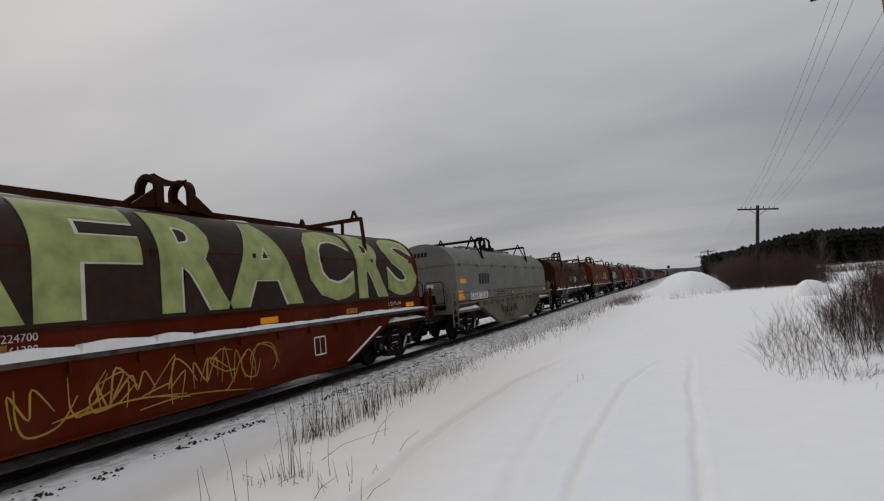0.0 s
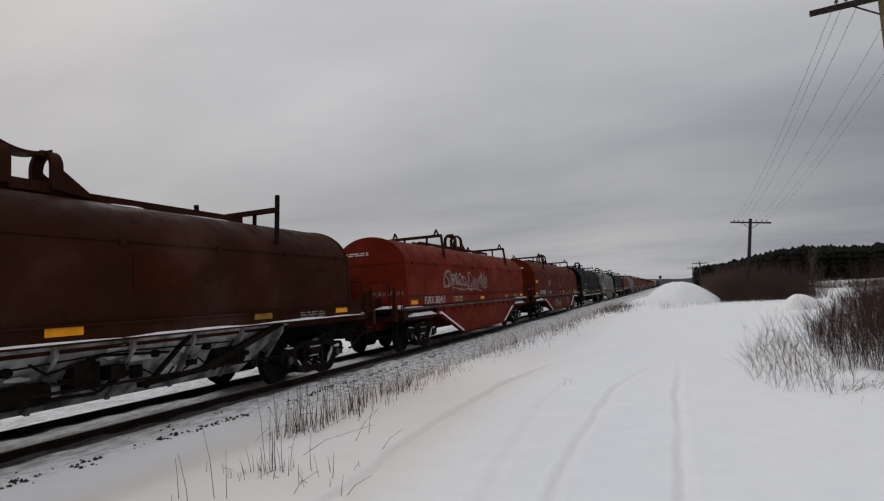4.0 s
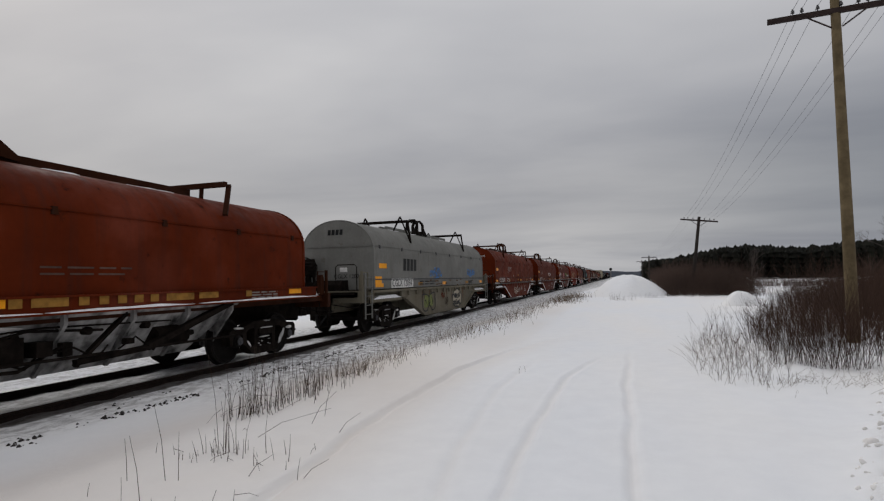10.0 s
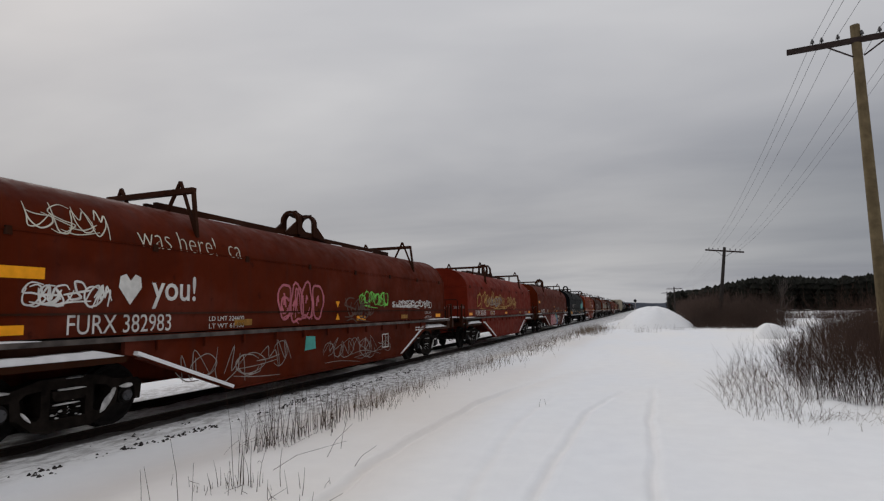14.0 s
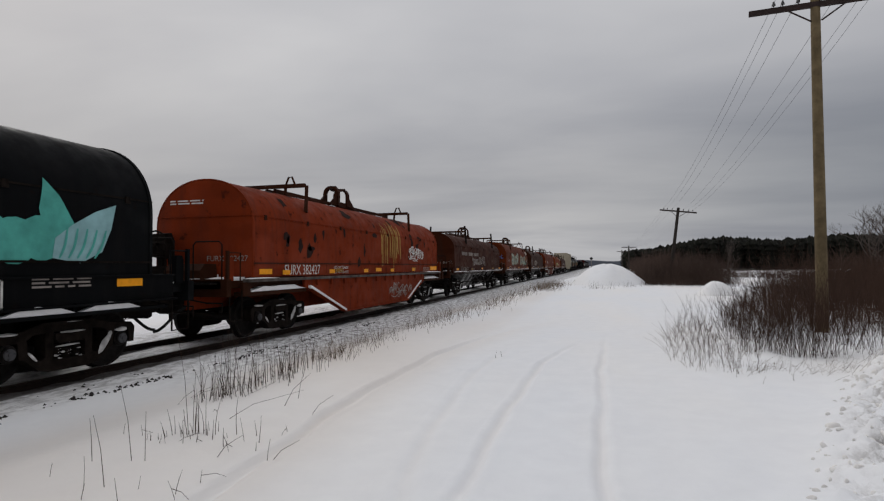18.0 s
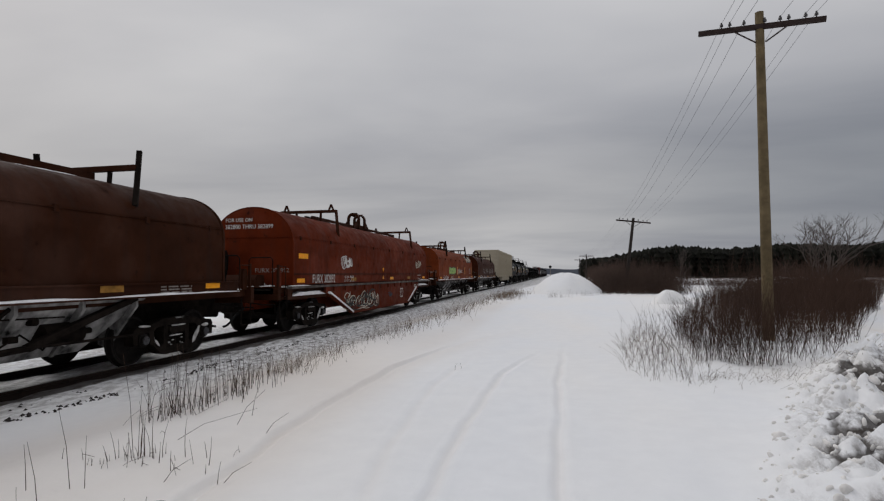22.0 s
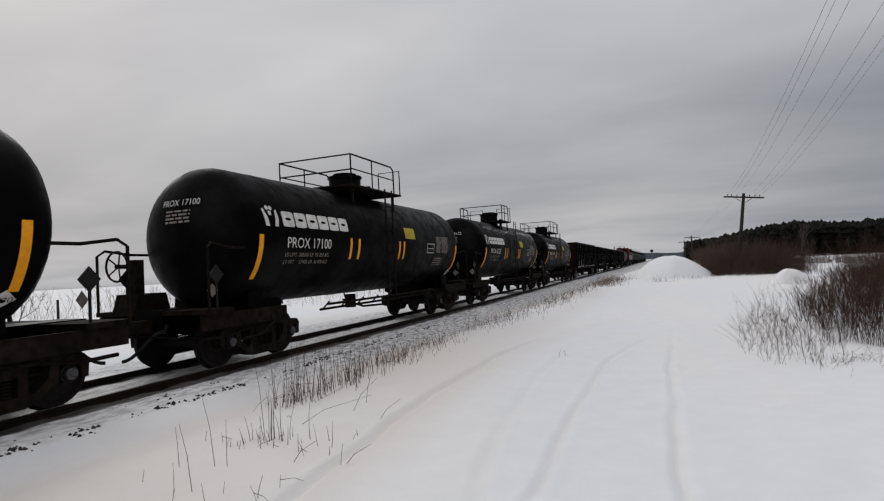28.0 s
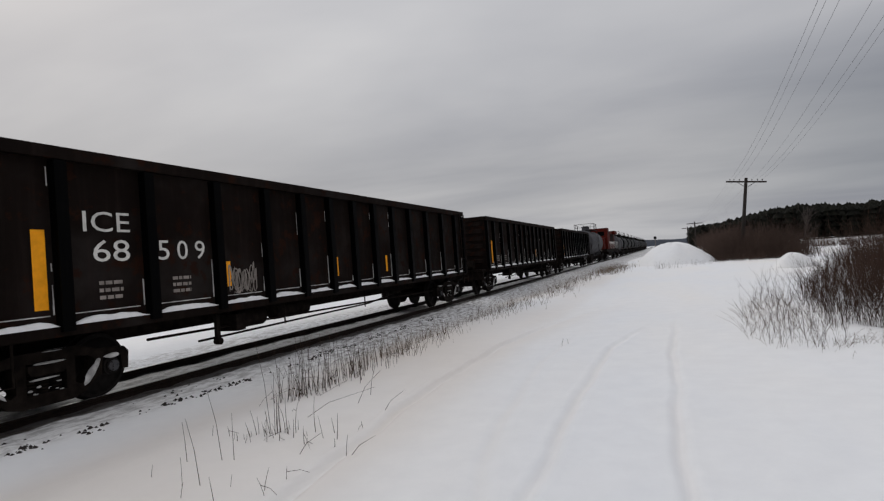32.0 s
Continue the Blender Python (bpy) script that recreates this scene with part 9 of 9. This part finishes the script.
# far thickets
runs = []
for _ in range(5600):
    y = R.uniform(43.0, 57)
    x = R.uniform(3.4, 0.198 * y + R.gauss(0, 0.8))
    h = (0.7 + 2.2 * R.random() ** 1.3) * (0.75 + 0.25 * min(1, (x - 3.4) / 1.0)) * (0.86 + 0.16 * math.sin(x * 2.3) + 0.1 * math.sin(x * 5.1 + y)) * (0.72 + 0.28 * min(1, (y - 43) / 5))
    runs += bushy(R, x, y, h, 5, 0.3, R.uniform(0.005, 0.010))
for _ in range(160):
    x, y = R.uniform(3.2, 9), R.uniform(40.5, 43)
    runs.append((stem(R, x, y, R.uniform(0.25, 0.7), 0.25, 0.2), 0.011, 0.005))
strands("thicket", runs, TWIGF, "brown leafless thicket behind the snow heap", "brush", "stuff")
runs = []
for _ in range(3600):
    x, y = R.uniform(9, 60), R.uniform(24, 75)
    if y > x * 2.9 or y < 18 + 0.25 * x or inside([(9.6, 20), (19.5, 39), (34, 66), (60, 66), (60, 20)], x, y):
        continue
    h = R.uniform(1.4, 2.6) + 0.012 * x
    runs += bushy(R, x, y, h, 3, 0.18, R.uniform(0.010, 0.017))
for _ in range(1500):
    a = radians(R.uniform(9, 30))
    d = R.uniform(100, 108)
    runs += bushy(R, d * math.sin(a), d * math.cos(a), R.uniform(0.6, 1.5), 3, 0.2, R.uniform(0.02, 0.03))
for _ in range(900):
    x, y = R.uniform(4.5, 9), R.uniform(57, 150)
    runs += bushy(R, x + 0.02 * y, y, R.uniform(1.8, 3.4), 3, 0.16, R.uniform(0.016, 0.03))
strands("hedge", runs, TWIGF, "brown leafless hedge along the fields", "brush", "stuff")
# weeds on the far side of the track
runs = []
for _ in range(2600):
    y = R.uniform(-6, 70)
    x = -R.uniform(17, 46)
    c = math.sin(x * 0.5) + math.sin(y * 0.37 + 1)
    if c < -0.3 and R.random() < 0.7:
        continue
    runs.append((stem(R, x, y, R.uniform(0.3, 1.15), 0.2, 0.18), 0.007, 0.003))
for _ in range(420):
    y, x = R.uniform(-8, 80), -R.uniform(38, 52)
    runs += bushy(R, x, y, R.uniform(1.2, 2.4), 4, 0.2, 0.014)
strands("field_weeds", runs, GRASS, "dry weeds and scrub in the field beyond the track", "dry grass", "stuff")
for k in range(9):
    x, y = -24.0 + R.gauss(0, 0.3), -6 + 7.5 * k
    bm = bmesh.new()
    rod(bm, (x, y, gz(x, y) - 0.3), (x + R.gauss(0, 0.05), y, gz(x, y) + 1.35), 0.06, 8, 0.05)
    tagged(part("fence_post", bm, POLED), "old dark wooden fence post in the snowy field", "fence post", "fence posts")


def bare_tree(x, y, h, spread, seed, label, trunks=3, rad=0.09):
    r = random.Random(seed)
    th = tagged(new("bare_tree"), label, "tree")
    th.matrix_basis = Matrix.Translation((x, y, gz(x, y) - 0.1))
    limbs, twigs = [], []

    def grow(p, d, ln, rr, depth):
        pts = [p]
        for k in range(3):
            d = (d + Vector((r.gauss(0, 0.13), r.gauss(0, 0.13), 0.06))).normalized()
            pts.append(pts[-1] + d * ln / 3)
        (limbs if depth < 2 else twigs).append((pts, rr, rr * 0.6))
        if depth >= 5:
            return
        for k in range(3):
            u = r.uniform(0.45, 1.0)
            i = min(2, int(u * 3))
            q = pts[i].lerp(pts[i + 1], u * 3 - i)
            out = (d + Vector((r.gauss(0, spread), r.gauss(0, spread), r.gauss(0.15, 0.25)))).normalized()
            grow(q, out, ln * r.uniform(0.5, 0.75), rr * 0.55, depth + 1)
    for k in range(trunks):
        grow(Vector((r.gauss(0, 0.15), r.gauss(0, 0.15), 0)), Vector((r.gauss(0, 0.22), r.gauss(0, 0.22), 1)).normalized(), h * 0.42, rad, 0)
    a = strands("trunk", limbs, BARK, "", "")
    b = strands("crown", twigs, BARK, "", "")
    a.parent = b.parent = th
    b["label"] = "fine leafless twigs"


bare_tree(18.0, 42.5, 7.4, 0.6, 4, "leafless spreading tree above the brush", 6, 0.085)
bare_tree(10.6, 52, 4.6, 0.4, 8, "thin leafless sapling in the thicket", 2, 0.05)
bare_tree(-40, 62, 5.5, 0.5, 11, "leafless tree in the field beyond the track", 3, 0.08)
bare_tree(-30, 18, 3.2, 0.5, 12, "leafless shrub in the field beyond the track", 4, 0.04)
bare_tree(-36, 36, 3.6, 0.5, 13, "leafless shrub in the field beyond the track", 4, 0.05)
bare_tree(-44, 110, 7.0, 0.5, 14, "leafless tree far beyond the track", 3, 0.1)

# dark pine wood on the rise, and the far ridge
vs, fs = [], []
for k in range(4200):
    a = radians(2.6 + 56 * R.random())
    d = R.uniform(235, 300)
    x, y = d * math.sin(a), d * math.cos(a)
    left = smooth(2.6, 9.0, math.degrees(a))
    h = (8.6 + 5.0 * float(left) + R.gauss(-0.3, 0.7)) * d / 265 + 0.7 * math.sin(math.degrees(a) * 0.7)
    z0, w = -0.6, R.uniform(1.3, 2.7)
    tiers = 6
    for t in range(tiers):
        u = t / tiers
        rb, zb, zt = w * (1 - u ** 4) ** 0.6 * (0.8 + 0.4 * u) * R.uniform(0.8, 1.15), z0 + h * (0.08 + 0.9 * u), z0 + h * (0.08 + 0.9 * (u + (0.2 if t < tiers - 1 else 0.11)))
        i = len(vs)
        m = 7
        for q in range(m):
            b = 6.283 * (q + R.random() * 0.6) / m
            rr = rb * R.uniform(0.65, 1.2)
            vs.append((x + rr * math.cos(b), y + rr * math.sin(b), zb - R.uniform(0, 0.5)))
        vs.append((x + R.gauss(0, 0.1), y, min(zt, z0 + h)))
        for q in range(m):
            fs.append((i + q, i + (q + 1) % m, i + m))
me = bpy.data.meshes.new("pine_wood")
me.from_pydata(vs, [], fs)
me.materials.append(PINE)
tagged(new("pine_wood", me), "dark pine wood on a low rise", "forest", kind="stuff")
bm = bmesh.new()
prev = None
for k in range(120):
    x = -900 + 18 * k
    h = 12 + 4 * math.sin(k * 0.21) + 2.0 * math.sin(k * 0.67 + 1) + R.uniform(-0.8, 0.8) + 6 * math.exp(-((x - 120) / 160) ** 2)
    cur = [bm.verts.new((x, 1150 + dy, z)) for dy, z in ((0, -6), (30, h * 0.8), (60, h), (160, -6))]
    if prev:
        for i in range(3):
            bm.faces.new((prev[i], cur[i], cur[i + 1], prev[i + 1]))
    prev = cur
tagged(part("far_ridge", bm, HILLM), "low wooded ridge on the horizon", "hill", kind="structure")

motions()
